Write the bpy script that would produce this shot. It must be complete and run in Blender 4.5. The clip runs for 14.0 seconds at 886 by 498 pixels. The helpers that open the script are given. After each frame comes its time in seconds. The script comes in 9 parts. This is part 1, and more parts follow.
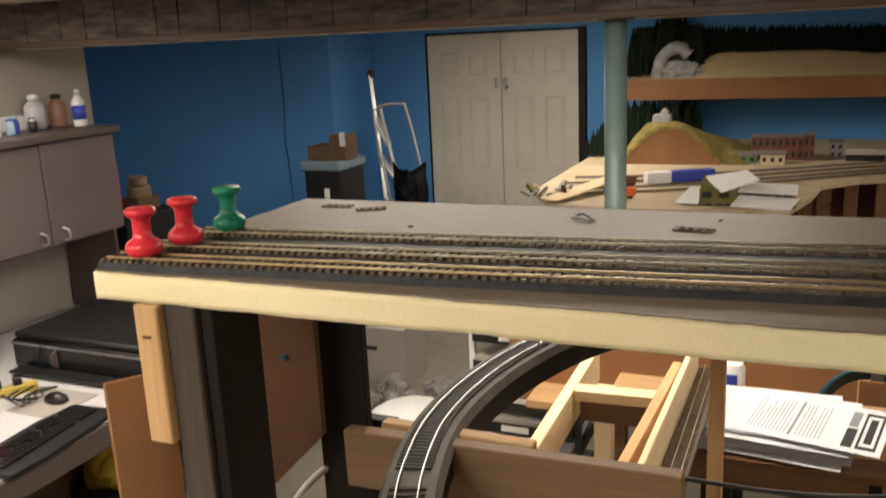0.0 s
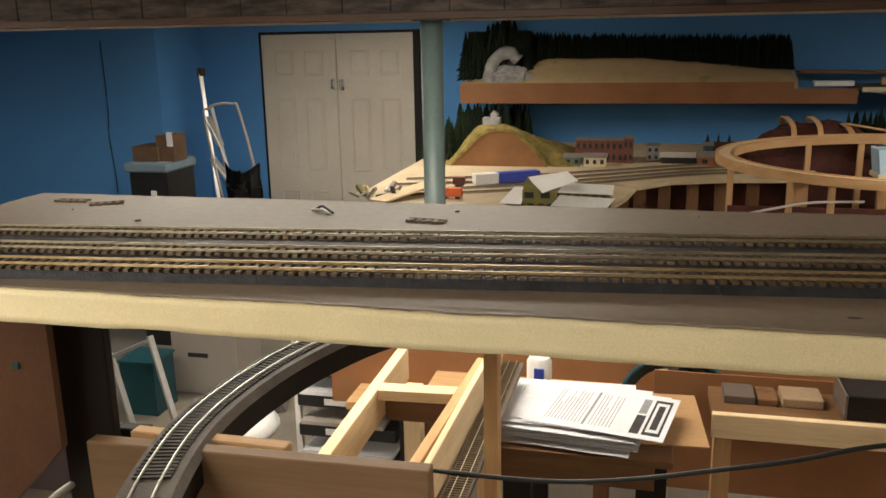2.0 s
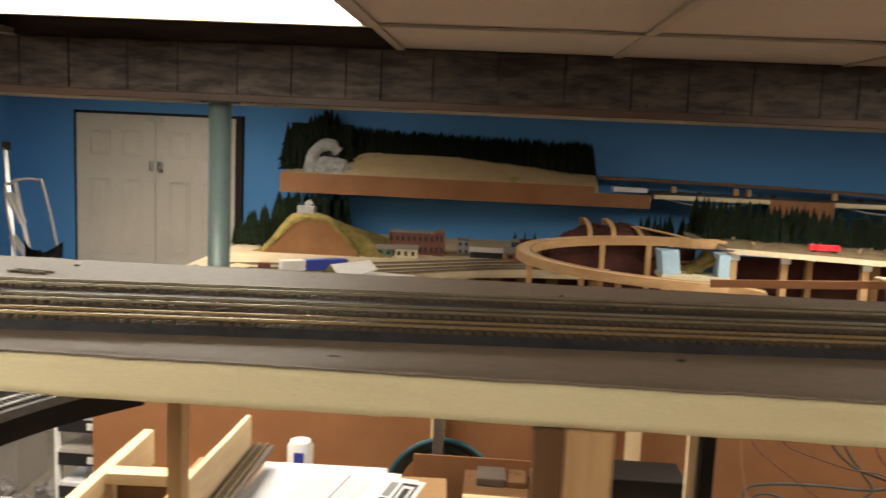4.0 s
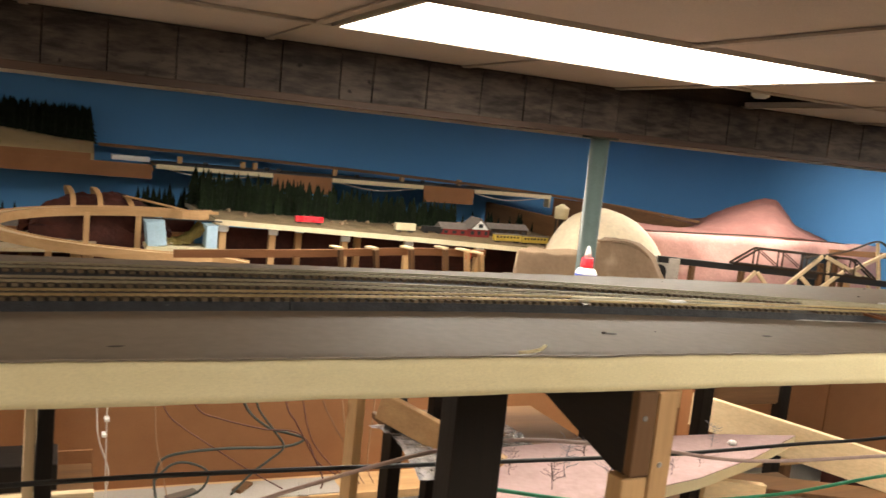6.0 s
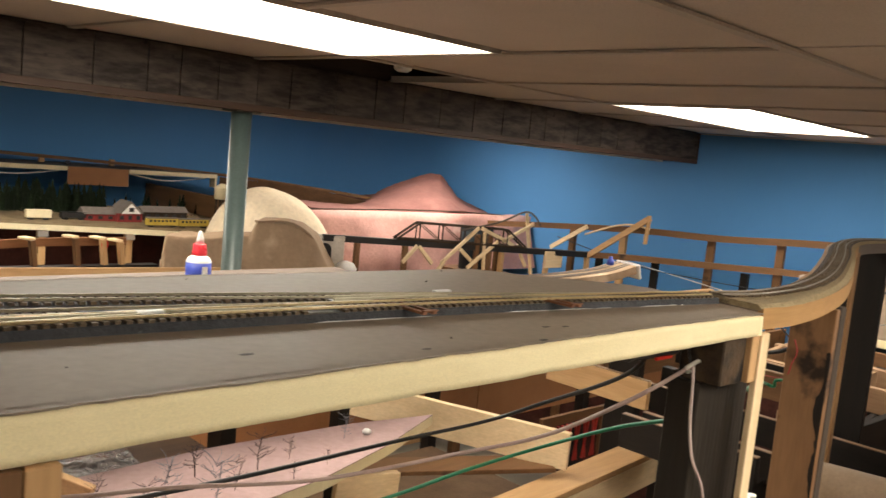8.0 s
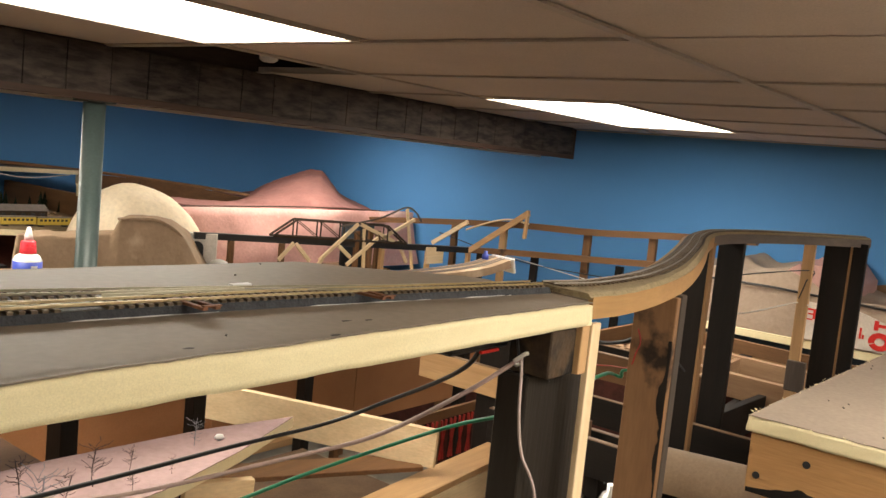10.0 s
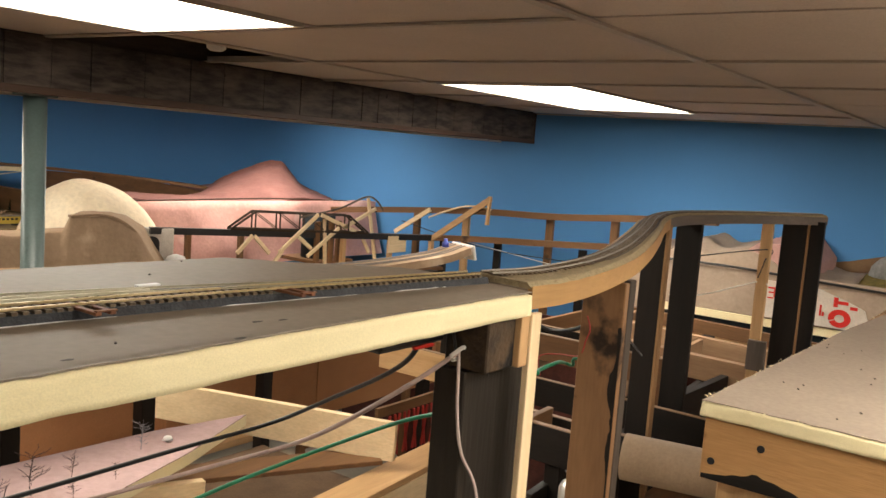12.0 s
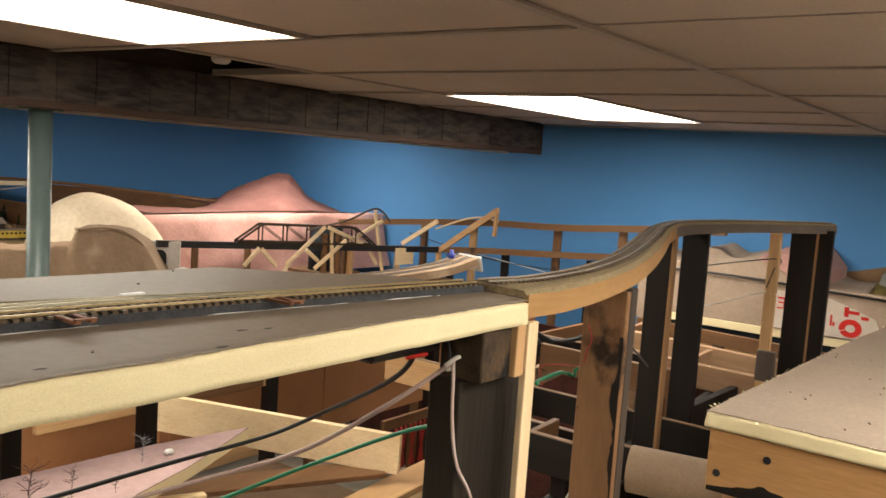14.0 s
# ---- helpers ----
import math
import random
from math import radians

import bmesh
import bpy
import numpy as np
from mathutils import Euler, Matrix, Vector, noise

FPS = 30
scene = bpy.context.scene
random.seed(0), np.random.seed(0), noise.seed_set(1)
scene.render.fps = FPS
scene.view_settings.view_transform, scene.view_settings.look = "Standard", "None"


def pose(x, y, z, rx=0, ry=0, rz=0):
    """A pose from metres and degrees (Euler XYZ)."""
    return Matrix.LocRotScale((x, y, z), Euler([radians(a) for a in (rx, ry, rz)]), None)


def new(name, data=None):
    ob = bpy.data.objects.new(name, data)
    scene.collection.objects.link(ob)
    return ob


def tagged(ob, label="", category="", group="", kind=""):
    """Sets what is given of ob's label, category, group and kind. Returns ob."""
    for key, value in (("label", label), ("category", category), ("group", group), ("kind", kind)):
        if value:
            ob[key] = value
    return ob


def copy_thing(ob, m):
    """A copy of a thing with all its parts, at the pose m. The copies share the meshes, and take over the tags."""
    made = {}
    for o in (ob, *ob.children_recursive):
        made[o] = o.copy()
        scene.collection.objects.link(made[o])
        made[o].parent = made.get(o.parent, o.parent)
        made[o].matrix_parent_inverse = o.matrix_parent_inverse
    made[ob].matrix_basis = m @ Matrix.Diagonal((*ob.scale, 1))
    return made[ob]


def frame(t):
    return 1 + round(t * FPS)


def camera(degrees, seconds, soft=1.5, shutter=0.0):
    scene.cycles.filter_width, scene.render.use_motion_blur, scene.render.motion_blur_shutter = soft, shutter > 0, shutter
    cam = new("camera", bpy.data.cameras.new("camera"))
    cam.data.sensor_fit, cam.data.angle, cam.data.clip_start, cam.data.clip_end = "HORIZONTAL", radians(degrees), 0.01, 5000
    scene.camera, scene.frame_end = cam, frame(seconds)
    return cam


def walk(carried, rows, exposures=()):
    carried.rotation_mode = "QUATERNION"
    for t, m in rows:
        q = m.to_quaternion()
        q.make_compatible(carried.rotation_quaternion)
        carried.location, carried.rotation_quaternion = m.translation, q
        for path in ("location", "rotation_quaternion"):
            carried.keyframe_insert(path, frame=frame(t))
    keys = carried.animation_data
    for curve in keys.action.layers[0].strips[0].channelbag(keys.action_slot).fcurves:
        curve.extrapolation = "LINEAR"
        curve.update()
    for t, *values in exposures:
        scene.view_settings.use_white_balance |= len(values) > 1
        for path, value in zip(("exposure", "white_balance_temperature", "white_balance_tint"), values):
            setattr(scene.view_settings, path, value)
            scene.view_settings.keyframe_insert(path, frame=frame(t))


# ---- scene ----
cam = camera(54.55, 14.0, soft=1.5, shutter=0.3)
# seconds, eye, yaw, pitch, roll
ROWS = [
    (0.0, 0.563, -0.536, 1.961, 22.87, -13.87, 2.59),
    (0.5, 0.557, -0.515, 1.959, 24.55, -18.54, 1.82),
    (1.0, 0.589, -0.498, 1.959, 22.17, -15.65, 0.14),
    (1.5, 0.634, -0.473, 1.944, 18.30, -15.17, 0.47),
    (2.0, 0.660, -0.481, 1.942, 13.24, -13.94, 1.01),
    (2.2, 0.657, -0.481, 1.936, 13.05, -12.75, 0.85),
    (4.3, 0.940, -0.468, 1.912, -0.78, -7.30, -3.70),
    (4.5, 0.992, -0.468, 1.910, -4.25, -7.34, -4.61),
    (5.0, 1.159, -0.478, 1.906, -12.42, -7.02, -5.84),
    (5.5, 1.244, -0.489, 1.912, -20.28, -6.90, -5.53),
    (6.0, 1.315, -0.472, 1.912, -23.92, -7.04, -5.83),
    (6.5, 1.365, -0.430, 1.918, -30.66, -7.03, -5.48),
    (7.0, 1.431, -0.399, 1.913, -36.92, -7.60, -5.61),
    (7.5, 1.517, -0.382, 1.911, -40.40, -7.17, -5.00),
    (8.0, 1.570, -0.402, 1.918, -44.22, -6.44, -5.55),
    (8.5, 1.610, -0.403, 1.910, -47.03, -6.35, -6.44),
    (9.0, 1.641, -0.408, 1.907, -49.19, -6.11, -6.94),
    (9.2, 1.646, -0.411, 1.906, -50.10, -5.89, -6.90),
    (11.3, 1.686, -0.431, 1.922, -52.14, -6.20, -4.55),
    (11.5, 1.687, -0.432, 1.922, -52.36, -6.30, -4.46),
    (12.0, 1.722, -0.424, 1.913, -53.60, -6.54, -4.27),
    (12.5, 1.732, -0.424, 1.909, -54.46, -6.78, -4.06),
    (13.0, 1.754, -0.430, 1.911, -55.19, -6.74, -3.67),
    (13.5, 1.757, -0.427, 1.909, -55.01, -6.43, -3.43),
    (14.0, 1.742, -0.429, 1.908, -52.97, -5.75, -3.88),
]
walk(cam, [(t, pose(x, y, z, 90 + pitch, roll, yaw)) for t, x, y, z, yaw, pitch, roll in ROWS],
     exposures=[(0.0, -0.15), (2.2, -0.12), (4.3, 0.18), (5.0, 0.50), (5.5, 0.50), (6.0, 0.26), (6.5, 0.26), (7.0, 0.0), (8.0, -0.08), (9.0, -0.07), (11.5, -0.06), (14.0, -0.06)])

# ---------------------------------------------------------------- light
world = bpy.data.worlds.new("world")
scene.world = world
world.use_nodes = True
world.node_tree.nodes["Background"].inputs[0].default_value = (0.9, 0.93, 1.0, 1)
world.node_tree.nodes["Background"].inputs[1].default_value = 0.02

Z_SHELF, Z_CEIL, Z_LOW = 1.78, 2.175, 1.30
LIGHT_POWER = 15.0


# ---------------------------------------------------------------- materials
def mat(name, col, col2=None, rough=0.6, metal=0.0, scale=12.0, bump=0.15, fine=140.0, stretch=(1, 1, 1), contrast=0.5,
        spot=None, spot_scale=3.0, spot_at=0.62, island=0.0, emit=0.0, coat=0.0, bump_dist=0.004, spec=None):
    m = bpy.data.materials.new(name)
    m.use_nodes = True
    nt = m.node_tree
    n, l = nt.nodes, nt.links
    b = n["Principled BSDF"]
    b.inputs["Roughness"].default_value = rough
    b.inputs["Metallic"].default_value = metal
    b.inputs["Specular IOR Level"].default_value = spec if spec is not None else 0.25 if rough > 0.5 else 0.5
    b.inputs["Coat Weight"].default_value = coat
    col2 = col2 or tuple(c * 0.78 for c in col)
    tc = n.new("ShaderNodeTexCoord")
    mp = n.new("ShaderNodeMapping")
    mp.inputs["Scale"].default_value = stretch
    l.new(tc.outputs["Object"], mp.inputs["Vector"])
    big = n.new("ShaderNodeTexNoise")
    big.inputs["Scale"].default_value = scale
    big.inputs["Detail"].default_value = 6
    big.inputs["Roughness"].default_value = 0.62
    small = n.new("ShaderNodeTexNoise")
    small.inputs["Scale"].default_value = fine
    small.inputs["Detail"].default_value = 3
    l.new(mp.outputs["Vector"], big.inputs["Vector"])
    l.new(mp.outputs["Vector"], small.inputs["Vector"])
    ramp = n.new("ShaderNodeValToRGB")
    ramp.color_ramp.elements[0].position = 0.5 - 0.3 * contrast
    ramp.color_ramp.elements[1].position = 0.5 + 0.3 * contrast
    ramp.color_ramp.elements[0].color = (*col2, 1)
    ramp.color_ramp.elements[1].color = (*col, 1)
    l.new(big.outputs["Fac"], ramp.inputs["Fac"])
    mix = n.new("ShaderNodeMix")
    mix.data_type, mix.blend_type = "RGBA", "MULTIPLY"
    mix.inputs["Factor"].default_value = 0.35
    l.new(ramp.outputs["Color"], mix.inputs[6])
    l.new(small.outputs["Color"], mix.inputs[7])
    grey = n.new("ShaderNodeMapRange")
    grey.inputs["From Min"].default_value, grey.inputs["From Max"].default_value = 0.3, 0.7
    grey.inputs["To Min"].default_value, grey.inputs["To Max"].default_value = 0.75, 1.15
    l.new(small.outputs["Fac"], grey.inputs["Value"])
    l.new(grey.outputs["Result"], mix.inputs[7])
    out = mix.outputs[2]
    if spot:
        sp = n.new("ShaderNodeTexNoise")
        sp.inputs["Scale"].default_value = spot_scale
        sp.inputs["Detail"].default_value = 7
        l.new(tc.outputs["Object"], sp.inputs["Vector"])
        sr = n.new("ShaderNodeValToRGB")
        sr.color_ramp.elements[0].position = spot_at
        sr.color_ramp.elements[1].position = spot_at + 0.08
        sr.color_ramp.elements[0].color, sr.color_ramp.elements[1].color = (0, 0, 0, 1), (1, 1, 1, 1)
        l.new(sp.outputs["Fac"], sr.inputs["Fac"])
        sm = n.new("ShaderNodeMix")
        sm.data_type = "RGBA"
        l.new(sr.outputs["Color"], sm.inputs["Factor"])
        l.new(out, sm.inputs[6])
        sm.inputs[7].default_value = (*spot, 1)
        out = sm.outputs[2]
    if island:
        info = n.new("ShaderNodeObjectInfo")
        geo = n.new("ShaderNodeNewGeometry")
        add = n.new("ShaderNodeMath")
        add.operation = "ADD"
        l.new(info.outputs["Random"], add.inputs[0])
        l.new(geo.outputs["Random Per Island"], add.inputs[1])
        rg = n.new("ShaderNodeMapRange")
        rg.inputs["From Max"].default_value = 2.0
        rg.inputs["To Min"].default_value, rg.inputs["To Max"].default_value = 1 - island, 1 + island
        l.new(add.outputs["Value"], rg.inputs["Value"])
        im = n.new("ShaderNodeMix")
        im.data_type, im.blend_type = "RGBA", "MULTIPLY"
        im.inputs["Factor"].default_value = 1.0
        l.new(out, im.inputs[6])
        l.new(rg.outputs["Result"], im.inputs[7])
        out = im.outputs[2]
    l.new(out, b.inputs["Base Color"])
    rr = n.new("ShaderNodeMapRange")
    rr.inputs["To Min"].default_value, rr.inputs["To Max"].default_value = max(rough - 0.12, 0.05), min(rough + 0.12, 1)
    l.new(big.outputs["Fac"], rr.inputs["Value"])
    l.new(rr.outputs["Result"], b.inputs["Roughness"])
    if bump:
        bp = n.new("ShaderNodeBump")
        bp.inputs["Strength"].default_value = bump
        bp.inputs["Distance"].default_value = bump_dist
        l.new(small.outputs["Fac"], bp.inputs["Height"])
        l.new(bp.outputs["Normal"], b.inputs["Normal"])
    if emit:
        b.inputs["Emission Color"].default_value = (1.0, 0.915, 0.785, 1)
        b.inputs["Emission Strength"].default_value = emit
    return m


def woods(name, col, col2, rough=0.6, **k):
    """The same wood with its grain along x, y and z."""
    made = {}
    for i, ax in enumerate("xyz"):
        st = [1.0, 1.0, 1.0]
        st[i] = 0.07
        made[ax] = mat(name + "_" + ax, col, col2, rough, scale=26, fine=210, stretch=tuple(st), bump=0.25, contrast=0.8, bump_dist=0.002, island=0.14, **k)
    return made


PINE = woods("pine", (0.58, 0.37, 0.185), (0.43, 0.25, 0.110), spot=(0.30, 0.14, 0.05), spot_scale=9, spot_at=0.72)
PALE = woods("pale_pine", (0.80, 0.63, 0.40), (0.66, 0.49, 0.28), spot=(0.42, 0.24, 0.10), spot_scale=11, spot_at=0.73)
OLDWOOD = woods("aged_fir", (0.20, 0.105, 0.048), (0.115, 0.057, 0.026), spot=(0.03, 0.017, 0.010), spot_scale=7, spot_at=0.66)
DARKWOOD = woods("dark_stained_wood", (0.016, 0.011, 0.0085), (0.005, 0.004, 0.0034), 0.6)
GREYWOOD = woods("weathered_wood", (0.16, 0.125, 0.10), (0.085, 0.066, 0.054))
REDWOOD = woods("cedar", (0.36, 0.16, 0.07), (0.26, 0.11, 0.045))
BEAMWOOD = {ax: mat("dark_panel_wood_" + ax, (0.074, 0.052, 0.039), (0.013, 0.0095, 0.0075), 0.72, scale=24, fine=120, stretch=((0.15, 1, 1), (1, 0.15, 1), (1, 1, 0.22))["xyz".index(ax)], bump=0.3, contrast=0.75, bump_dist=0.002, island=0.16) for ax in "xyz"}
SAWN = mat("rough_sawn_panel", (0.080, 0.062, 0.051), (0.020, 0.015, 0.012), 0.7, scale=22, fine=70, stretch=(0.40, 1, 1.6), bump=0.6, contrast=0.42, bump_dist=0.003, island=0.22, spot=(0.012, 0.009, 0.007), spot_scale=34, spot_at=0.66)
TRIMWOOD = mat("red_brown_moulding", (0.075, 0.042, 0.028), (0.045, 0.026, 0.018), 0.55, scale=14, stretch=(0.1, 1, 1))
STRIP = mat("pale_edge_strip", (0.62, 0.56, 0.46), (0.50, 0.44, 0.35), 0.5, scale=10)
STAINEDFIR = mat("oil_stained_fir", (0.28, 0.150, 0.070), (0.19, 0.098, 0.045), 0.6, scale=20, fine=200, stretch=(1, 1, 0.12), bump=0.25, contrast=0.9, spot=(0.025, 0.014, 0.009), spot_scale=11, spot_at=0.60)
DARKGREY = woods("weathered_dark_board", (0.085, 0.064, 0.050), (0.035, 0.027, 0.022), 0.7)
LOOPGREY = mat("dull_grey_trackbed", (0.150, 0.132, 0.112), (0.085, 0.074, 0.064), 0.65, scale=14, fine=160, bump=0.25, spot=(0.28, 0.25, 0.21), spot_scale=11, spot_at=0.66)
HARDBOARD = mat("hardboard", (0.30, 0.140, 0.062), (0.245, 0.11, 0.048), 0.55, scale=5, fine=300, bump=0.06, contrast=0.6)
MAROON = mat("maroon_painted_board", (0.095, 0.030, 0.022), (0.040, 0.013, 0.011), 0.75, scale=7, fine=60, bump=0.5, contrast=0.5)
FOAM = mat("yellow_foam", (0.86, 0.765, 0.50), (0.80, 0.68, 0.40), 0.8, scale=4, fine=900, bump=0.10, bump_dist=0.002, contrast=0.9, spot=(0.82, 0.66, 0.38), spot_scale=6, spot_at=0.66)
GREYPAINT = mat("grey_brown_latex_paint", (0.272, 0.218, 0.165), (0.225, 0.179, 0.134), 0.58, spec=0.31, scale=6, fine=110, bump=0.10, bump_dist=0.002, contrast=0.8, spot=(0.17, 0.14, 0.112), spot_scale=13, spot_at=0.74)
PAINTEDGE = mat("dark_paint_skin", (0.11, 0.090, 0.075), (0.07, 0.06, 0.05), 0.7, scale=40)
BEIGEPAINT = mat("beige_latex_paint", (0.42, 0.34, 0.27), (0.36, 0.29, 0.23), 0.62, scale=6, fine=110, bump=0.12, bump_dist=0.002, spot=(0.20, 0.15, 0.11), spot_scale=26, spot_at=0.76)
ROADBED = mat("black_foam_roadbed", (0.040, 0.041, 0.047), (0.018, 0.019, 0.022), 0.58, scale=70, fine=420, bump=0.7, bump_dist=0.0015, spot=(0.12, 0.12, 0.125), spot_scale=230, spot_at=0.70)
# darker copy of the hardboard, with the shade under the shelf in its colour
SHADEDHARD = mat("shaded_hardboard", (0.11, 0.050, 0.024), (0.08, 0.036, 0.018), 0.6, scale=6, fine=200, bump=0.08)
CORK = mat("cork_roadbed", (0.31, 0.245, 0.155), (0.17, 0.132, 0.082), 0.9, scale=120, fine=600, bump=0.8, bump_dist=0.002)
TIE = mat("brown_plastic_tie", (0.180, 0.130, 0.078), (0.110, 0.078, 0.047), 0.55, scale=60, island=0.3)
LOOPTIE = mat("black_brown_tie", (0.030, 0.022, 0.017), (0.018, 0.014, 0.011), 0.6, scale=60, island=0.3)
TIE_RED = mat("red_brown_wood_tie", (0.24, 0.10, 0.045), (0.15, 0.06, 0.03), 0.6, scale=60, island=0.25)
RAIL = mat("nickel_silver_rail", (0.60, 0.55, 0.39), (0.47, 0.42, 0.29), 0.42, metal=0.85, scale=30, bump=0.0)
DULLRAIL = mat("dull_brown_rail", (0.26, 0.21, 0.15), (0.17, 0.14, 0.10), 0.55, metal=0.6, scale=30, bump=0.0)
BRASS = mat("brass_rail", (0.76, 0.62, 0.35), (0.62, 0.48, 0.25), 0.36, metal=0.85, scale=30, bump=0.0)
BLUE = mat("blue_wall_paint", (0.094, 0.278, 0.58), (0.080, 0.248, 0.535), 0.72, scale=0.9, fine=260, bump=0.10, bump_dist=0.002, contrast=0.9)
GREYWALL = mat("grey_beige_wall", (0.40, 0.36, 0.32), (0.36, 0.32, 0.285), 0.8, scale=2, fine=200, bump=0.1)
CONCRETE = mat("concrete_floor", (0.27, 0.235, 0.185), (0.20, 0.175, 0.14), 0.7, scale=2.5, fine=90, bump=0.2, spot=(0.14, 0.12, 0.10), spot_scale=3, spot_at=0.66)
LIDGREY = mat("blue_grey_plastic", (0.20, 0.27, 0.32), (0.16, 0.22, 0.27), 0.45, scale=10)
TILE = mat("ceiling_tile", (0.56, 0.485, 0.42), (0.51, 0.44, 0.38), 0.9, scale=3, fine=220, bump=0.35, bump_dist=0.002, contrast=0.6, island=0.05, spot=(0.36, 0.30, 0.25), spot_scale=150, spot_at=0.70)
TEE = mat("grey_ceiling_tee", (0.44, 0.38, 0.31), (0.37, 0.32, 0.26), 0.5, scale=8)
POLE = mat("grey_green_enamel", (0.105, 0.145, 0.135), (0.085, 0.12, 0.11), 0.38, scale=7, fine=120, bump=0.08)
DOORPAINT = mat("cream_door_paint", (0.60, 0.55, 0.47), (0.55, 0.50, 0.425), 0.45, scale=3, fine=160, bump=0.06)
BLACK = mat("black_plastic", (0.015, 0.015, 0.0165), (0.010, 0.010, 0.011), 0.42, scale=20)
BLACKGLOSS = mat("glossy_black_plastic", (0.015, 0.015, 0.017), (0.01, 0.01, 0.011), 0.2, scale=20)
RED = mat("red_plastic", (0.82, 0.040, 0.060), (0.76, 0.034, 0.050), 0.27, scale=20, bump=0.03)
GREEN = mat("green_plastic", (0.010, 0.25, 0.145), (0.008, 0.21, 0.12), 0.27, scale=20, bump=0.03)
WHITE = mat("white_plastic", (0.80, 0.79, 0.76), (0.74, 0.73, 0.70), 0.4, scale=10)
PAPER = mat("white_paper", (0.70, 0.70, 0.72), (0.62, 0.62, 0.64), 0.85, scale=8, bump=0.05)
INK = mat("black_ink", (0.03, 0.03, 0.032), (0.05, 0.05, 0.05), 0.8, scale=60)
GREYINK = mat("grey_ink", (0.28, 0.28, 0.29), (0.22, 0.22, 0.23), 0.8, scale=60)
CARD = mat("cardboard", (0.42, 0.25, 0.12), (0.36, 0.21, 0.10), 0.8, scale=9)
DULLCARD = mat("dull_carton", (0.15, 0.095, 0.055), (0.10, 0.06, 0.035), 0.8, scale=9)
KRAFT = mat("kraft_tube", (0.33, 0.23, 0.145), (0.27, 0.185, 0.115), 0.6, scale=9)
CABINET = mat("taupe_laminate", (0.155, 0.118, 0.116), (0.135, 0.102, 0.100), 0.45, scale=4)
CABTOP = mat("dark_taupe_laminate", (0.10, 0.075, 0.066), (0.085, 0.065, 0.058), 0.45, scale=6)
STEEL = mat("satin_steel", (0.55, 0.54, 0.52), (0.48, 0.47, 0.46), 0.3, metal=0.9, scale=20)
ALU = mat("aluminium", (0.66, 0.65, 0.62), (0.58, 0.57, 0.55), 0.38, metal=0.7, scale=16)
DESKTOP = mat("pale_desk_laminate", (0.62, 0.60, 0.60), (0.58, 0.56, 0.56), 0.5, scale=5)
TEAL = mat("teal_plastic", (0.012, 0.075, 0.09), (0.009, 0.055, 0.068), 0.45, scale=10)
BLUEPLASTIC = mat("blue_plastic", (0.04, 0.07, 0.42), (0.03, 0.055, 0.36), 0.4, scale=14)
PINKFOAM = mat("pink_plaster", (0.54, 0.32, 0.28), (0.44, 0.25, 0.22), 0.85, scale=6, fine=90, bump=0.3)
PINKBOARD = mat("dusty_pink_board", (0.42, 0.285, 0.275), (0.33, 0.22, 0.21), 0.8, scale=7, fine=80, bump=0.3, spot=(0.30, 0.22, 0.20), spot_scale=10, spot_at=0.68)
BANK = mat("buff_plaster_bank", (0.44, 0.345, 0.265), (0.35, 0.265, 0.20), 0.9, scale=5, fine=60, bump=0.4)
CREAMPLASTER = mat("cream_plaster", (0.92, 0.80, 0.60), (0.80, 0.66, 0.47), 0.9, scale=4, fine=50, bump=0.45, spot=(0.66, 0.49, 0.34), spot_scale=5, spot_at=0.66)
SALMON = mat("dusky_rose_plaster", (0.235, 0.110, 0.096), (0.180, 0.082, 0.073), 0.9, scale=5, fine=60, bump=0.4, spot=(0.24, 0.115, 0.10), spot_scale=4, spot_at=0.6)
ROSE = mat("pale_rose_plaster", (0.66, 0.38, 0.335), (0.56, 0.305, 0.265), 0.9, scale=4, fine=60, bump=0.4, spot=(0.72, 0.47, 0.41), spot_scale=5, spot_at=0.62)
PLASTER = mat("tan_plaster_cloth", (0.43, 0.305, 0.20), (0.33, 0.228, 0.145), 0.9, scale=5, fine=55, bump=0.45, spot=(0.56, 0.42, 0.29), spot_scale=4, spot_at=0.60)
TAN = mat("tan_ground_cover", (0.25, 0.185, 0.105), (0.15, 0.11, 0.062), 0.95, scale=14, fine=260, bump=0.7, spot=(0.12, 0.11, 0.05), spot_scale=6, spot_at=0.62)
GRASS = mat("yellow_green_turf", (0.27, 0.20, 0.055), (0.13, 0.105, 0.032), 0.95, scale=22, fine=300, bump=0.8)
BROWNEARTH = mat("brown_hill_board", (0.27, 0.135, 0.06), (0.22, 0.105, 0.045), 0.9, scale=8, fine=160, bump=0.3)
PLY = mat("pale_plywood", (0.66, 0.52, 0.33), (0.56, 0.43, 0.265), 0.65, scale=8, fine=180, stretch=(0.2, 1, 1), bump=0.15, contrast=0.8)
ROCK = mat("grey_rock_plaster", (0.36, 0.35, 0.34), (0.24, 0.235, 0.23), 0.9, scale=30, fine=160, bump=0.6)
NEEDLES = mat("dark_conifer_needles", (0.013, 0.022, 0.010), (0.006, 0.011, 0.005), 0.9, scale=60, fine=400, bump=0.6, island=0.35)
NEEDLES2 = mat("green_conifer_needles", (0.016, 0.030, 0.011), (0.007, 0.014, 0.005), 0.9, scale=60, fine=400, bump=0.6, island=0.35)
BARK = mat("bark", (0.06, 0.04, 0.028), (0.04, 0.028, 0.02), 0.9, scale=50)
AUTUMN = mat("autumn_foliage", (0.16, 0.05, 0.03), (0.09, 0.03, 0.02), 0.95, scale=60, bump=0.6)
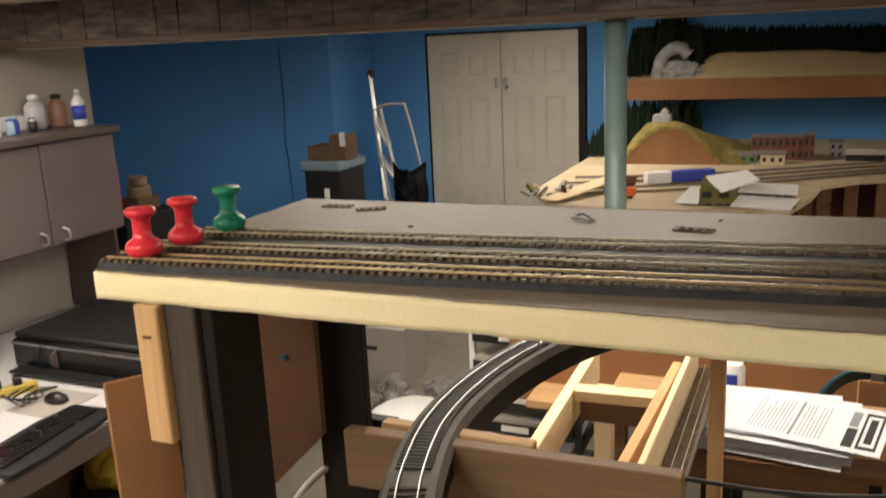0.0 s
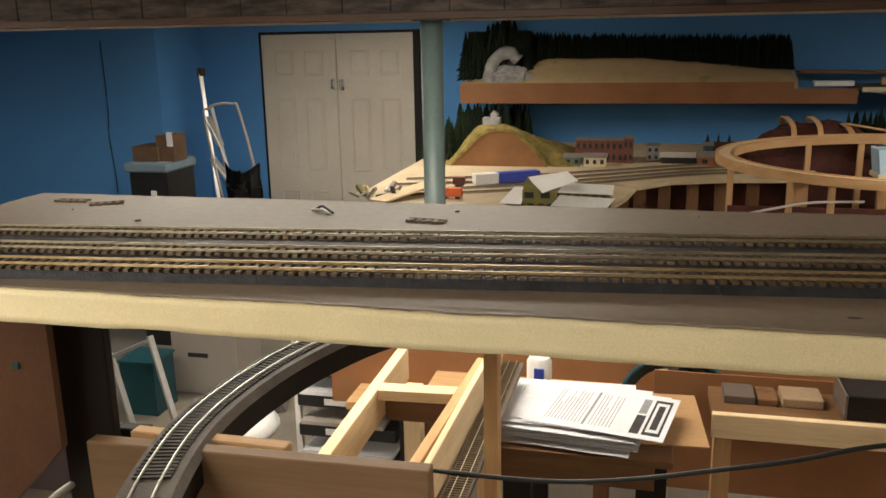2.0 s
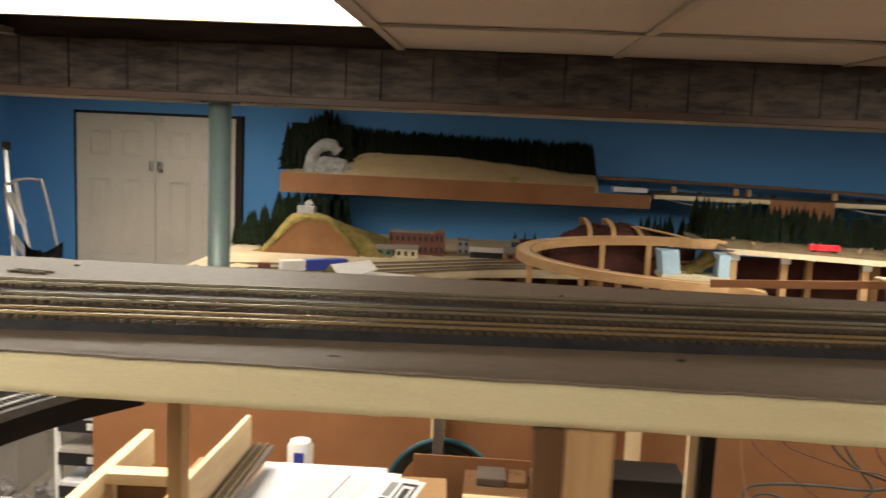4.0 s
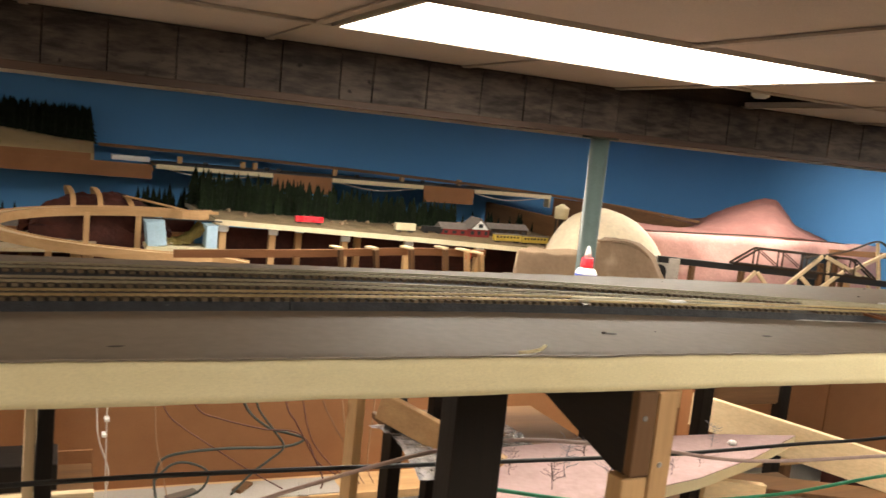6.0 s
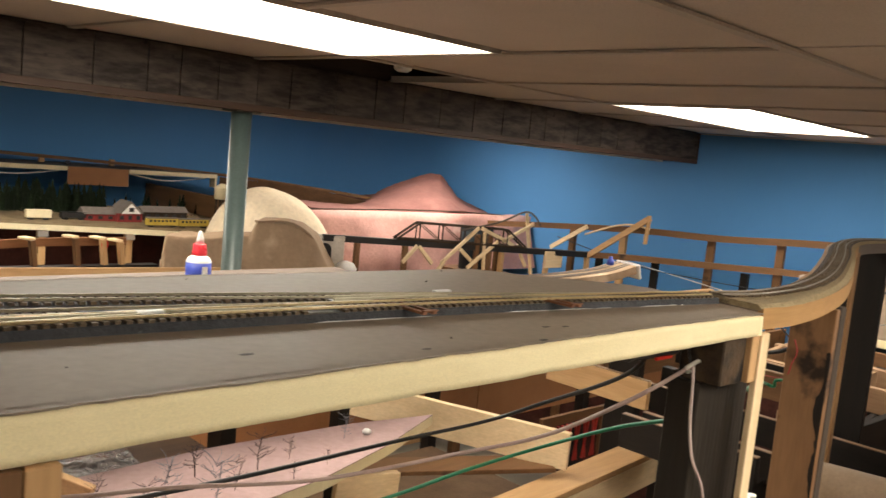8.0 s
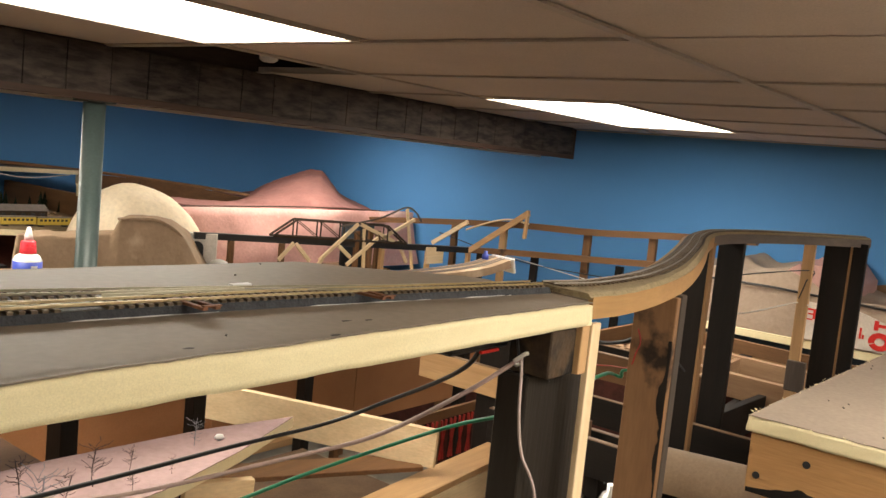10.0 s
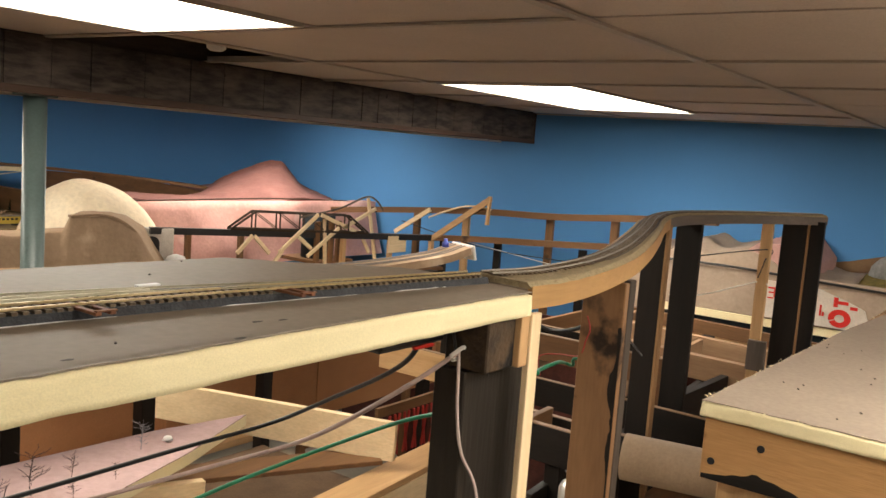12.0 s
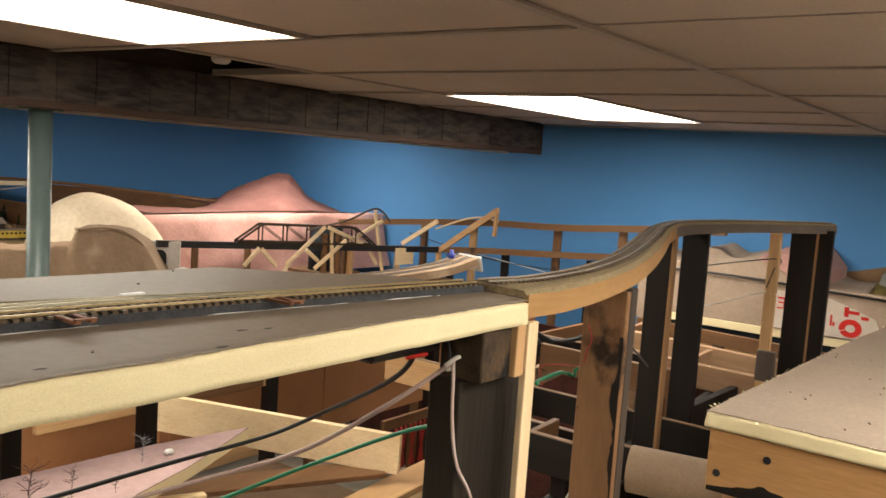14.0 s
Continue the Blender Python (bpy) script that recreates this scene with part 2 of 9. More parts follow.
STATIONRED = mat("red_model_siding", (0.27, 0.040, 0.036), (0.20, 0.030, 0.028), 0.7, scale=40)
BRICK = mat("model_brick", (0.20, 0.085, 0.062), (0.13, 0.055, 0.042), 0.8, scale=60, fine=400)
OLIVE = mat("olive_model_siding", (0.18, 0.16, 0.05), (0.14, 0.125, 0.04), 0.7, scale=30)
SAGE = mat("sage_model_siding", (0.16, 0.24, 0.17), (0.13, 0.20, 0.14), 0.7, scale=30)
CREAM = mat("cream_paint", (0.70, 0.62, 0.42), (0.63, 0.55, 0.36), 0.6, scale=12)
ROOFGREY = mat("grey_model_roof", (0.20, 0.17, 0.15), (0.15, 0.13, 0.115), 0.8, scale=40)
YELLOW = mat("yellow_paint", (0.55, 0.40, 0.06), (0.47, 0.34, 0.05), 0.5, scale=20)
ORANGE = mat("orange_paint", (0.70, 0.14, 0.03), (0.6, 0.11, 0.02), 0.5, scale=20)
PALEBLUE = mat("pale_blue_board", (0.45, 0.62, 0.74), (0.38, 0.55, 0.68), 0.7, scale=10)
CABLE_GREEN = mat("green_cable", (0.015, 0.24, 0.115), (0.012, 0.19, 0.09), 0.4, scale=30, bump=0)
CABLE_PALE = mat("pale_rose_cord", (0.58, 0.47, 0.43), (0.50, 0.40, 0.36), 0.45, scale=30, bump=0)
CABLE_PINK = mat("pale_pink_cable", (0.46, 0.33, 0.29), (0.40, 0.28, 0.245), 0.45, scale=30, bump=0)
CABLE_RED = mat("red_wire", (0.42, 0.03, 0.02), (0.34, 0.02, 0.015), 0.45, scale=30, bump=0)
CABLE_WHITE = mat("white_wire", (0.66, 0.62, 0.56), (0.58, 0.54, 0.49), 0.45, scale=30, bump=0)
CABLE_BROWN = mat("brown_wire", (0.14, 0.07, 0.035), (0.10, 0.05, 0.025), 0.5, scale=30, bump=0)
GREYGREEN = mat("grey_green_cable", (0.045, 0.052, 0.044), (0.03, 0.036, 0.03), 0.5, scale=30, bump=0)
DULLRED = mat("dull_red_wire", (0.095, 0.020, 0.016), (0.07, 0.014, 0.012), 0.5, scale=30, bump=0)
CABLE_TAN = mat("tan_wire", (0.34, 0.20, 0.11), (0.28, 0.16, 0.085), 0.5, scale=30, bump=0)
FOIL = mat("clear_plastic_film", (0.46, 0.43, 0.42), (0.20, 0.18, 0.175), 0.16, metal=0.35, scale=22, fine=60, bump=0.9, bump_dist=0.02)
SILVERTWIG = mat("grey_twig", (0.28, 0.27, 0.29), (0.20, 0.19, 0.21), 0.6, scale=60)
LENS = mat("fluorescent_lens", (0.9, 0.9, 0.9), None, 0.5, emit=LIGHT_POWER, bump=0)
REDINK = mat("red_print", (0.62, 0.03, 0.025), (0.55, 0.03, 0.02), 0.7, scale=30)
SCENERY = mat("painted_backdrop_hill", (0.27, 0.165, 0.09), (0.20, 0.12, 0.062), 0.85, scale=3, spot=(0.12, 0.125, 0.04), spot_scale=2.6, spot_at=0.53)


# ---------------------------------------------------------------- mesh helpers
def bx(bm, a, b, bevel=0.0):
    """A box between two corners, its edges rounded by bevel."""
    x0, y0, z0 = (min(p, q) for p, q in zip(a, b))
    x1, y1, z1 = (max(p, q) for p, q in zip(a, b))
    v = [bm.verts.new(c) for c in ((x0, y0, z0), (x1, y0, z0), (x1, y1, z0), (x0, y1, z0), (x0, y0, z1), (x1, y0, z1), (x1, y1, z1), (x0, y1, z1))]
    f = [bm.faces.new([v[i] for i in q]) for q in ((3, 2, 1, 0), (4, 5, 6, 7), (0, 1, 5, 4), (1, 2, 6, 5), (2, 3, 7, 6), (3, 0, 4, 7))]
    if bevel:
        bmesh.ops.bevel(bm, geom=list({e for g in f for e in g.edges}), offset=bevel, segments=1, affect="EDGES")
    return bm


def box(a, b, bevel=0.0):
    return bx(bmesh.new(), a, b, bevel)


def bar(bm, p, q, w, h, bevel=0.0, up=(0, 0, 1)):
    """A squared stick from p to q, w wide and h high."""
    p, q = Vector(p), Vector(q)
    d = (q - p).normalized()
    u = Vector(up)
    if abs(d.dot(u)) > 0.98:
        u = Vector((1, 0, 0)) if abs(d.x) < 0.9 else Vector((0, 1, 0))
    s = d.cross(u).normalized() * w / 2
    n = s.cross(d).normalized() * h / 2
    v = [bm.verts.new(c + i * s + j * n) for c in (p, q) for i, j in ((-1, -1), (1, -1), (1, 1), (-1, 1))]
    f = [bm.faces.new([v[i] for i in g]) for g in ((0, 1, 2, 3), (7, 6, 5, 4), (0, 4, 5, 1), (1, 5, 6, 2), (2, 6, 7, 3), (3, 7, 4, 0))]
    bmesh.ops.recalc_face_normals(bm, faces=f)
    if bevel:
        bmesh.ops.bevel(bm, geom=list({e for g in f for e in g.edges}), offset=bevel, segments=1, affect="EDGES")
    return bm


def stick(p, q, w, h, bevel=0.001, up=(0, 0, 1)):
    return bar(bmesh.new(), p, q, w, h, bevel, up)


def lathe(bm, prof, at=(0, 0, 0), n=24):
    """A turned body: prof is a list of radius, height."""
    rings = []
    for r, z in prof:
        rings.append([bm.verts.new((at[0] + r * math.cos(2 * math.pi * i / n), at[1] + r * math.sin(2 * math.pi * i / n), at[2] + z)) for i in range(n)])
    for a, b in zip(rings, rings[1:]):
        for i in range(n):
            bm.faces.new((a[i], a[(i + 1) % n], b[(i + 1) % n], b[i])).smooth = True
    bm.faces.new(rings[0][::-1])
    bm.faces.new(rings[-1])
    return bm


def smooth_path(pts, steps=8):
    """A round curve through points (Catmull-Rom)."""
    p = [Vector(q) for q in pts]
    p = [2 * p[0] - p[1]] + p + [2 * p[-1] - p[-2]]
    out = []
    for i in range(1, len(p) - 2):
        for k in range(steps):
            t = k / steps
            out.append(0.5 * (2 * p[i] + (p[i + 1] - p[i - 1]) * t + (2 * p[i - 1] - 5 * p[i] + 4 * p[i + 1] - p[i + 2]) * t * t + (3 * p[i] - p[i - 1] - 3 * p[i + 1] + p[i + 2]) * t ** 3))
    return out + [p[-2]]


def sweep(bm, path, section, closed=True):
    """Carries a section of (side, up) along a path that keeps level across."""
    rings = []
    for i, c in enumerate(path):
        d = (path[min(i + 1, len(path) - 1)] - path[max(i - 1, 0)]).normalized()
        s = Vector((d.y, -d.x, 0))
        s = s.normalized() if s.length > 1e-5 else Vector((1, 0, 0))
        u = s.cross(d).normalized()
        rings.append([bm.verts.new(c + s * a + u * b) for a, b in section])
    k = len(section)
    for a, b in zip(rings, rings[1:]):
        for i in range(k if closed else k - 1):
            bm.faces.new((a[i], a[(i + 1) % k], b[(i + 1) % k], b[i]))
    if closed:
        bm.faces.new(rings[0])
        bm.faces.new(rings[-1][::-1])
    bmesh.ops.recalc_face_normals(bm, faces=bm.faces)
    return bm


def tube(pts, r, n=8, steps=8):
    bm = bmesh.new()
    sweep(bm, smooth_path(pts, steps), [(r * math.cos(2 * math.pi * i / n), r * math.sin(2 * math.pi * i / n)) for i in range(n)])
    for f in bm.faces:
        f.smooth = True
    return bm


def slab(outline, z0, z1, jag=0.0, step=0.0):
    """A plate with an outline of (x, y), its rim broken up by jag."""
    pts = []
    for i, (x, y) in enumerate(outline):
        x2, y2 = outline[(i + 1) % len(outline)]
        k = max(1, int(math.hypot(x2 - x, y2 - y) / step)) if step else 1
        pts += [(x + (x2 - x) * j / k, y + (y2 - y) * j / k) for j in range(k)]
    bm = bmesh.new()
    low, high = [], []
    for x, y in pts:
        j = jag * noise.noise((x * 23, y * 23, z0 * 9)) + jag * 0.6 * noise.noise((x * 90, y * 90, 1))
        j2 = jag * noise.noise((x * 31, y * 31, z1 * 9 + 4)) + jag * 0.6 * noise.noise((x * 80, y * 80, 5))
        low.append(bm.verts.new((x + j, y + j, z0)))
        high.append(bm.verts.new((x + j2, y + j2, z1)))
    for i in range(len(pts)):
        k = (i + 1) % len(pts)
        bm.faces.new((low[i], low[k], high[k], high[i]))
    bm.faces.new(low[::-1])
    bm.faces.new(high)
    bmesh.ops.recalc_face_normals(bm, faces=bm.faces)
    return bm


def worn(x, y):
    """How far the rim of a foam plate is rubbed down at a point."""
    d = 0.0030 * max(0.0, noise.noise((x * 10, y * 10, 3)) + 0.10) + 0.0016 * max(0.0, noise.noise((x * 37, y * 37, 8)))
    d += 0.0022 * max(0.0, noise.noise((x * 85, y * 85, 5)) - 0.25)
    return d + 0.0035 * max(0.0, min(1.0, (x - 2.28) / 0.15)) * (0.6 + 0.8 * noise.noise((x * 25, y * 25, 1))) * (x < 2.6)


def rim_points(outline, step):
    """Points along a closed outline, each with an inward direction mitred at the corners."""
    area = sum(a[0] * b[1] - b[0] * a[1] for a, b in zip(outline, outline[1:] + outline[:1]))
    turn = 1 if area > 0 else -1
    pts = []
    for i, (x, y) in enumerate(outline):
        x2, y2 = outline[(i + 1) % len(outline)]
        L = math.hypot(x2 - x, y2 - y)
        n = max(1, int(L / step))
        tx, ty = (x2 - x) / L, (y2 - y) / L
        for j in range(n):
            k = 1 - 2 * j / n
            k = k * abs(k) ** 6 * 0.4
            pts.append((x + (x2 - x) * j / n, y + (y2 - y) * j / n, -ty * turn + tx * k, tx * turn + ty * k))
    return pts


def rough_slab(outline, z0, z1, step=0.007, depth=0.004, levels=6):
    """A foam plate whose sawn rim is uneven and rubbed down along its upper edge."""
    pts = rim_points(outline, step)
    bm = bmesh.new()
    rings = []
    for k in range(levels):
        f = k / (levels - 1)
        ring = []
        for x, y, nx, ny in pts:
            wave = 0.0012 * noise.noise((x * 9, y * 9, f * 1.2)) + 0.0009 * noise.noise((x * 45, y * 45, f * 3.0)) + 0.0005 * noise.noise((x * 140, y * 140, f * 9))
            tear = max(0.0, noise.noise((x * 14, y * 14, 7)) - 0.12) * f ** 3 * depth + max(0.0, noise.noise((x * 55, y * 55, 2)) - 0.3) * f ** 2 * depth * 0.8
            d = wave + tear + 0.0008
            low = -0.0018 * max(0.0, noise.noise((x * 16, y * 16, 11))) * (1 - f)
            ring.append(bm.verts.new((x + nx * d, y + ny * d, z0 - low + (z1 - z0) * f - worn(x, y) * f ** 2)))
        rings.append(ring)
    rings.append([bm.verts.new((x + nx * 0.010, y + ny * 0.010, z1 - 0.0012)) for x, y, nx, ny in pts])
    for a, c in zip(rings, rings[1:]):
        for i in range(len(pts)):
            q = (i + 1) % len(pts)
            bm.faces.new((a[i], a[q], c[q], c[i])).smooth = True
    cx, cy = sum(p[0] for p in outline) / len(outline), sum(p[1] for p in outline) / len(outline)
    for inset, z in ((0.009, z1 - 0.0010), (0.004, z0 + 0.0006)):
        bm.faces.new([bm.verts.new((x + inset * (1 if x < cx else -1), y + inset * (1 if y < cy else -1), z)) for x, y in outline])
    rings.insert(0, [bm.verts.new((x + nx * 0.010, y + ny * 0.010, z0 + 0.0002)) for x, y, nx, ny in pts])
    for i in range(len(pts)):
        q = (i + 1) % len(pts)
        bm.faces.new((rings[0][i], rings[0][q], rings[1][q], rings[1][i]))
    bmesh.ops.recalc_face_normals(bm, faces=bm.faces)
    return bm


def paint_skin(outline, z, step=0.006):
    """A coat of paint on a foam plate, frayed and drooping along the rim."""
    pts = rim_points(outline, step)
    bm = bmesh.new()
    rings = []
    for inset, lift in ((0.0, 0.0), (0.0045, 0.5), (0.011, 1.0)):
        ring = []
        for x, y, nx, ny in pts:
            fray = 0.0016 + 0.0024 * max(0.0, noise.noise((x * 48, y * 48, 4)) + 0.1) + 0.0015 * noise.noise((x * 120, y * 120, 2))
            d = inset + fray * (1 - inset / 0.011)
            ring.append(bm.verts.new((x + nx * d, y + ny * d, z - 0.45 * worn(x, y) * (1 - lift) ** 1.5 + (0.0006 if inset == 0 else 0.0))))
        rings.append(ring)
    for a, c in zip(rings, rings[1:]):
        for i in range(len(pts)):
            q = (i + 1) % len(pts)
            bm.faces.new((a[i], a[q], c[q], c[i])).smooth = False
    cx, cy = sum(p[0] for p in outline) / len(outline), sum(p[1] for p in outline) / len(outline)
    bm.faces.new([bm.verts.new((x + 0.0095 * (1 if x < cx else -1), y + 0.0095 * (1 if y < cy else -1), z + 0.0003)) for x, y in outline])
    skirt = [bm.verts.new((v.co.x, v.co.y, v.co.z - 0.0012)) for v in rings[0]]
    for i in range(len(pts)):
        q = (i + 1) % len(pts)
        bm.faces.new((skirt[i], skirt[q], rings[0][q], rings[0][i]))
    bmesh.ops.recalc_face_normals(bm, faces=bm.faces)
    return bm


def terrain(x0, x1, y0, y1, height, nx=40, ny=30, base=None):
    """A relief over a rectangle, closed down to its base."""
    bm = bmesh.new()
    v = [[bm.verts.new((x0 + (x1 - x0) * i / nx, y0 + (y1 - y0) * j / ny, height(x0 + (x1 - x0) * i / nx, y0 + (y1 - y0) * j / ny))) for i in range(nx + 1)] for j in range(ny + 1)]
    for j in range(ny):
        for i in range(nx):
            bm.faces.new((v[j][i], v[j][i + 1], v[j + 1][i + 1], v[j + 1][i])).smooth = True
    if base is not None:
        rim = [v[0][i] for i in range(nx + 1)] + [v[j][nx] for j in range(1, ny + 1)] + [v[ny][i] for i in range(nx - 1, -1, -1)] + [v[j][0] for j in range(ny - 1, 0, -1)]
        foot = [bm.verts.new((c.co.x, c.co.y, base)) for c in rim]
        for i in range(len(rim)):
            k = (i + 1) % len(rim)
            bm.faces.new((rim[k], rim[i], foot[i], foot[k]))
    return bm


def finish(name, bm, material):
    me = bpy.data.meshes.new(name)
    bmesh.ops.recalc_face_normals(bm, faces=bm.faces)
    bm.to_mesh(me)
    bm.free()
    me.materials.append(material)
    return new(name, me)


def part(name, bm, material, parent, label=""):
    ob = finish(name, bm, material)
    ob.parent = parent
    ob.matrix_parent_inverse = parent.matrix_world.inverted()
    return tagged(ob, label=label)


def solid(name, bm, material, label, category, group="", kind=""):
    """A thing that is one mesh."""
    return tagged(finish(name, bm, material), label, category, group, kind)


def thing(name, at, label, category, group="", kind=""):
    """A thing of several parts: an Empty at its base."""
    ob = new(name)
    ob.empty_display_size = 0.05
    ob.matrix_world = Matrix.Translation(at)
    ob.location = at
    bpy.context.view_layer.update()
    return tagged(ob, label, category, group, kind)


def setting(name, bm, material, label, category):
    return tagged(finish(name, bm, material), label, category, kind="structure")


# ---------------------------------------------------------------- the room
X_RIGHT, Y_FAR, Y_JOG, X_JOG = 6.40, 5.45, 4.83, -2.57
setting("floor", box((-5.2, -2.4, -0.1), (6.6, 5.7, 0.0)), CONCRETE, "bare grey-brown concrete basement floor", "floor")
DOOR_L, DOOR_R, DOOR_T = -2.09, -0.95, 1.97
bm = bmesh.new()
bx(bm, (X_JOG, Y_FAR, 0), (DOOR_L - 0.02, Y_FAR + 0.12, 2.3))
bx(bm, (DOOR_L - 0.02, Y_FAR, DOOR_T + 0.02), (DOOR_R + 0.06, Y_FAR + 0.12, 2.3))
bx(bm, (DOOR_R + 0.06, Y_FAR, 0), (X_RIGHT - 0.7, Y_FAR + 0.12, 2.3))
# rounded inner corner of the backdrop
arc = [Vector((X_RIGHT - 0.7 + 0.7 * math.sin(a), Y_FAR - 0.7 + 0.7 * math.cos(a), 0)) for a in (i * math.pi / 32 for i in range(17))]
lo = [bm.verts.new(p) for p in arc]
hi = [bm.verts.new(p + Vector((0, 0, 2.3))) for p in arc]
for i in range(16):
    bm.faces.new((lo[i], lo[i + 1], hi[i + 1], hi[i])).smooth = True
setting("wall_far", bm, BLUE, "sky-blue painted basement wall with a rounded corner", "wall")
setting("wall_right", box((X_RIGHT, -2.4, 0), (X_RIGHT + 0.12, Y_FAR - 0.7, 2.3)), BLUE, "sky-blue painted basement wall", "wall")
bm = box((-5.2, Y_JOG, 0), (X_JOG, Y_JOG + 0.12, 2.3))
bx(bm, (X_JOG - 0.12, Y_JOG + 0.12, 0), (X_JOG, Y_FAR + 0.12, 2.3))
setting("wall_left", bm, BLUE, "sky-blue painted wall that steps forward", "wall")
setting("wall_partition", box((-2.92, -2.4, 0), (-2.80, 2.82, 2.3)), GREYWALL, "plain grey-beige partition wall behind the hutch", "wall")
setting("wall_near", box((-5.2, -2.52, 0), (6.6, -2.4, 2.3)), GREYWALL, "plain grey-beige wall", "wall")
setting("wall_side", box((-5.32, -2.4, 0), (-5.2, Y_JOG, 2.3)), BLUE, "sky-blue painted wall", "wall")
setting("baseboard", box((X_JOG, Y_FAR - 0.018, 0), (DOOR_L - 0.06, Y_FAR, 0.09), 0.003), DOORPAINT, "cream painted baseboard", "baseboard")

# suspended ceiling: tiles, tees and one missing tile
XS = [0.56 - 0.612 * i for i in range(9, 0, -1)] + [0.56, 1.215, 1.888, 2.555, 3.177] + [3.177 + 0.612 * i for i in range(1, 6)]
YS = [-2.40, -2.10, -0.88, 0.34, 1.64, 2.25, 3.47, 4.69, 5.60]
HOLES = (3.177, -0.052, -0.664)
# first entry is out of view, set to brighten the hutch and shelf end
LIGHTS = [(-2.74, 1.04), (-0.672, 1.04), (1.918, 1.04), (4.43, 1.03)]
# added fixtures hidden beyond beam and partition, placed to brighten the walls
UNSEENFARLIGHTS = [(-4.35, 2.08), (-1.55, 3.65), (2.05, 3.00), (4.62, 3.28)]
# unseen fixtures behind the camera, added to light the foam fronts
UNSEENBACKLIGHTS = [(-3.25, -1.30), (-0.95, -1.10), (2.05, -1.12), (4.43, -1.30)]


def in_light(x0, x1, y0, y1):
    return any(x0 < lx + 1.21 and x1 > lx + 0.01 and y0 < ly + 0.59 and y1 > ly + 0.01 for lx, ly in LIGHTS + UNSEENFARLIGHTS + UNSEENBACKLIGHTS)


bm = bmesh.new()
tees = bmesh.new()
for i in range(len(XS) - 1):
    for j in range(len(YS) - 1):
        x0, x1, y0, y1 = XS[i], XS[i + 1], YS[j], YS[j + 1]
        if abs(y0 - 1.64) < 0.05 and any(abs(x0 - h) < 0.05 for h in HOLES):
            continue
        spans = [(x0, x1, y0, y1)]
        for lx, ly in LIGHTS + UNSEENFARLIGHTS + UNSEENBACKLIGHTS:
            cut = []
            for a, b, c, d in spans:
                if a < lx + 1.2 and b > lx + 0.02 and c < ly + 0.59 and d > ly + 0.01:
                    if c < ly - 0.03:
                        cut.append((a, b, c, ly))
                    if d > ly + 0.63:
                        cut.append((a, b, ly + 0.60, d))
                    if a < lx - 0.03:
                        cut.append((a, lx, max(c, ly), min(d, ly + 0.6)))
                    if b > lx + 1.25:
                        cut.append((lx + 1.22, b, max(c, ly), min(d, ly + 0.6)))
                else:
                    cut.append((a, b, c, d))
            spans = cut
        for a, b, c, d in spans:
            s = random.uniform(0, 0.003)
            bx(bm, (a + 0.004, c + 0.004, Z_CEIL + s), (b - 0.004, d - 0.004, Z_CEIL + 0.016 + s))
for x in XS:
    for y0, y1 in zip(YS, YS[1:]):
        if abs(x + 0.052) < 0.05 and abs(y0 - 1.64) < 0.05:
            continue
        if not in_light(x - 0.01, x + 0.01, y0, y1):
            bx(tees, (x - 0.012, y0 + 0.012, Z_CEIL - 0.006), (x + 0.012, y1 - 0.012, Z_CEIL - 0.0005))
        elif y1 - y0 > 0.7:
            for lx, ly in LIGHTS + UNSEENFARLIGHTS + UNSEENBACKLIGHTS:
                if lx - 0.05 < x < lx + 1.25 and y0 < ly < y1:
                    if ly - y0 > 0.05:
                        bx(tees, (x - 0.012, y0 + 0.012, Z_CEIL - 0.006), (x + 0.012, ly, Z_CEIL - 0.0005))
                    if y1 - ly - 0.6 > 0.05:
                        bx(tees, (x - 0.012, ly + 0.6, Z_CEIL - 0.006), (x + 0.012, y1 - 0.012, Z_CEIL - 0.0005))
for y in YS[1:-1]:
    bx(tees, (XS[0], y - 0.012, Z_CEIL - 0.007), (XS[-1], y + 0.012, Z_CEIL - 0.001))
joists = box((-5.3, -2.5, 2.42), (6.6, 5.7, 2.5))
for k in range(9):
    bx(joists, (-5.2, -2.2 + k * 0.9, 2.30), (6.5, -2.16 + k * 0.9, 2.42))
for extra, slot in ((tees, 1), (joists, 2)):
    for f in extra.faces:
        f.material_index = slot
    me = bpy.data.meshes.new("layer")
    extra.to_mesh(me)
    extra.free()
    bm.from_mesh(me)
    bpy.data.meshes.remove(me)
ceil = setting("ceiling", bm, TILE, "suspended ceiling of buff mineral tiles in a thin metal grid", "ceiling")
ceil.data.materials.append(TEE)
ceil.data.materials.append(DARKWOOD["x"])


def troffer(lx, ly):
    t = thing("ceiling_light", (lx + 0.61, ly + 0.30, Z_CEIL), "flush fluorescent ceiling light with a white acrylic lens; some are added unseen", "ceiling light", "ceiling lights")
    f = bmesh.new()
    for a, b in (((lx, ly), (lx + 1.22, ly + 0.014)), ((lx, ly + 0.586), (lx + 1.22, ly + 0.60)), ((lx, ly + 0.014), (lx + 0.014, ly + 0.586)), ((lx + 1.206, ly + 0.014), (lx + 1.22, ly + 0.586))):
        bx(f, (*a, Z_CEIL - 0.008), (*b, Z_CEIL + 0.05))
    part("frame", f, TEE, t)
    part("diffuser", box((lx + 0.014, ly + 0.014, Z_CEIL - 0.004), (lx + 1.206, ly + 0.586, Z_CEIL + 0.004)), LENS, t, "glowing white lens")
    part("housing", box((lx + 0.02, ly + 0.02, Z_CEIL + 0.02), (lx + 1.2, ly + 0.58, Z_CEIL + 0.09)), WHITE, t)


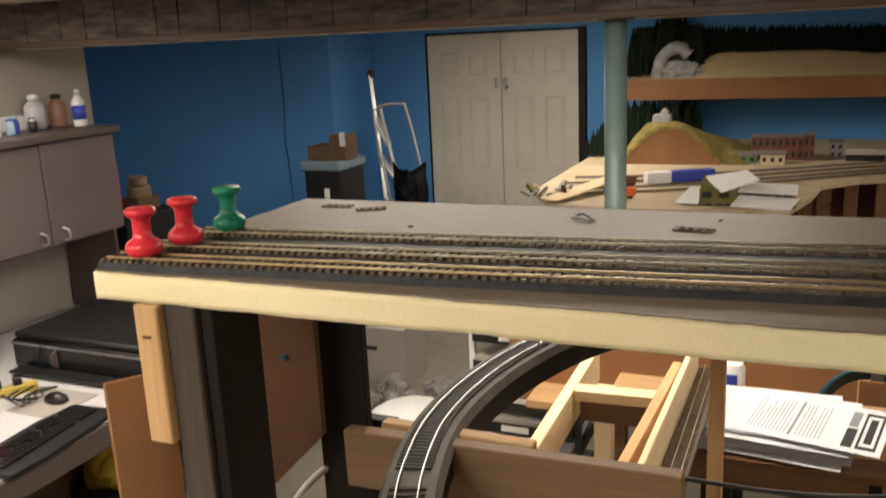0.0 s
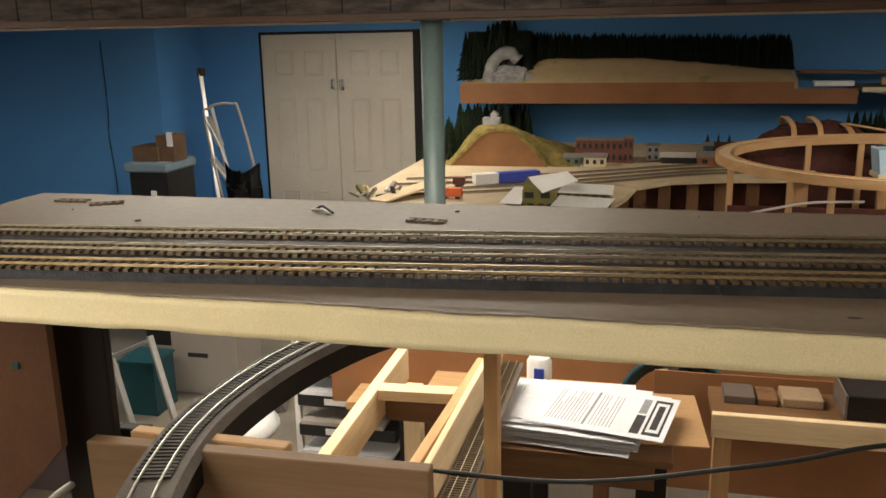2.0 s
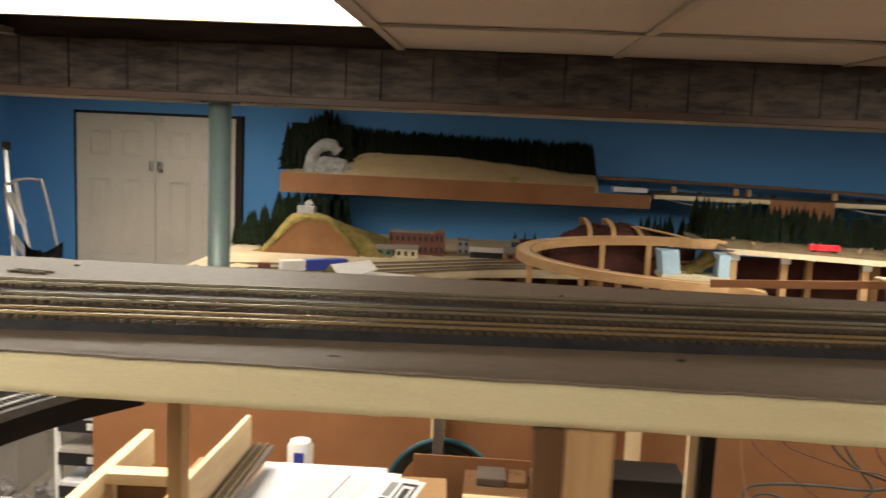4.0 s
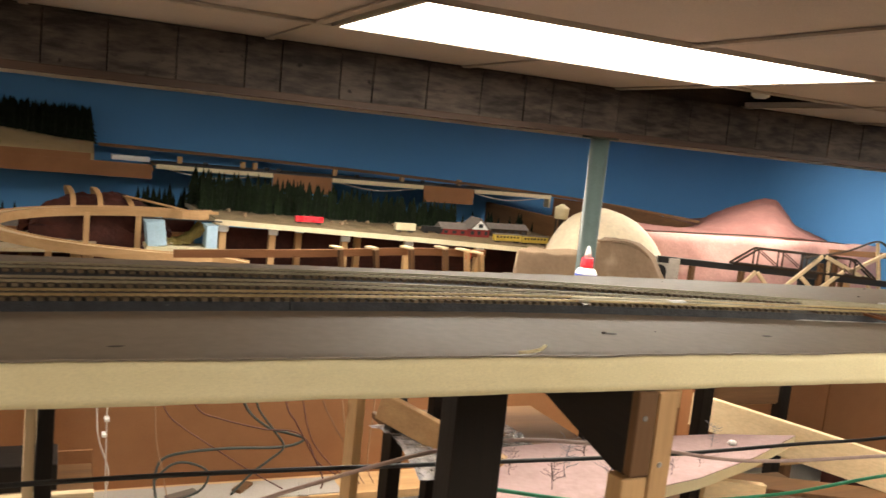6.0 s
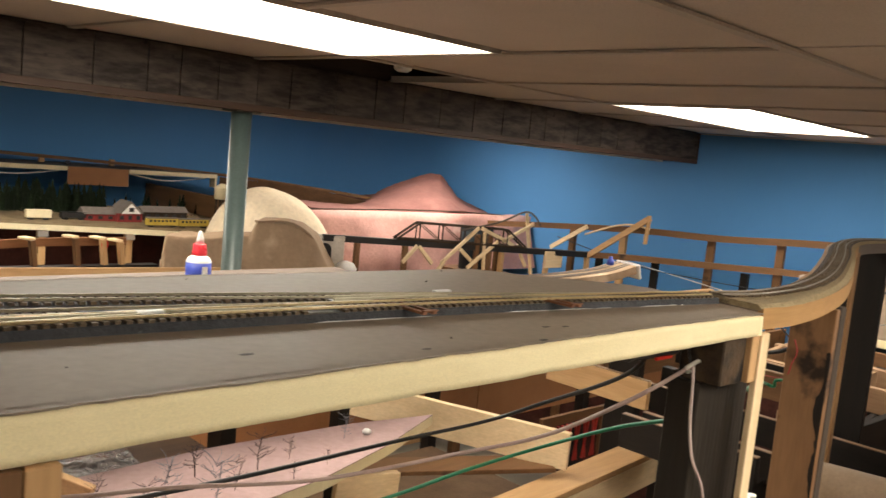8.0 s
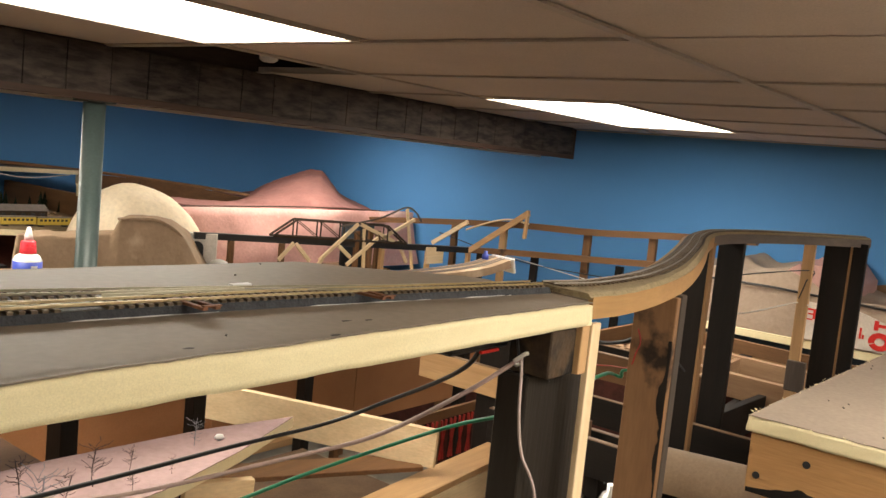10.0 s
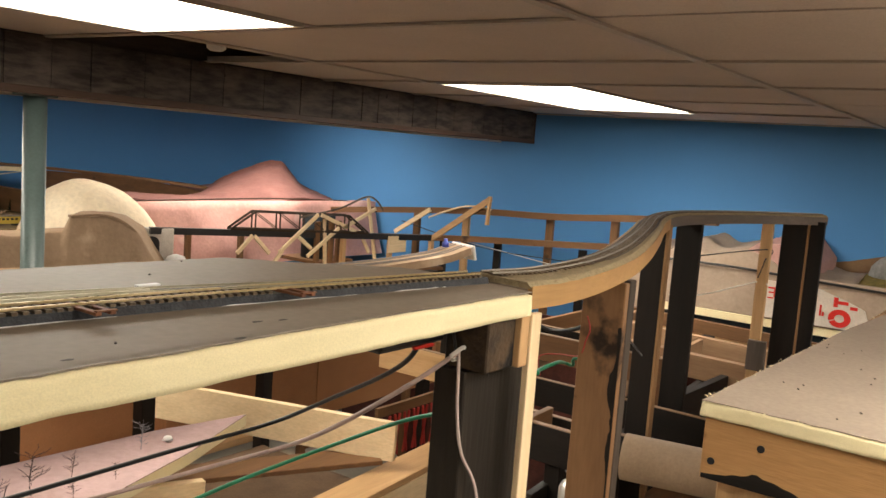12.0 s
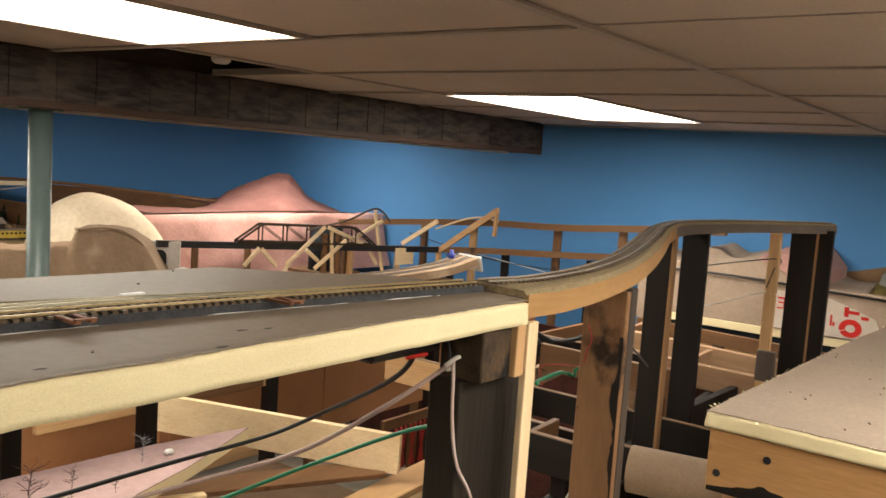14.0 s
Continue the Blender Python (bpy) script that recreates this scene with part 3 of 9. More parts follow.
# the visible fixtures, and the unseen ones added for brightness
for lx, ly in LIGHTS + UNSEENFARLIGHTS + UNSEENBACKLIGHTS:
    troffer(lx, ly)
t = thing("pipe_fitting", (3.645, 1.978, 2.2), "white plastic pipe cap in the open ceiling bay", "pipe fitting")
part("cap", lathe(bmesh.new(), [(0.02, 0.0), (0.032, 0.008), (0.036, 0.04), (0.03, 0.055)], (3.645, 1.978, 2.19)), WHITE, t)
part("pipe", lathe(bmesh.new(), [(0.03, 0), (0.03, 0.2)], (3.645, 1.978, 2.25), 16), WHITE, t)

# boxed steel beam with upright panelling, and its steel columns
BEAM_Y, BEAM_Z = 2.20, 2.0
beam = setting("beam", box((-5.0, BEAM_Y + 0.012, BEAM_Z), (6.17, BEAM_Y + 0.24, 2.30)), BEAMWOOD["x"], "boxed ceiling beam clad in dark wood panelling", "beam")
x = -3.2
while x < 6.15:
    w = random.choice((0.11, 0.135, 0.15, 0.16, 0.17, 0.19, 0.20))
    x1 = min(x + w, 6.17)
    part("plank", box((x, BEAM_Y - random.uniform(0, 0.002), BEAM_Z + 0.004), (x1 - 0.0034, BEAM_Y + 0.010, 2.172), 0.0012), SAWN, beam)
    x = x1
part("trim", box((-5.0, BEAM_Y - 0.012, BEAM_Z - 0.008), (6.17, BEAM_Y + 0.012, BEAM_Z + 0.016), 0.002), TRIMWOOD, beam, "thin brown moulding")
part("edge_strip", box((-5.0, BEAM_Y + 0.22, BEAM_Z - 0.012), (6.17, BEAM_Y + 0.25, BEAM_Z)), STRIP, beam, "pale strip along the bottom")
part("end_cap", box((6.1705, BEAM_Y - 0.004, BEAM_Z - 0.004), (6.185, BEAM_Y + 0.244, 2.17), 0.002), BEAMWOOD["y"], beam)


def column(x, y):
    t = thing("steel_column", (x, y, 0), "round steel column in glossy grey-green paint", "column", "basement columns")
    part("shaft", lathe(bmesh.new(), [(0.036, 0.012), (0.036, BEAM_Z - 0.012)], (x, y, 0), 32), POLE, t)
    part("base_plate", box((x - 0.075, y - 0.075, 0), (x + 0.075, y + 0.075, 0.012), 0.002), POLE, t)
    part("cap_plate", box((x - 0.05, y - 0.05, BEAM_Z - 0.012), (x + 0.05, y + 0.05, BEAM_Z - 0.001), 0.002), POLE, t)


column(-0.028, 2.285)
column(3.185, 2.285)

# double closet door
door = thing("door_1", ((DOOR_L + DOOR_R) / 2, Y_FAR, 0), "pair of cream six-panel closet doors, closed", "door", kind="structure")
# near-black wood puts the shadow beside the doors into the jamb's colour
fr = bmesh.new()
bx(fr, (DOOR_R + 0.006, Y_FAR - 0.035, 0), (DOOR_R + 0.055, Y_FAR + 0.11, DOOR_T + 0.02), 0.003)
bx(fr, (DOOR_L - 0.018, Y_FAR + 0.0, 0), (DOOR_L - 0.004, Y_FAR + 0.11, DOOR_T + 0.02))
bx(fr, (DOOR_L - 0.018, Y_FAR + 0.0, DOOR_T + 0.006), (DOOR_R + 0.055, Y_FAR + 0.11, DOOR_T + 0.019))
part("door_frame", fr, DARKWOOD["z"], door, "jamb coloured near-black for the shadow in the gap")
mid = (DOOR_L + DOOR_R) / 2
for x0, x1, side in ((DOOR_L, mid - 0.003, 1), (mid + 0.003, DOOR_R, -1)):
    y = Y_FAR - 0.004
    leaf = part("leaf", box((x0, y, 0.012), (x1, y + 0.035, DOOR_T), 0.002), DOORPAINT, door)
    w = x1 - x0
    for cx in (x0 + w * 0.30, x0 + w * 0.70):
        for z0, z1 in ((1.68, 1.86), (0.99, 1.52), (0.18, 0.84)):
            ring = bmesh.new()
            a, b, c, d = cx - w * 0.13, cx + w * 0.13, z0, z1
            for p, q in (((a, c), (b, c + 0.012)), ((a, d - 0.012), (b, d)), ((a, c + 0.012), (a + 0.012, d - 0.012)), ((b - 0.012, c + 0.012), (b, d - 0.012))):
                bx(ring, (p[0], y - 0.007, p[1]), (q[0], y + 0.001, q[1]), 0.003)
            part("moulding", ring, DOORPAINT, leaf)
            part("panel", box((a + 0.022, y - 0.005, c + 0.022), (b - 0.022, y + 0.001, d - 0.022), 0.004), DOORPAINT, leaf)
    hx = mid - 0.035 * side
    h = bmesh.new()
    bx(h, (hx - 0.018, y - 0.004, 1.575), (hx + 0.018, y, 1.655), 0.001)
    part("handle_plate", h, STEEL, leaf, "worn brass-steel plate")
    part("handle", tube([(hx, y - 0.004, 1.59), (hx, y - 0.03, 1.60), (hx, y - 0.032, 1.62), (hx, y - 0.03, 1.64), (hx, y - 0.004, 1.65)], 0.006), STEEL, leaf, "small pull")
    part("catch", box((hx - 0.02, y - 0.012, DOOR_T - 0.045), (hx + 0.02, y - 0.001, DOOR_T - 0.006), 0.002), STEEL, leaf, "top catch")


# ---------------------------------------------------------------- the foam staging shelf
SHELF = [(0.0, 0.0), (2.468, 0.0), (2.474, 0.16), (2.33, 0.315), (1.9, 0.335), (1.0, 0.338), (0.008, 0.335)]
shelf = thing("staging_shelf", (1.2, 0.16, Z_SHELF - 0.0254), "long shelf of yellow foam board with a grey painted top", "shelf")
part("foam_board", rough_slab(SHELF, Z_SHELF - 0.0254, Z_SHELF - 0.0012, 0.006, 0.006), FOAM, shelf, "rough-cut yellow foam board")
part("paint_skin", paint_skin(SHELF, Z_SHELF), GREYPAINT, shelf, "dull grey-brown latex paint")


def y_front(x):
    """Front edge of the black roadbed along the shelf."""
    xs = [0.0, 0.07, 0.27, 0.40, 0.55, 0.75, 1.08, 1.23, 1.40, 1.55, 1.67, 1.85, 1.95, 2.10, 2.25, 2.33, 2.47]
    ys = [0.002, 0.006, 0.022, 0.033, 0.047, 0.067, 0.095, 0.112, 0.124, 0.134, 0.136, 0.127, 0.117, 0.104, 0.086, 0.070, 0.050]
    return float(np.interp(x, xs, ys))


def smooth_front(x):
    return sum(y_front(x + d) for d in (-0.12, -0.06, 0.0, 0.06, 0.12)) / 5 if 0.12 < x < 2.4 else y_front(x)


BED = 0.0065
GAUGE = 0.0165


def track_a(x):
    return smooth_front(x) + 0.0185


def track_b(x):
    return track_a(x) + float(np.interp(x, [0, 1.25, 1.50, 1.95, 2.05], [0.047, 0.047, 0.043, 0.004, 0.0]))


def track_c(x):
    return track_a(x) + float(np.interp(x, [0, 1.3, 1.65, 2.25, 2.36], [0.104, 0.104, 0.088, 0.006, 0.0]))


bed = thing("roadbed", (1.2, 0.15, Z_SHELF), "black foam roadbed strips glued along the grey shelf", "roadbed")
for first, last in ((0, 47), (47, 98), (98, 164)):
    bm = bmesh.new()
    cols = []
    for i in range(first, last + 1):
        x = 0.004 + i * 2.46 / 164 + (0.0004 if i == first else 0.0) - (0.0004 if i == last else 0.0)
        f = smooth_front(x) + 0.0009 * noise.noise((x * 50, 0, 3))
        r = max(track_c(x) + 0.018, f + 0.040)
        z = Z_SHELF
        cols.append([bm.verts.new(c) for c in ((x, f, z + 0.0002), (x, f + 0.0022, z + BED), (x, r - 0.0022, z + BED), (x, r, z + 0.0002))])
    for a, b in zip(cols, cols[1:]):
        for k in range(3):
            bm.faces.new((a[k], a[k + 1], b[k + 1], b[k]))
    bm.faces.new(cols[0])
    bm.faces.new(cols[-1][::-1])
    part("strip", bm, ROADBED, bed)
gl = thing("glue_line", (1.4, 0.1, Z_SHELF), "dried white glue squeezed out along the black roadbed", "glue")
for g0, g1 in ((1.95, 2.07), (2.15, 2.29), (2.33, 2.40)):
    bm = bmesh.new()
    n = int((g1 - g0) / 0.006)
    row = []
    for i in range(n + 1):
        x = g0 + (g1 - g0) * i / n
        f = smooth_front(x)
        w = (0.0005 + 0.0012 * abs(noise.noise((x * 60, 0, 0)))) * math.sin(math.pi * min(max(i / n, 0.03), 0.97)) ** 0.5
        row.append((bm.verts.new((x, f - w, Z_SHELF + 0.0003)), bm.verts.new((x, f + 0.0008, Z_SHELF + 0.0011))))
    for p, q in zip(row, row[1:]):
        bm.faces.new((p[0], q[0], q[1], p[1]))
    part("bead", bm, WHITE, gl)


def track(fy, x0, x1, label, metal, tie, skip=lambda x: False):
    z = Z_SHELF + BED
    t = thing("model_track", ((x0 + x1) / 2, fy((x0 + x1) / 2), z), label, "model track", "staging tracks")
    ties = bmesh.new()
    x = x0
    while x < x1:
        if not skip(x):
            d = (fy(x + 0.01) - fy(x - 0.01)) / 0.02
            a = Vector((-d, 1, 0)).normalized() * (0.0155 + random.uniform(-0.0006, 0.0006))
            c = Vector((x, fy(x), z + 0.0010))
            bar(ties, c - a, c + a, 0.0040, 0.0024)
        x += 0.0074
    tagged(part("tie_strip", ties, tie, t, "dark brown plastic ties"), kind="stuff")
    for s in (-1, 1):
        path = [Vector((x0 + i * (x1 - x0) / 110, fy(x0 + i * (x1 - x0) / 110) + s * GAUGE / 2, z + 0.0019)) for i in range(111)]
        part("rail", sweep(bmesh.new(), path, [(-0.0008, 0), (0.0008, 0), (0.0003, 0.0006), (0.0004, 0.0019), (-0.0004, 0.0019), (-0.0003, 0.0006)]), metal, t)
    return t


track(track_a, 0.006, 2.462, "front model railway track with brass-coloured rails", BRASS, TIE, lambda x: 1.955 < x < 1.985 or 2.21 < x < 2.235)
track(track_b, 0.012, 2.03, "middle model railway track with nickel rails", RAIL, TIE, lambda x: x > 1.80)
track(track_c, 0.018, 2.34, "rear model railway track with nickel rails", RAIL, TIE, lambda x: x > 2.12)
for tx, ty, tl in ((1.78, track_a, 0.10), (2.06, track_c, 0.12)):
    sw = thing("turnout_parts", (tx, ty(tx), Z_SHELF + BED), "turnout rails and frog soldered in the track", "turnout", "turnouts")
    for s in (-1, 1):
        part("closure_rail", stick((tx - tl / 2, ty(tx) + s * 0.0062, Z_SHELF + BED + 0.003), (tx + tl / 2, ty(tx + tl / 2) + s * 0.003, Z_SHELF + BED + 0.003), 0.0012, 0.0022, 0), RAIL, sw)
    part("frog", box((tx + tl / 2, ty(tx) - 0.003, Z_SHELF + BED + 0.002), (tx + tl / 2 + 0.02, ty(tx) + 0.003, Z_SHELF + BED + 0.0042), 0.0005), WHITE, sw, "pale solder blob")
    part("point_bar", box((tx - tl / 2 - 0.002, ty(tx) - 0.018, Z_SHELF + BED + 0.0006), (tx - tl / 2 + 0.002, ty(tx) + 0.018, Z_SHELF + BED + 0.0022)), BLACK, sw)

# bare wooden head blocks that stick out beside the front track
for tx in (2.045, 2.215):
    hb = thing("head_block", (tx, track_a(tx), Z_SHELF + BED), "pair of bare red-brown wooden switch ties sticking out", "switch tie", "switch ties")
    for dx in (0.0, 0.011):
        part("tie", stick((tx + dx, smooth_front(tx) + 0.022, Z_SHELF + BED + 0.0012), (tx + dx, smooth_front(tx) - 0.020, Z_SHELF + BED + 0.0012), 0.0045, 0.0024, 0.0004), TIE_RED, hb)
    part("link", box((tx - 0.002, smooth_front(tx) - 0.021, Z_SHELF + BED + 0.0026), (tx + 0.0135, smooth_front(tx) - 0.017, Z_SHELF + BED + 0.0036)), TIE_RED, hb)

# giant push pins as track stops
PIN = [(0.0, 0.0), (0.0125, 0.0), (0.0152, 0.0035), (0.0158, 0.0080), (0.0140, 0.0115), (0.0095, 0.0145), (0.0080, 0.018), (0.0076, 0.027), (0.0082, 0.0325), (0.0115, 0.0345), (0.0134, 0.0368), (0.0132, 0.0395), (0.0112, 0.0412), (0.0, 0.0415)]
for px, py, m, lab in ((0.040, track_a(0.04), RED, "giant red push pin"), (0.046, track_b(0.046), RED, "giant red push pin"), (0.052, track_c(0.052), GREEN, "giant green push pin")):
    bm = lathe(bmesh.new(), [(max(r, 0.0003), z) for r, z in PIN], (px, py, Z_SHELF + BED + 0.0042), 40)
    solid("push_pin", bm, m, lab + " standing on the end of a track", "push pin", "push pins")


# loose bits that lie on the shelf
def loose_rail(a, b, rails=2, label="short loose piece of dark model track"):
    z = Z_SHELF + 0.0012
    t = thing("loose_track", (*a, Z_SHELF), label, "model track", "loose track pieces")
    d = (Vector((*b, 0)) - Vector((*a, 0))).normalized()
    s = Vector((-d.y, d.x, 0))
    for k in range(rails):
        o = s * (k - (rails - 1) / 2) * 0.009
        part("rail", stick(Vector((*a, z)) + o, Vector((*b, z)) + o, 0.0016, 0.0024, 0), TIE, t)
    L = (Vector(b) - Vector(a)).length
    for k in range(max(2, int(L / 0.008))):
        c = Vector((*a, z)) + d * (0.003 + k * 0.008)
        part("tie", stick(c - s * 0.007, c + s * 0.007, 0.003, 0.0018, 0), TIE, t)


loose_rail((0.058, 0.292), (0.094, 0.294))
loose_rail((0.108, 0.276), (0.137, 0.292))
loose_rail((0.452, 0.252), (0.488, 0.247))
clip = thing("rail_clip", (0.36, 0.27, Z_SHELF), "bent metal rail clip lying on the grey shelf", "rail clip")
part("jaw", tube([(0.349, 0.279, Z_SHELF + 0.002), (0.356, 0.274, Z_SHELF + 0.003), (0.365, 0.268, Z_SHELF + 0.004), (0.372, 0.262, Z_SHELF + 0.002)], 0.0013, 6, 4), STEEL, clip)
part("jaw", tube([(0.352, 0.283, Z_SHELF + 0.002), (0.360, 0.278, Z_SHELF + 0.006), (0.368, 0.272, Z_SHELF + 0.004), (0.375, 0.266, Z_SHELF + 0.002)], 0.0013, 6, 4), BLACK, clip)
chips = bmesh.new()
for k in range(46):
    x, y = random.uniform(0.1, 2.4), random.uniform(0.012, 0.32)
    if smooth_front(x) - 0.01 < y < track_c(x) + 0.03:
        continue
    s = random.uniform(0.0008, 0.0024)
    bar(chips, (x, y, Z_SHELF + 0.0009), (x + s * random.uniform(0.5, 3), y + random.uniform(-1, 1) * s, Z_SHELF + 0.0012), s, s * 0.7)
solid("debris", chips, PAINTEDGE, "scattered dark crumbs and shavings on the grey shelf", "debris", kind="stuff")
gouges = bmesh.new()
for x, y, r in ((1.707, 0.062, 0.005), (1.86, 0.054, 0.004), (2.140, 0.039, 0.0035), (2.160, 0.034, 0.003), (1.983, 0.02, 0.003), (1.35, 0.030, 0.003), (0.78, 0.03, 0.003), (2.096, 0.006, 0.004)):
    ring = [gouges.verts.new((x + r * (1.5 + 0.7 * noise.noise((x * 90, k, 0))) * math.cos(k * 0.63), y + r * (0.7 + 0.5 * noise.noise((y * 90, k, 2))) * math.sin(k * 0.63), Z_SHELF + 0.0004)) for k in range(10)]
    mid_v = gouges.verts.new((x, y, Z_SHELF + 0.0009))
    for k in range(10):
        gouges.faces.new((ring[k], ring[(k + 1) % 10], mid_v))
solid("paint_gouges", gouges, PAINTEDGE, "dark torn gouges in the grey paint of the shelf", "gouges", kind="stuff")
solid("foam_shaving", tube([(1.596, 0.006, Z_SHELF + 0.0012), (1.602, 0.002, Z_SHELF + 0.003), (1.609, 0.0, Z_SHELF + 0.005), (1.614, 0.003, Z_SHELF + 0.0065)], 0.0013, 5, 4), FOAM, "torn curl of yellow foam at the shelf edge", "foam shaving")


# ---------------------------------------------------------------- brackets and posts under the shelf
ZB = Z_SHELF - 0.0262


def placed_screw(x, y, z):
    bm = lathe(bmesh.new(), [(0.0022, 0), (0.0018, 0.0008)], (0, 0, 0), 10)
    bmesh.ops.transform(bm, matrix=pose(x, y + 0.0006, z, 90, 0, 0), verts=bm.verts)
    return bm


def bracket(x, foot=0.0):
    """Pine upright in front, dark gusset and black post behind."""
    t = thing("shelf_bracket", (x, 0.15, foot), "shelf support with a pine upright, dark gusset and black post", "shelf bracket", "shelf brackets")
    part("upright", box((x + 0.0065, -0.003, 0.9), (x + 0.024, 0.018, ZB), 0.001), PINE["z"], t, "orange pine strip")
    part("block", box((x - 0.011, -0.003, ZB - 0.062), (x + 0.006, 0.006, ZB), 0.001), OLDWOOD["z"], t)
    part("lower_upright", box((x - 0.016, -0.002, 0.9), (x + 0.006, 0.016, ZB - 0.0635), 0.001), PINE["z"], t)
    g = bmesh.new()
    prof = [(0.0065, ZB), (0.262, ZB), (0.262, ZB - 0.004), (0.0065, ZB - 0.068)]
    a = [g.verts.new((x - 0.009, y, z)) for y, z in prof]
    b = [g.verts.new((x + 0.006, y, z)) for y, z in prof]
    g.faces.new(a[::-1])
    g.faces.new(b)
    for i in range(4):
        g.faces.new((a[i], a[(i + 1) % 4], b[(i + 1) % 4], b[i]))
    part("gusset", g, DARKWOOD["y"], t, "black plywood gusset")
    part("post", box((x - 0.018, 0.263, foot), (x + 0.039, 0.300, ZB), 0.0015), DARKWOOD["z"], t, "black painted post")
    for k, (dx, z) in enumerate(((0.014, 1.70), (0.016, 1.66), (-0.004, 1.735))):
        part("screw", placed_screw(x + dx, -0.0035, z), STEEL, t)


stud = thing("shelf_stud", (0.925, 0.01, 0.0), "plain pine stud with a block under the foam shelf", "shelf support")
part("stud", box((0.918, -0.002, 0.0), (0.945, 0.018, ZB), 0.001), PINE["z"], stud, "orange pine strip")
part("block", box((0.900, -0.002, ZB - 0.10), (0.9175, 0.012, ZB), 0.001), OLDWOOD["z"], stud)
bracket(1.703)

# support at the pinned end
es = thing("end_support", (0.06, 0.1, 0), "wooden end support of pine block, grey board and black posts", "shelf support")
part("block", box((0.043, -0.004, 1.628), (0.068, 0.020, ZB), 0.0015), PINE["z"], es, "orange pine block with a knot")
part("rear_block", box((0.024, 0.021, 1.70), (0.043, 0.055, ZB), 0.0015), PINE["z"], es)
part("grey_board", box((0.069, 0.004, 0.0), (0.100, 0.024, ZB), 0.0015), DARKGREY["z"], es, "weathered dark grey board")
part("hardboard_panel", slab([(0.010, -0.016), (0.0145, -0.0175), (0.0475, 0.026), (0.043, 0.0275)], 0.0, 1.684), HARDBOARD, es, "brown hardboard strip")
part("dark_board", box((0.102, 0.010, 0.0), (0.114, 0.074, ZB), 0.001), DARKWOOD["z"], es, "black board")
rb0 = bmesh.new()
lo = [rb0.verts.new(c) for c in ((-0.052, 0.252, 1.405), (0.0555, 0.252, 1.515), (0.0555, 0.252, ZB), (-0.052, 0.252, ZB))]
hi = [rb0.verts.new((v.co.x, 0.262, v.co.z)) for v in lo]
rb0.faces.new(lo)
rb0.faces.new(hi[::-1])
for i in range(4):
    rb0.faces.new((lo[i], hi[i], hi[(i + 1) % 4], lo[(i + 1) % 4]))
# this board's shade is in its dark colour
part("rear_board", rb0, SHADEDHARD, es, "hardboard in a shaded brown, with a slanting lower edge")
part("blue_clip", box((0.010, 0.248, 1.605), (0.018, 0.2515, 1.613), 0.001), TEAL, es, "small blue clip")
part("rear_post", box((0.030, 0.287, 0.0), (0.097, 0.300, ZB), 0.0015), DARKWOOD["z"], es, "black post")
part("knot", lathe(bmesh.new(), [(0.0042, 0), (0.0042, 0.0012)], (0.056, -0.0045, 1.726), 12), OLDWOOD["z"], es)

# post at the other end
SCORCHED = mat("black_stained_fir", (0.10, 0.062, 0.034), (0.018, 0.014, 0.011), 0.6, scale=22, fine=180, bump=0.3, contrast=0.6, spot=(0.010, 0.009, 0.008), spot_scale=14, spot_at=0.5)
SCORCHDARK = mat("black_brushed_post", (0.030, 0.024, 0.018), (0.010, 0.008, 0.007), 0.55, scale=26, fine=160, stretch=(1, 1, 0.10), bump=0.25, contrast=0.7, spot=(0.055, 0.044, 0.030), spot_scale=7, spot_at=0.62)
ep = thing("end_post", (2.44, 0.08, 0), "black post with a wooden block under the shelf corner", "shelf support")
part("post", box((2.402, 0.030, 0.0), (2.515, 0.068, ZB - 0.053), 0.0015), SCORCHDARK, ep, "black painted post, rubbed brown")
part("block", box((2.406, 0.010, ZB - 0.052), (2.456, 0.060, ZB), 0.0015), SCORCHED, ep, "black-stained brown block")
part("end_face", box((2.4565, 0.004, ZB - 0.052), (2.4725, 0.060, ZB), 0.0008), PINE["z"], ep, "raw pine end")
part("strip", box((2.4735, 0.002, 0.2), (2.493, 0.0095, ZB + 0.001), 0.0008), PALE["z"], ep, "pale pine strip")
# solid black box where shade gathers under the foam
part("dark_box", box((2.300, 0.055, ZB - 0.026), (2.398, 0.14, ZB - 0.001), 0.003), BLACK, ep, "black box standing in for the shade under the shelf")
part("red_tab", box((2.345, 0.0505, ZB - 0.027), (2.375, 0.0545, ZB - 0.024), 0.0005), REDINK, ep, "thin red edge")

# ---------------------------------------------------------------- the curved approach
FRONT = smooth_path([(2.476, 0.006, 0), (2.55, 0.003, 0), (2.68, 0.020, 0), (2.86, 0.063, 0), (3.10, 0.140, 0), (3.40, 0.245, 0), (3.74, 0.368, 0), (4.02, 0.440, 0), (4.27, 0.432, 0), (4.52, 0.386, 0), (4.74, 0.312, 0), (4.90, 0.250, 0)], 10)


def lift(p, z):
    k = min(max((p.x - 2.46) / 1.3, 0), 1)
    return Vector((p.x, p.y, z + 0.003 * k))


def set_back(x):
    """How far the rails lie behind the front edge."""
    return float(np.interp(x, [2.47, 2.56, 2.70, 3.0, 3.3], [0.060, 0.047, 0.037, 0.031, 0.030]))


def bed_width(x):
    return set_back(x) + float(np.interp(x, [2.47, 2.8, 3.3], [0.030, 0.026, 0.028]))


def rise(x):
    """How far the bed stands above the shelf where the two meet."""
    return float(np.interp(x, [2.47, 2.75, 3.15], [0.007, 0.006, 0.0]))


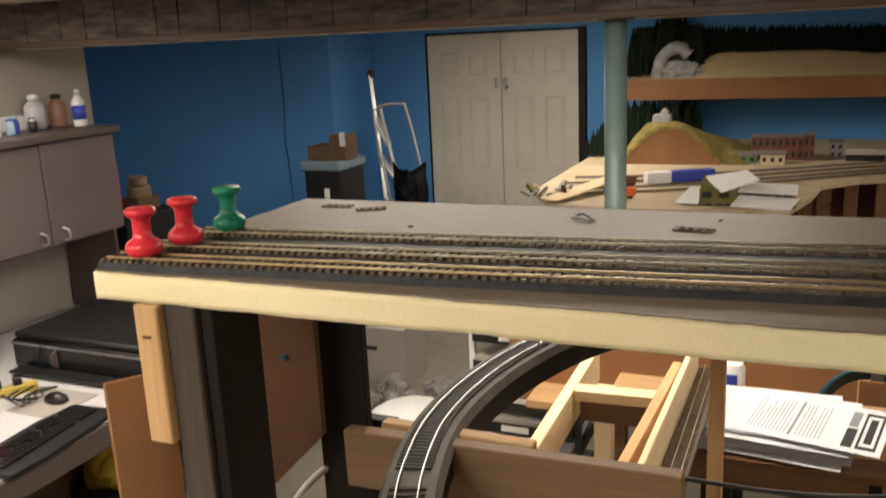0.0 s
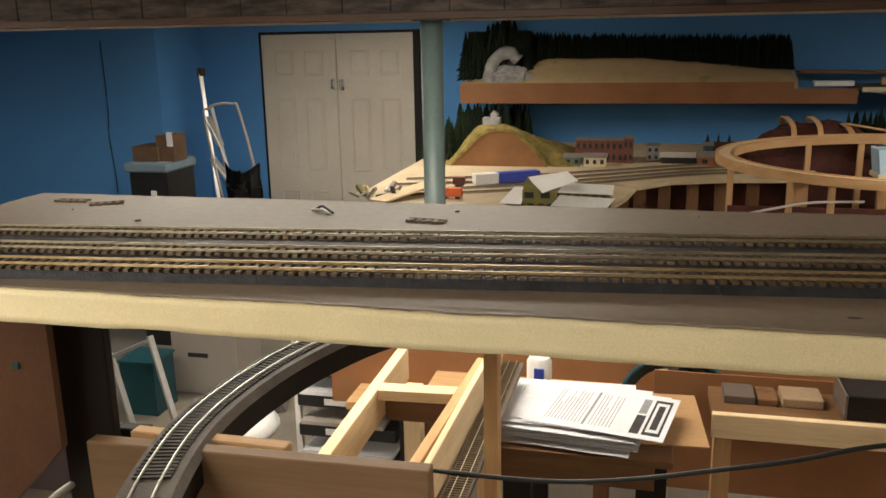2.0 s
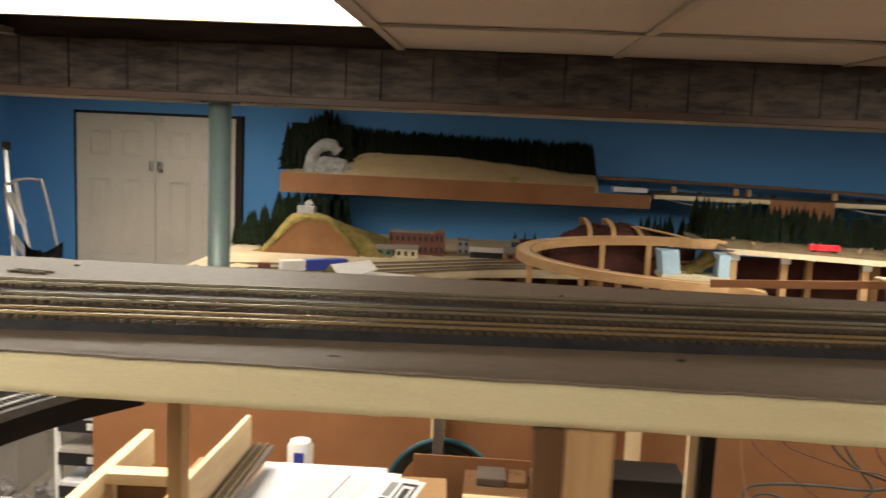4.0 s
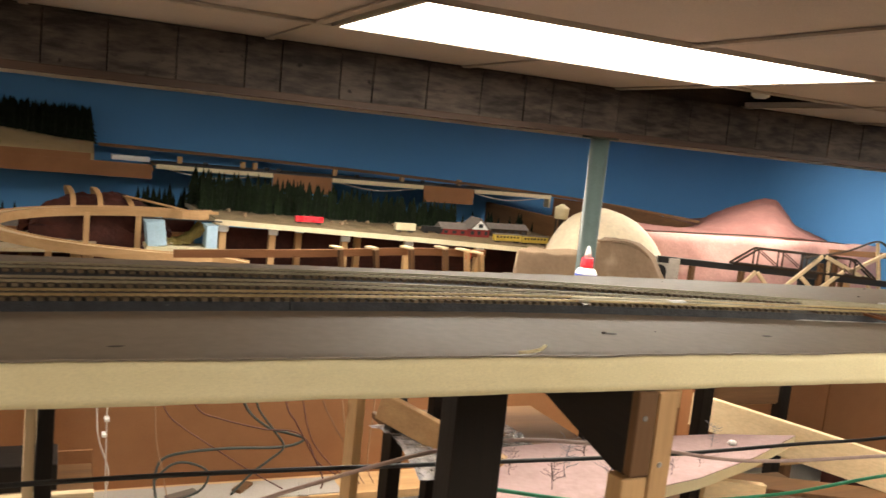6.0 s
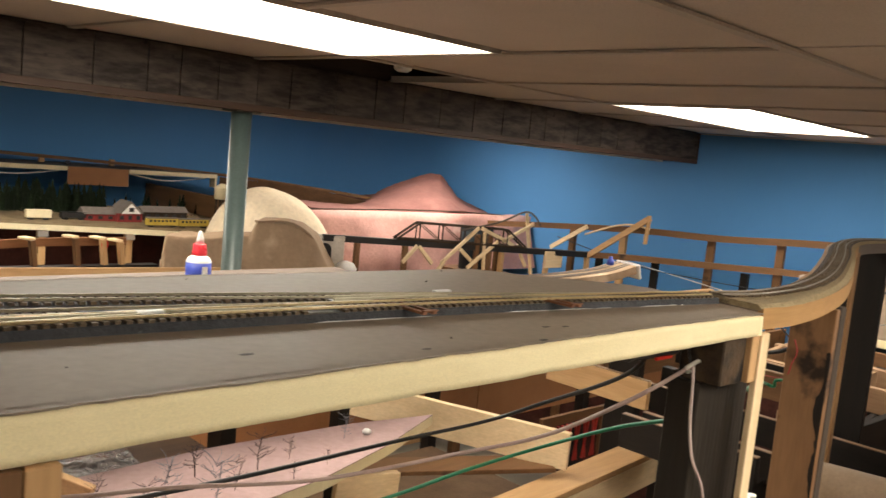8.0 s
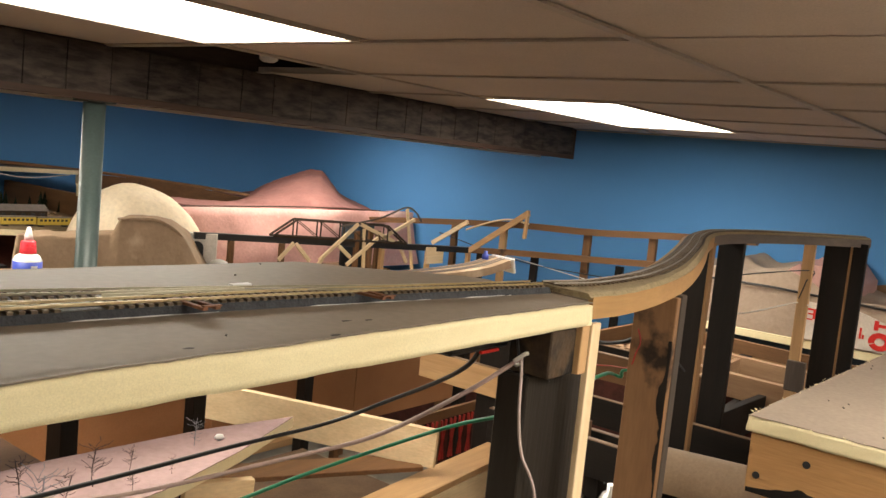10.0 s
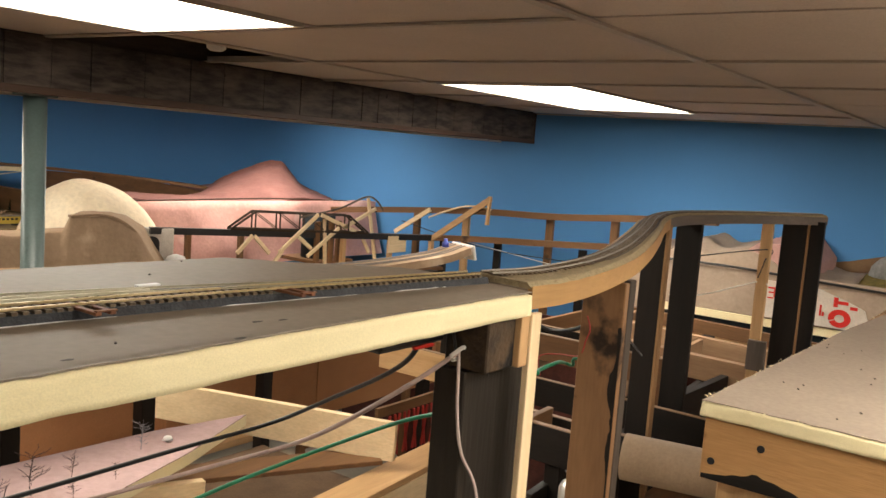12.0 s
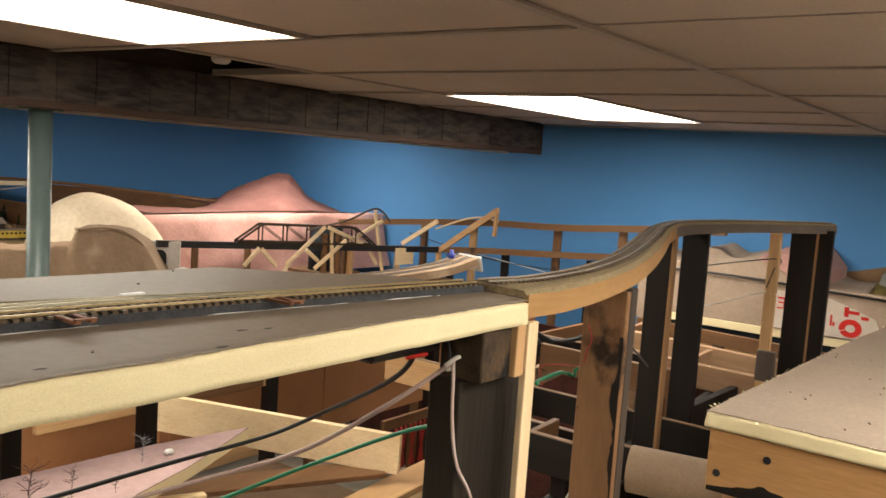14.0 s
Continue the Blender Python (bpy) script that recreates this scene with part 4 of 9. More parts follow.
def ribbon(z, section, start=0.0, stop=9.0):
    """Carries a section, given for each x as (behind the front edge, up), along the front edge."""
    bm = bmesh.new()
    rings = []
    for k, c in enumerate(FRONT):
        if not start <= c.x <= stop:
            continue
        d = (FRONT[min(k + 1, len(FRONT) - 1)] - FRONT[max(k - 1, 0)]).normalized()
        s = Vector((-d.y, d.x, 0))
        rings.append([bm.verts.new(lift(c, z) + s * a + Vector((0, 0, b))) for a, b in section(c.x, k)])
    n = len(rings[0])
    for a, b in zip(rings, rings[1:]):
        for k in range(n):
            bm.faces.new((a[k], a[(k + 1) % n], b[(k + 1) % n], b[k]))
    bm.faces.new(rings[0])
    bm.faces.new(rings[-1][::-1])
    bmesh.ops.recalc_face_normals(bm, faces=bm.faces)
    return bm


CURVE = []
for k, c in enumerate(FRONT):
    d = (FRONT[min(k + 1, len(FRONT) - 1)] - FRONT[max(k - 1, 0)]).normalized()
    CURVE.append(c + Vector((-d.y, d.x, 0)) * set_back(c.x))
BALLAST = mat("grey_brown_ballast", (0.115, 0.092, 0.072), (0.070, 0.056, 0.045), 0.85, scale=40, fine=500, bump=0.6, bump_dist=0.002)
SPLINE = woods("bent_fir_spline", (0.47, 0.275, 0.112), (0.36, 0.195, 0.075), spot=(0.20, 0.10, 0.04), spot_scale=8, spot_at=0.70)
PALECORK = mat("pale_crumbly_cork", (0.43, 0.345, 0.205), (0.21, 0.16, 0.092), 0.92, scale=150, fine=700, bump=0.9, bump_dist=0.002, contrast=0.9)
DULLRAIL = mat("weathered_rail", (0.27, 0.23, 0.18), (0.18, 0.15, 0.115), 0.5, metal=0.3, scale=30, bump=0.0)
approach = thing("curved_approach", (2.7, 0.06, 1.70), "curved plywood trackbed that swings away from the shelf", "trackbed")
part("plywood", ribbon(Z_SHELF - 0.0005, lambda x, k: ((0.0065, -0.012), (bed_width(x), -0.012), (bed_width(x), 0.0), (0.0065, 0.0))), GREYPAINT, approach, "grey-brown plywood top")
EDGE = lambda x, k: ((0.0, -0.028 + rise(x)), (0.006, -0.028 + rise(x)), (0.006, -0.001), (0.0, -0.001 + 0.6 * rise(x) - 0.0012 * abs(noise.noise((x * 20, 0, 0)))))
part("front_fascia", ribbon(Z_SHELF, EDGE, stop=3.86), SPLINE["x"], approach, "bent tan wood spline")
part("end_fascia", ribbon(Z_SHELF, EDGE, start=3.84), GREYWOOD["x"], approach, "grey-brown painted spline round the bend")
part("rear_fascia", ribbon(Z_SHELF, lambda x, k: ((bed_width(x) + 0.0005, -0.028), (bed_width(x) + 0.006, -0.028), (bed_width(x) + 0.006, -0.001), (bed_width(x) + 0.0005, -0.001))), SPLINE["x"], approach, "bent tan wood spline")
part("cork", ribbon(Z_SHELF, lambda x, k: ((0.0005 + 0.002 * noise.noise((x * 25, 4, 0)), -0.0003), (bed_width(x) - 0.003, -0.0003), (bed_width(x) - 0.009, 0.0060), (0.0075 + 0.0030 * noise.noise((x * 34, 1, 0)), 0.0060 + 0.0010 * noise.noise((x * 45, 7, 0))))), PALECORK, approach, "crumbly cork roadbed")
part("ballast", ribbon(Z_SHELF, lambda x, k: tuple((a, b - (0.0030 if x < 2.75 else 0.0)) for a, b in ((set_back(x) - 0.0185 - 0.004 * min(1, max(0, (x - 3.2) / 0.3)), 0.0022), (bed_width(x) - 0.002, 0.0022), (bed_width(x) - 0.007, 0.0064), (set_back(x) - 0.0165 - 0.004 * min(1, max(0, (x - 3.2) / 0.3)), 0.0064)))), BALLAST, approach, "dark grey-brown painted bed under the rails")
bm = bmesh.new()
path = [lift(p, Z_SHELF + 0.0066) for p in CURVE]
run = [path[0]]
for a, b in zip(path, path[1:]):
    n = max(1, int((b - a).length / 0.0076))
    run += [a.lerp(b, (i + 1) / n) for i in range(n)]
ct = thing("model_track", (2.7, 0.05, Z_SHELF + 0.006), "curved model railway track with dull rails on cork", "model track", "staging tracks")
for i in range(1, len(run) - 1):
    d = (run[i + 1] - run[i - 1]).normalized()
    s = Vector((-d.y, d.x, 0)) * 0.0155
    bar(bm, run[i] - s + Vector((0, 0, 0.001)), run[i] + s + Vector((0, 0, 0.001)), 0.0036, 0.0019)
tagged(part("tie_strip", bm, TIE, ct), kind="stuff")
for s in (-1, 1):
    part("rail", sweep(bmesh.new(), [p + Vector((0, 0, 0.0019)) for p in path], [(s * GAUGE / 2 - 0.0008, 0), (s * GAUGE / 2 + 0.0008, 0), (s * GAUGE / 2 + 0.0004, 0.0017), (s * GAUGE / 2 - 0.0004, 0.0017)]), DULLRAIL, ct)

# uprights that carry the curve
ZC = Z_SHELF - 0.028
bp = thing("brown_post", (2.80, 0.07, 0), "stained brown fir post under the curved trackbed", "post", "trackbed posts")
part("plank", box((2.800, 0.047, 0.0), (2.812, 0.110, ZC + 0.001), 0.0012), STAINEDFIR, bp, "brown plank with dark oil stains")
part("backing", box((2.8125, 0.046, 0.0), (2.832, 0.106, ZC + 0.004), 0.0015), DARKGREY["z"], bp, "grey board behind")
stain = bmesh.new()
rows = []
for k in range(150):
    z = 1.20 + k * 0.0033
    w = 0.0025 + 0.018 * max(0.0, noise.noise((z * 14, 2, 0)) + 0.12) + 0.006 * max(0.0, noise.noise((z * 60, 5, 0)))
    rows.append([stain.verts.new((2.7996, 0.0474, z)), stain.verts.new((2.7994, 0.0474 + w * 0.6, z)), stain.verts.new((2.7997, 0.0474 + w, z + 0.001 * math.sin(k)))])
for p, q in zip(rows, rows[1:]):
    for k in range(2):
        stain.faces.new((p[k], p[k + 1], q[k + 1], q[k]))
part("stain", stain, DARKWOOD["z"], bp, "black stain run down one edge")


RAWEDGE = woods("raw_brown_edge", (0.33, 0.19, 0.09), (0.22, 0.12, 0.055))


def cross_post(x, y0, y1, z1, strip=None, second=None):
    """Black board set across the line of the track."""
    t = thing("dark_post", (x, y0, 0.0), "black painted upright under the curved trackbed", "post", "trackbed posts")
    part("board", box((x, y0, 0.0), (x + 0.02, y1, z1), 0.0015), DARKWOOD["z"], t)
    if strip:
        part("edge_strip", box((x - 0.002, strip[0], 0.0), (x + 0.02, strip[1], z1), 0.001), RAWEDGE["z"], t, "raw wood edge")
    if second:
        part("side_board", box((x, second[0], 0.0), (x + 0.02, second[1], z1), 0.001), DARKWOOD["z"], t)


cross_post(3.85, 0.411, 0.472, ZC + 0.0145, (0.402, 0.4105))
cross_post(4.21, 0.446, 0.523, ZC + 0.0145)
cross_post(4.85, 0.301, 0.384, ZC + 0.0145, (0.293, 0.3005), (0.247, 0.2925))
t = thing("pine_post", (4.75, 0.40, 0), "slim orange pine post with a short foot block", "post", "trackbed posts")
part("strip", box((4.74, 0.387, 0.0), (4.76, 0.423, ZC + 0.0145), 0.001), PINE["z"], t)
part("foot_block", box((4.72, 0.360, 1.24), (4.739, 0.422, 1.345), 0.002), GREYWOOD["z"], t)


# ---------------------------------------------------------------- lower deck under the shelf: frames, boards, papers
def board(name, p, q, w, h, wood, label, group="bench boards", bevel=0.0015):
    ax = "xyz"[max(range(3), key=lambda i: abs(q[i] - p[i]))]
    return solid(name, stick(p, q, w, h, bevel), wood[ax], label, "board", group)


def placed_box(x, y, z, w, d, h, rot):
    bm = box((-w / 2, -d / 2, 0), (w / 2, d / 2, h), 0.0015)
    bmesh.ops.transform(bm, matrix=pose(x, y, z, 0, 0, rot), verts=bm.verts)
    return bm


# curved inclined track in front of the paper stack
LOOP = smooth_path([(0.300, -0.035, 1.518), (0.262, 0.040, 1.520), (0.230, 0.108, 1.522), (0.201, 0.190, 1.525), (0.178, 0.305, 1.527), (0.182, 0.420, 1.530), (0.209, 0.540, 1.533), (0.262, 0.660, 1.536), (0.34, 0.76, 1.54)], 8)
loop = thing("curved_trackbed", (0.2, 0.25, 1.47), "curved trackbed with grey shoulders on bent wood splines", "trackbed")
part("roadbed", sweep(bmesh.new(), LOOP, [(-0.031, -0.010), (0.034, -0.010), (0.028, 0.0), (-0.025, 0.0)]), LOOPGREY, loop, "grey-brown painted roadbed")
part("spline", sweep(bmesh.new(), LOOP, [(-0.030, -0.042), (0.031, -0.042), (0.031, -0.0105), (-0.030, -0.0105)]), DARKWOOD["y"], loop, "dark wood spline")
SILVERRAIL = mat("bright_nickel_rail", (0.70, 0.68, 0.63), (0.58, 0.56, 0.51), 0.38, metal=0.8, scale=30, bump=0.0)
lt = thing("model_track", (0.2, 0.25, 1.53), "curved model railway track with bright rails", "model track", "staging tracks")
run = [LOOP[0]]
for a, b in zip(LOOP, LOOP[1:]):
    n = max(1, round((b - a).length / 0.0088))
    run += [a.lerp(b, (i + 1) / n) for i in range(n)]
bm = bmesh.new()
for i in range(1, len(run) - 1):
    if 22 <= i <= 24:
        continue
    d = (run[i + 1] - run[i - 1]).normalized()
    s = Vector((-d.y, d.x, 0)).normalized() * 0.019
    bar(bm, run[i] - s + Vector((0, 0, 0.0012)), run[i] + s + Vector((0, 0, 0.0012)), 0.0042, 0.0022)
tagged(part("tie_strip", bm, LOOPTIE, lt), kind="stuff")
for s in (-1, 1):
    o = s * 0.0112
    part("rail", sweep(bmesh.new(), [p + Vector((0, 0, 0.0023)) for p in LOOP], [(o - 0.0009, 0), (o + 0.0009, 0), (o + 0.0005, 0.0024), (o - 0.0005, 0.0024)]), SILVERRAIL, lt)

RAILPINE = woods("smeared_pine", (0.25, 0.155, 0.085), (0.17, 0.102, 0.055), spot=(0.10, 0.07, 0.05), spot_scale=8, spot_at=0.70)
rail = thing("bench_rail", (0.27, 0.29, 1.45), "brown board under the curved track, paint smeared along its top", "board", "bench boards")
part("board", stick((0.076, 0.275, 1.483), (0.464, 0.270, 1.490), 0.019, 0.072, 0.0015), RAILPINE["x"], rail)
part("second_board", stick((0.11, 0.306, 1.484), (0.30, 0.298, 1.486), 0.018, 0.070, 0.0015), PINE["x"], rail)
part("post", box((0.075, 0.318, 0), (0.115, 0.336, 1.51), 0.0015), DARKWOOD["z"], rail)
part("post", box((0.415, 0.285, 0.9), (0.435, 0.300, 1.50), 0.001), DARKWOOD["z"], rail)

ladder_frame = thing("open_frame", (0.2, 1.05, 1.16), "open ladder frame of pale pine boards", "bench frame")
part("side_rail", stick((0.118, 0.36, 1.17), (0.118, 1.36, 1.19), 0.024, 0.080, 0.0015), PALE["y"], ladder_frame)
part("side_rail", stick((0.268, 0.36, 1.185), (0.318, 1.30, 1.20), 0.020, 0.080, 0.0015), PINE["y"], ladder_frame)
part("crosspiece", stick((0.131, 1.13, 1.215), (0.300, 1.14, 1.215), 0.040, 0.024, 0.0015), PALE["x"], ladder_frame)
part("crosspiece", stick((0.131, 1.17, 1.17), (0.300, 1.17, 1.17), 0.012, 0.070, 0.001), OLDWOOD["x"], ladder_frame)
part("leg", box((0.13, 1.30, 0.0), (0.17, 1.34, 1.15), 0.001), PALE["z"], ladder_frame)
part("leg", box((0.30, 0.70, 0.0), (0.34, 0.74, 1.16), 0.001), PINE["z"], ladder_frame)
board("sheet_strip", (0.338, 0.62, 1.235), (0.352, 1.34, 1.235), 0.012, 0.10, PALE, "pale plywood strip leaning against the frame")
st = thing("storage_track", (0.37, 1.0, 1.2), "dusty straight model track on a narrow board", "model track", "staging tracks")
part("board", stick((0.372, 0.52, 1.205), (0.382, 1.36, 1.205), 0.046, 0.012, 0.001), GREYWOOD["y"], st)
bm = bmesh.new()
for i in range(104):
    y = 0.53 + i * 0.008
    bar(bm, (0.357, y, 1.2122), (0.395, y, 1.2122), 0.0036, 0.002)
tagged(part("tie_strip", bm, TIE, st), kind="stuff")
for o in (0.367, 0.385):
    part("rail", stick((o, 0.52, 1.2145), (o + 0.004, 1.36, 1.2145), 0.0012, 0.0026, 0), RAIL, st)

# stud and the stack of papers on its crate
board("stud", (0.463, 0.62, 1.62), (0.463, 0.62, 0.0), 0.030, 0.020, PINE, "slim pine stud standing between shelf and floor")
stand = thing("paper_stand", (0.58, 0.95, 0.9), "rough wooden stand that carries the papers", "stand")
part("top", box((0.350, 1.120, 1.101), (0.735, 1.42, 1.116), 0.001), OLDWOOD["x"], stand)
part("apron", box((0.36, 1.130, 1.045), (0.70, 1.145, 1.1005), 0.001), OLDWOOD["x"], stand)
for lx, ly in ((0.39, 1.142), (0.665, 1.142), (0.40, 1.36), (0.665, 1.36)):
    part("leg", box((lx, ly + 0.006, 0.0), (lx + 0.060, ly + 0.04, 1.1005), 0.001), DARKWOOD["z"], stand)
part("cardboard", slab([(0.60, 1.185), (0.808, 1.197), (0.790, 1.458), (0.60, 1.448)], 1.1165, 1.1195), CARD, stand, "brown cardboard sheet")


def page(x, y, z, rot, dark=False, plain=False):
    t = thing("paper_sheet", (x, y, z), "white printed sheet with grey text lines" if not dark else "white printed sheet with a black notice box", "paper", "loose papers")
    R = pose(x, y, z, 0, 0, rot)

    def q(u0, v0, u1, v1, h0, h1, m, name):
        bm = box((u0, v0, h0), (u1, v1, h1))
        bmesh.ops.transform(bm, matrix=R, verts=bm.verts)
        part(name, bm, m, t)

    q(0, 0, 0.279, 0.216, 0, 0.0008, PAPER, "sheet")
    if plain:
        return
    for k in range(22):
        u = 0.028 + k * 0.0072
        if 11 <= k <= 12 or (dark and k > 19):
            continue
        end = random.choice((0.12, 0.15, 0.185, 0.19, 0.19))
        q(u, 0.026, u + 0.0017, end, 0.0008, 0.0010, GREYINK, "text_line")
    q(0.108, 0.022, 0.1135, 0.195, 0.0008, 0.0011, GREYINK, "heading_bar")
    if dark:
        q(0.232, 0.020, 0.268, 0.196, 0.0008, 0.0011, INK, "notice_box")
        q(0.237, 0.034, 0.263, 0.182, 0.0011, 0.0013, PAPER, "notice_bar")
        q(0.243, 0.048, 0.257, 0.168, 0.0013, 0.0015, INK, "notice_title")
        q(0.207, 0.020, 0.226, 0.110, 0.0008, 0.0011, INK, "heading_block")
        q(0.207, 0.118, 0.224, 0.194, 0.0008, 0.0011, GREYINK, "heading_block")


for k in range(10):
    page(0.366 + 0.003 * k + random.uniform(-0.012, 0.012), 1.150 + random.uniform(-0.012, 0.012), 1.1200 + k * 0.0036, random.uniform(-8, 0), plain=True)
page(0.385, 1.178, 1.1565, 2.0)
page(0.372, 1.158, 1.1580, -3.0)
page(0.398, 1.176, 1.1595, -5.0, plain=True)
page(0.428, 1.160, 1.1610, -8.0, plain=True)
page(0.438, 1.163, 1.1625, -11.0, True)
sp = thing("soda_can", (0.411, 1.60, 1.0145), "silver drinks can with blue print, standing behind the papers", "can")
part("body", lathe(bmesh.new(), [(0.024, 0.0), (0.031, 0.006), (0.0325, 0.012), (0.0325, 0.108), (0.027, 0.118), (0.026, 0.122)], (0.411, 1.60, 1.0145), 24), WHITE, sp)
part("lid", lathe(bmesh.new(), [(0.0255, 0.1205), (0.024, 0.1185), (0.003, 0.1190)], (0.411, 1.60, 1.0145), 20), ALU, sp)
part("label", box((0.401, 1.5655, 1.060), (0.427, 1.571, 1.115), 0.002), BLUEPLASTIC, sp, "blue printed mark")
t = thing("back_ledge", (0.6, 1.6, 0.9), "low ledge of rough boards along the hardboard", "ledge")
part("shelf", box((0.1, 1.50, 0.995), (0.62, 1.75, 1.014), 0.001), PINE["x"], t)
part("leg", box((0.12, 1.52, 0), (0.16, 1.56, 0.994), 0.001), OLDWOOD["z"], t)
part("leg", box((0.56, 1.52, 0), (0.60, 1.56, 0.994), 0.001), OLDWOOD["z"], t)

# hardboard backing behind the lower deck with its frame
hb = thing("hardboard_backing", (1.2, 1.95, 0.8), "tall brown hardboard backing on a timber frame", "panel")
part("panel", box((-0.3, 1.95, 0.80), (1.28, 1.956, 1.38)), HARDBOARD, hb)
part("panel", box((1.284, 1.95, 0.80), (2.62, 1.956, 1.38)), HARDBOARD, hb)
part("panel", box((2.624, 1.952, 0.80), (4.2, 1.958, 1.40)), HARDBOARD, hb)
part("panel", box((4.204, 1.950, 0.80), (5.84, 1.956, 1.26)), HARDBOARD, hb)
for px in (0.72, 1.28):
    part("stud", box((px, 1.905, 0.0), (px + 0.038, 1.949, 1.38), 0.001), PALE["z"], hb)
part("sill", box((-0.2, 1.80, 0.845), (4.0, 1.949, 0.870), 0.001), PINE["x"], hb, "pine sill")
for px in (0.2, 1.6, 3.2):
    part("leg", box((px, 1.82, 0), (px + 0.04, 1.86, 0.844), 0.001), PINE["z"], hb)
ds = thing("lower_shelf", (1.3, 1.6, 0.84), "pale cluttered lower shelf in front of the hardboard", "shelf")
part("top", box((0.83, 1.451, 1.070), (1.42, 1.60, 1.088), 0.001), OLDWOOD["x"], ds)
part("backing", box((0.70, 1.601, 0.80), (1.42, 1.606, 1.12), 0.001), HARDBOARD, ds, "brown hardboard backing")
part("front_rail", box((0.83, 1.43, 1.030), (1.42, 1.450, 1.089), 0.0015), PALE["x"], ds, "pale pine rail with a split")
for px in (0.84, 1.37):
    part("leg", box((px, 1.47, 0), (px + 0.04, 1.51, 1.069), 0.001), PINE["z"], ds)
cb = thing("control_box", (1.23, 1.48, 1.0885), "small dark brown wooden box with a pale edge", "box")
part("body", box((1.120, 1.455, 1.0885), (1.346, 1.58, 1.147), 0.002), DARKWOOD["x"], cb)
part("edge", box((1.114, 1.455, 1.0885), (1.1195, 1.58, 1.146), 0.0005), GREYWOOD["y"], cb, "grey end grain")
for k, (x0, x1, h) in enumerate(((0.86, 0.93, 0.020), (0.935, 0.98, 0.016), (0.99, 1.08, 0.022))):
    solid("offcut", box((x0, 1.50, 1.0885), (x1, 1.58, 1.0885 + h), 0.002), (GREYWOOD["x"], OLDWOOD["x"], KRAFT)[k], "small grey-brown offcut lying on the lower shelf", "offcut", "offcuts")
solid("plaster_sheet", slab([(1.40, 1.805), (2.12, 1.81), (2.12, 1.925), (1.40, 1.93)], 0.8705, 0.8735, 0.003, 0.02), GREYWALL, "thin pale sheet lying along the pine sill", "sheet")
for k in range(4):
    x = 1.50 + 0.17 * k
    solid("offcut", placed_box(x, 1.84 + 0.02 * (k % 3), 0.8740, 0.07 + 0.02 * (k % 2), 0.03, 0.006 + 0.002 * (k % 3), 25 * k), (GREYWALL, GREYWOOD["x"], OLDWOOD["x"], GREYWALL)[k % 4], "small pale scrap lying on the lower shelf", "offcut", "offcuts")
board("thin_post", (1.318, 1.215, 1.55), (1.318, 1.215, 0.0), 0.030, 0.030, DARKWOOD, "slim black post behind the shelf")
board("thin_post", (2.010, 1.200, 1.55), (2.010, 1.200, 0.0), 0.046, 0.030, DARKWOOD, "slim black post behind the shelf")
board("side_strip", (1.292, 1.222, 1.36), (1.292, 1.222, 0.0), 0.016, 0.020, PALE, "pale strip fixed beside the black post")
board("splice_post", (1.93, 1.235, 1.55), (1.93, 1.235, 0.0), 0.06, 0.02, PINE, "pine upright with wires stapled to it")
board("bench_board", (1.97, 1.19, 1.345), (2.16, 0.98, 1.27), 0.02, 0.06, PINE, "pine brace sloping down to the bench")

# coil of hose hanging by the stud
coil = thing("hose_coil", (0.66, 1.80, 1.0), "coil of dark green garden hose", "hose")
for k in range(5):
    r = 0.115 + 0.012 * k
    c = (0.742 + 0.006 * k, 1.86 - 0.015 * k, 0.900)
    part("loop", tube([(c[0] + r * math.cos(a), c[1], c[2] + r * math.sin(a) * 1.15) for a in (i * math.pi / 8 for i in range(17))], 0.0085, 8, 3), BLACK if k % 2 else TEAL, coil)
part("hook", tube([(0.745, 1.93, 1.03), (0.745, 1.84, 1.02), (0.745, 1.76, 1.035)], 0.004), STEEL, coil)
part("grey_board", box((0.737, 1.752, 0.80), (0.765, 1.77, 1.36), 0.001), GREYWOOD["z"], coil, "grey weathered batten")

# wires on the hardboard and along the bench
def wire(pts, r, m, label, cat="wire"):
    return solid("wire", tube(pts, r, 6, 8), m, label, cat, "loose wires")


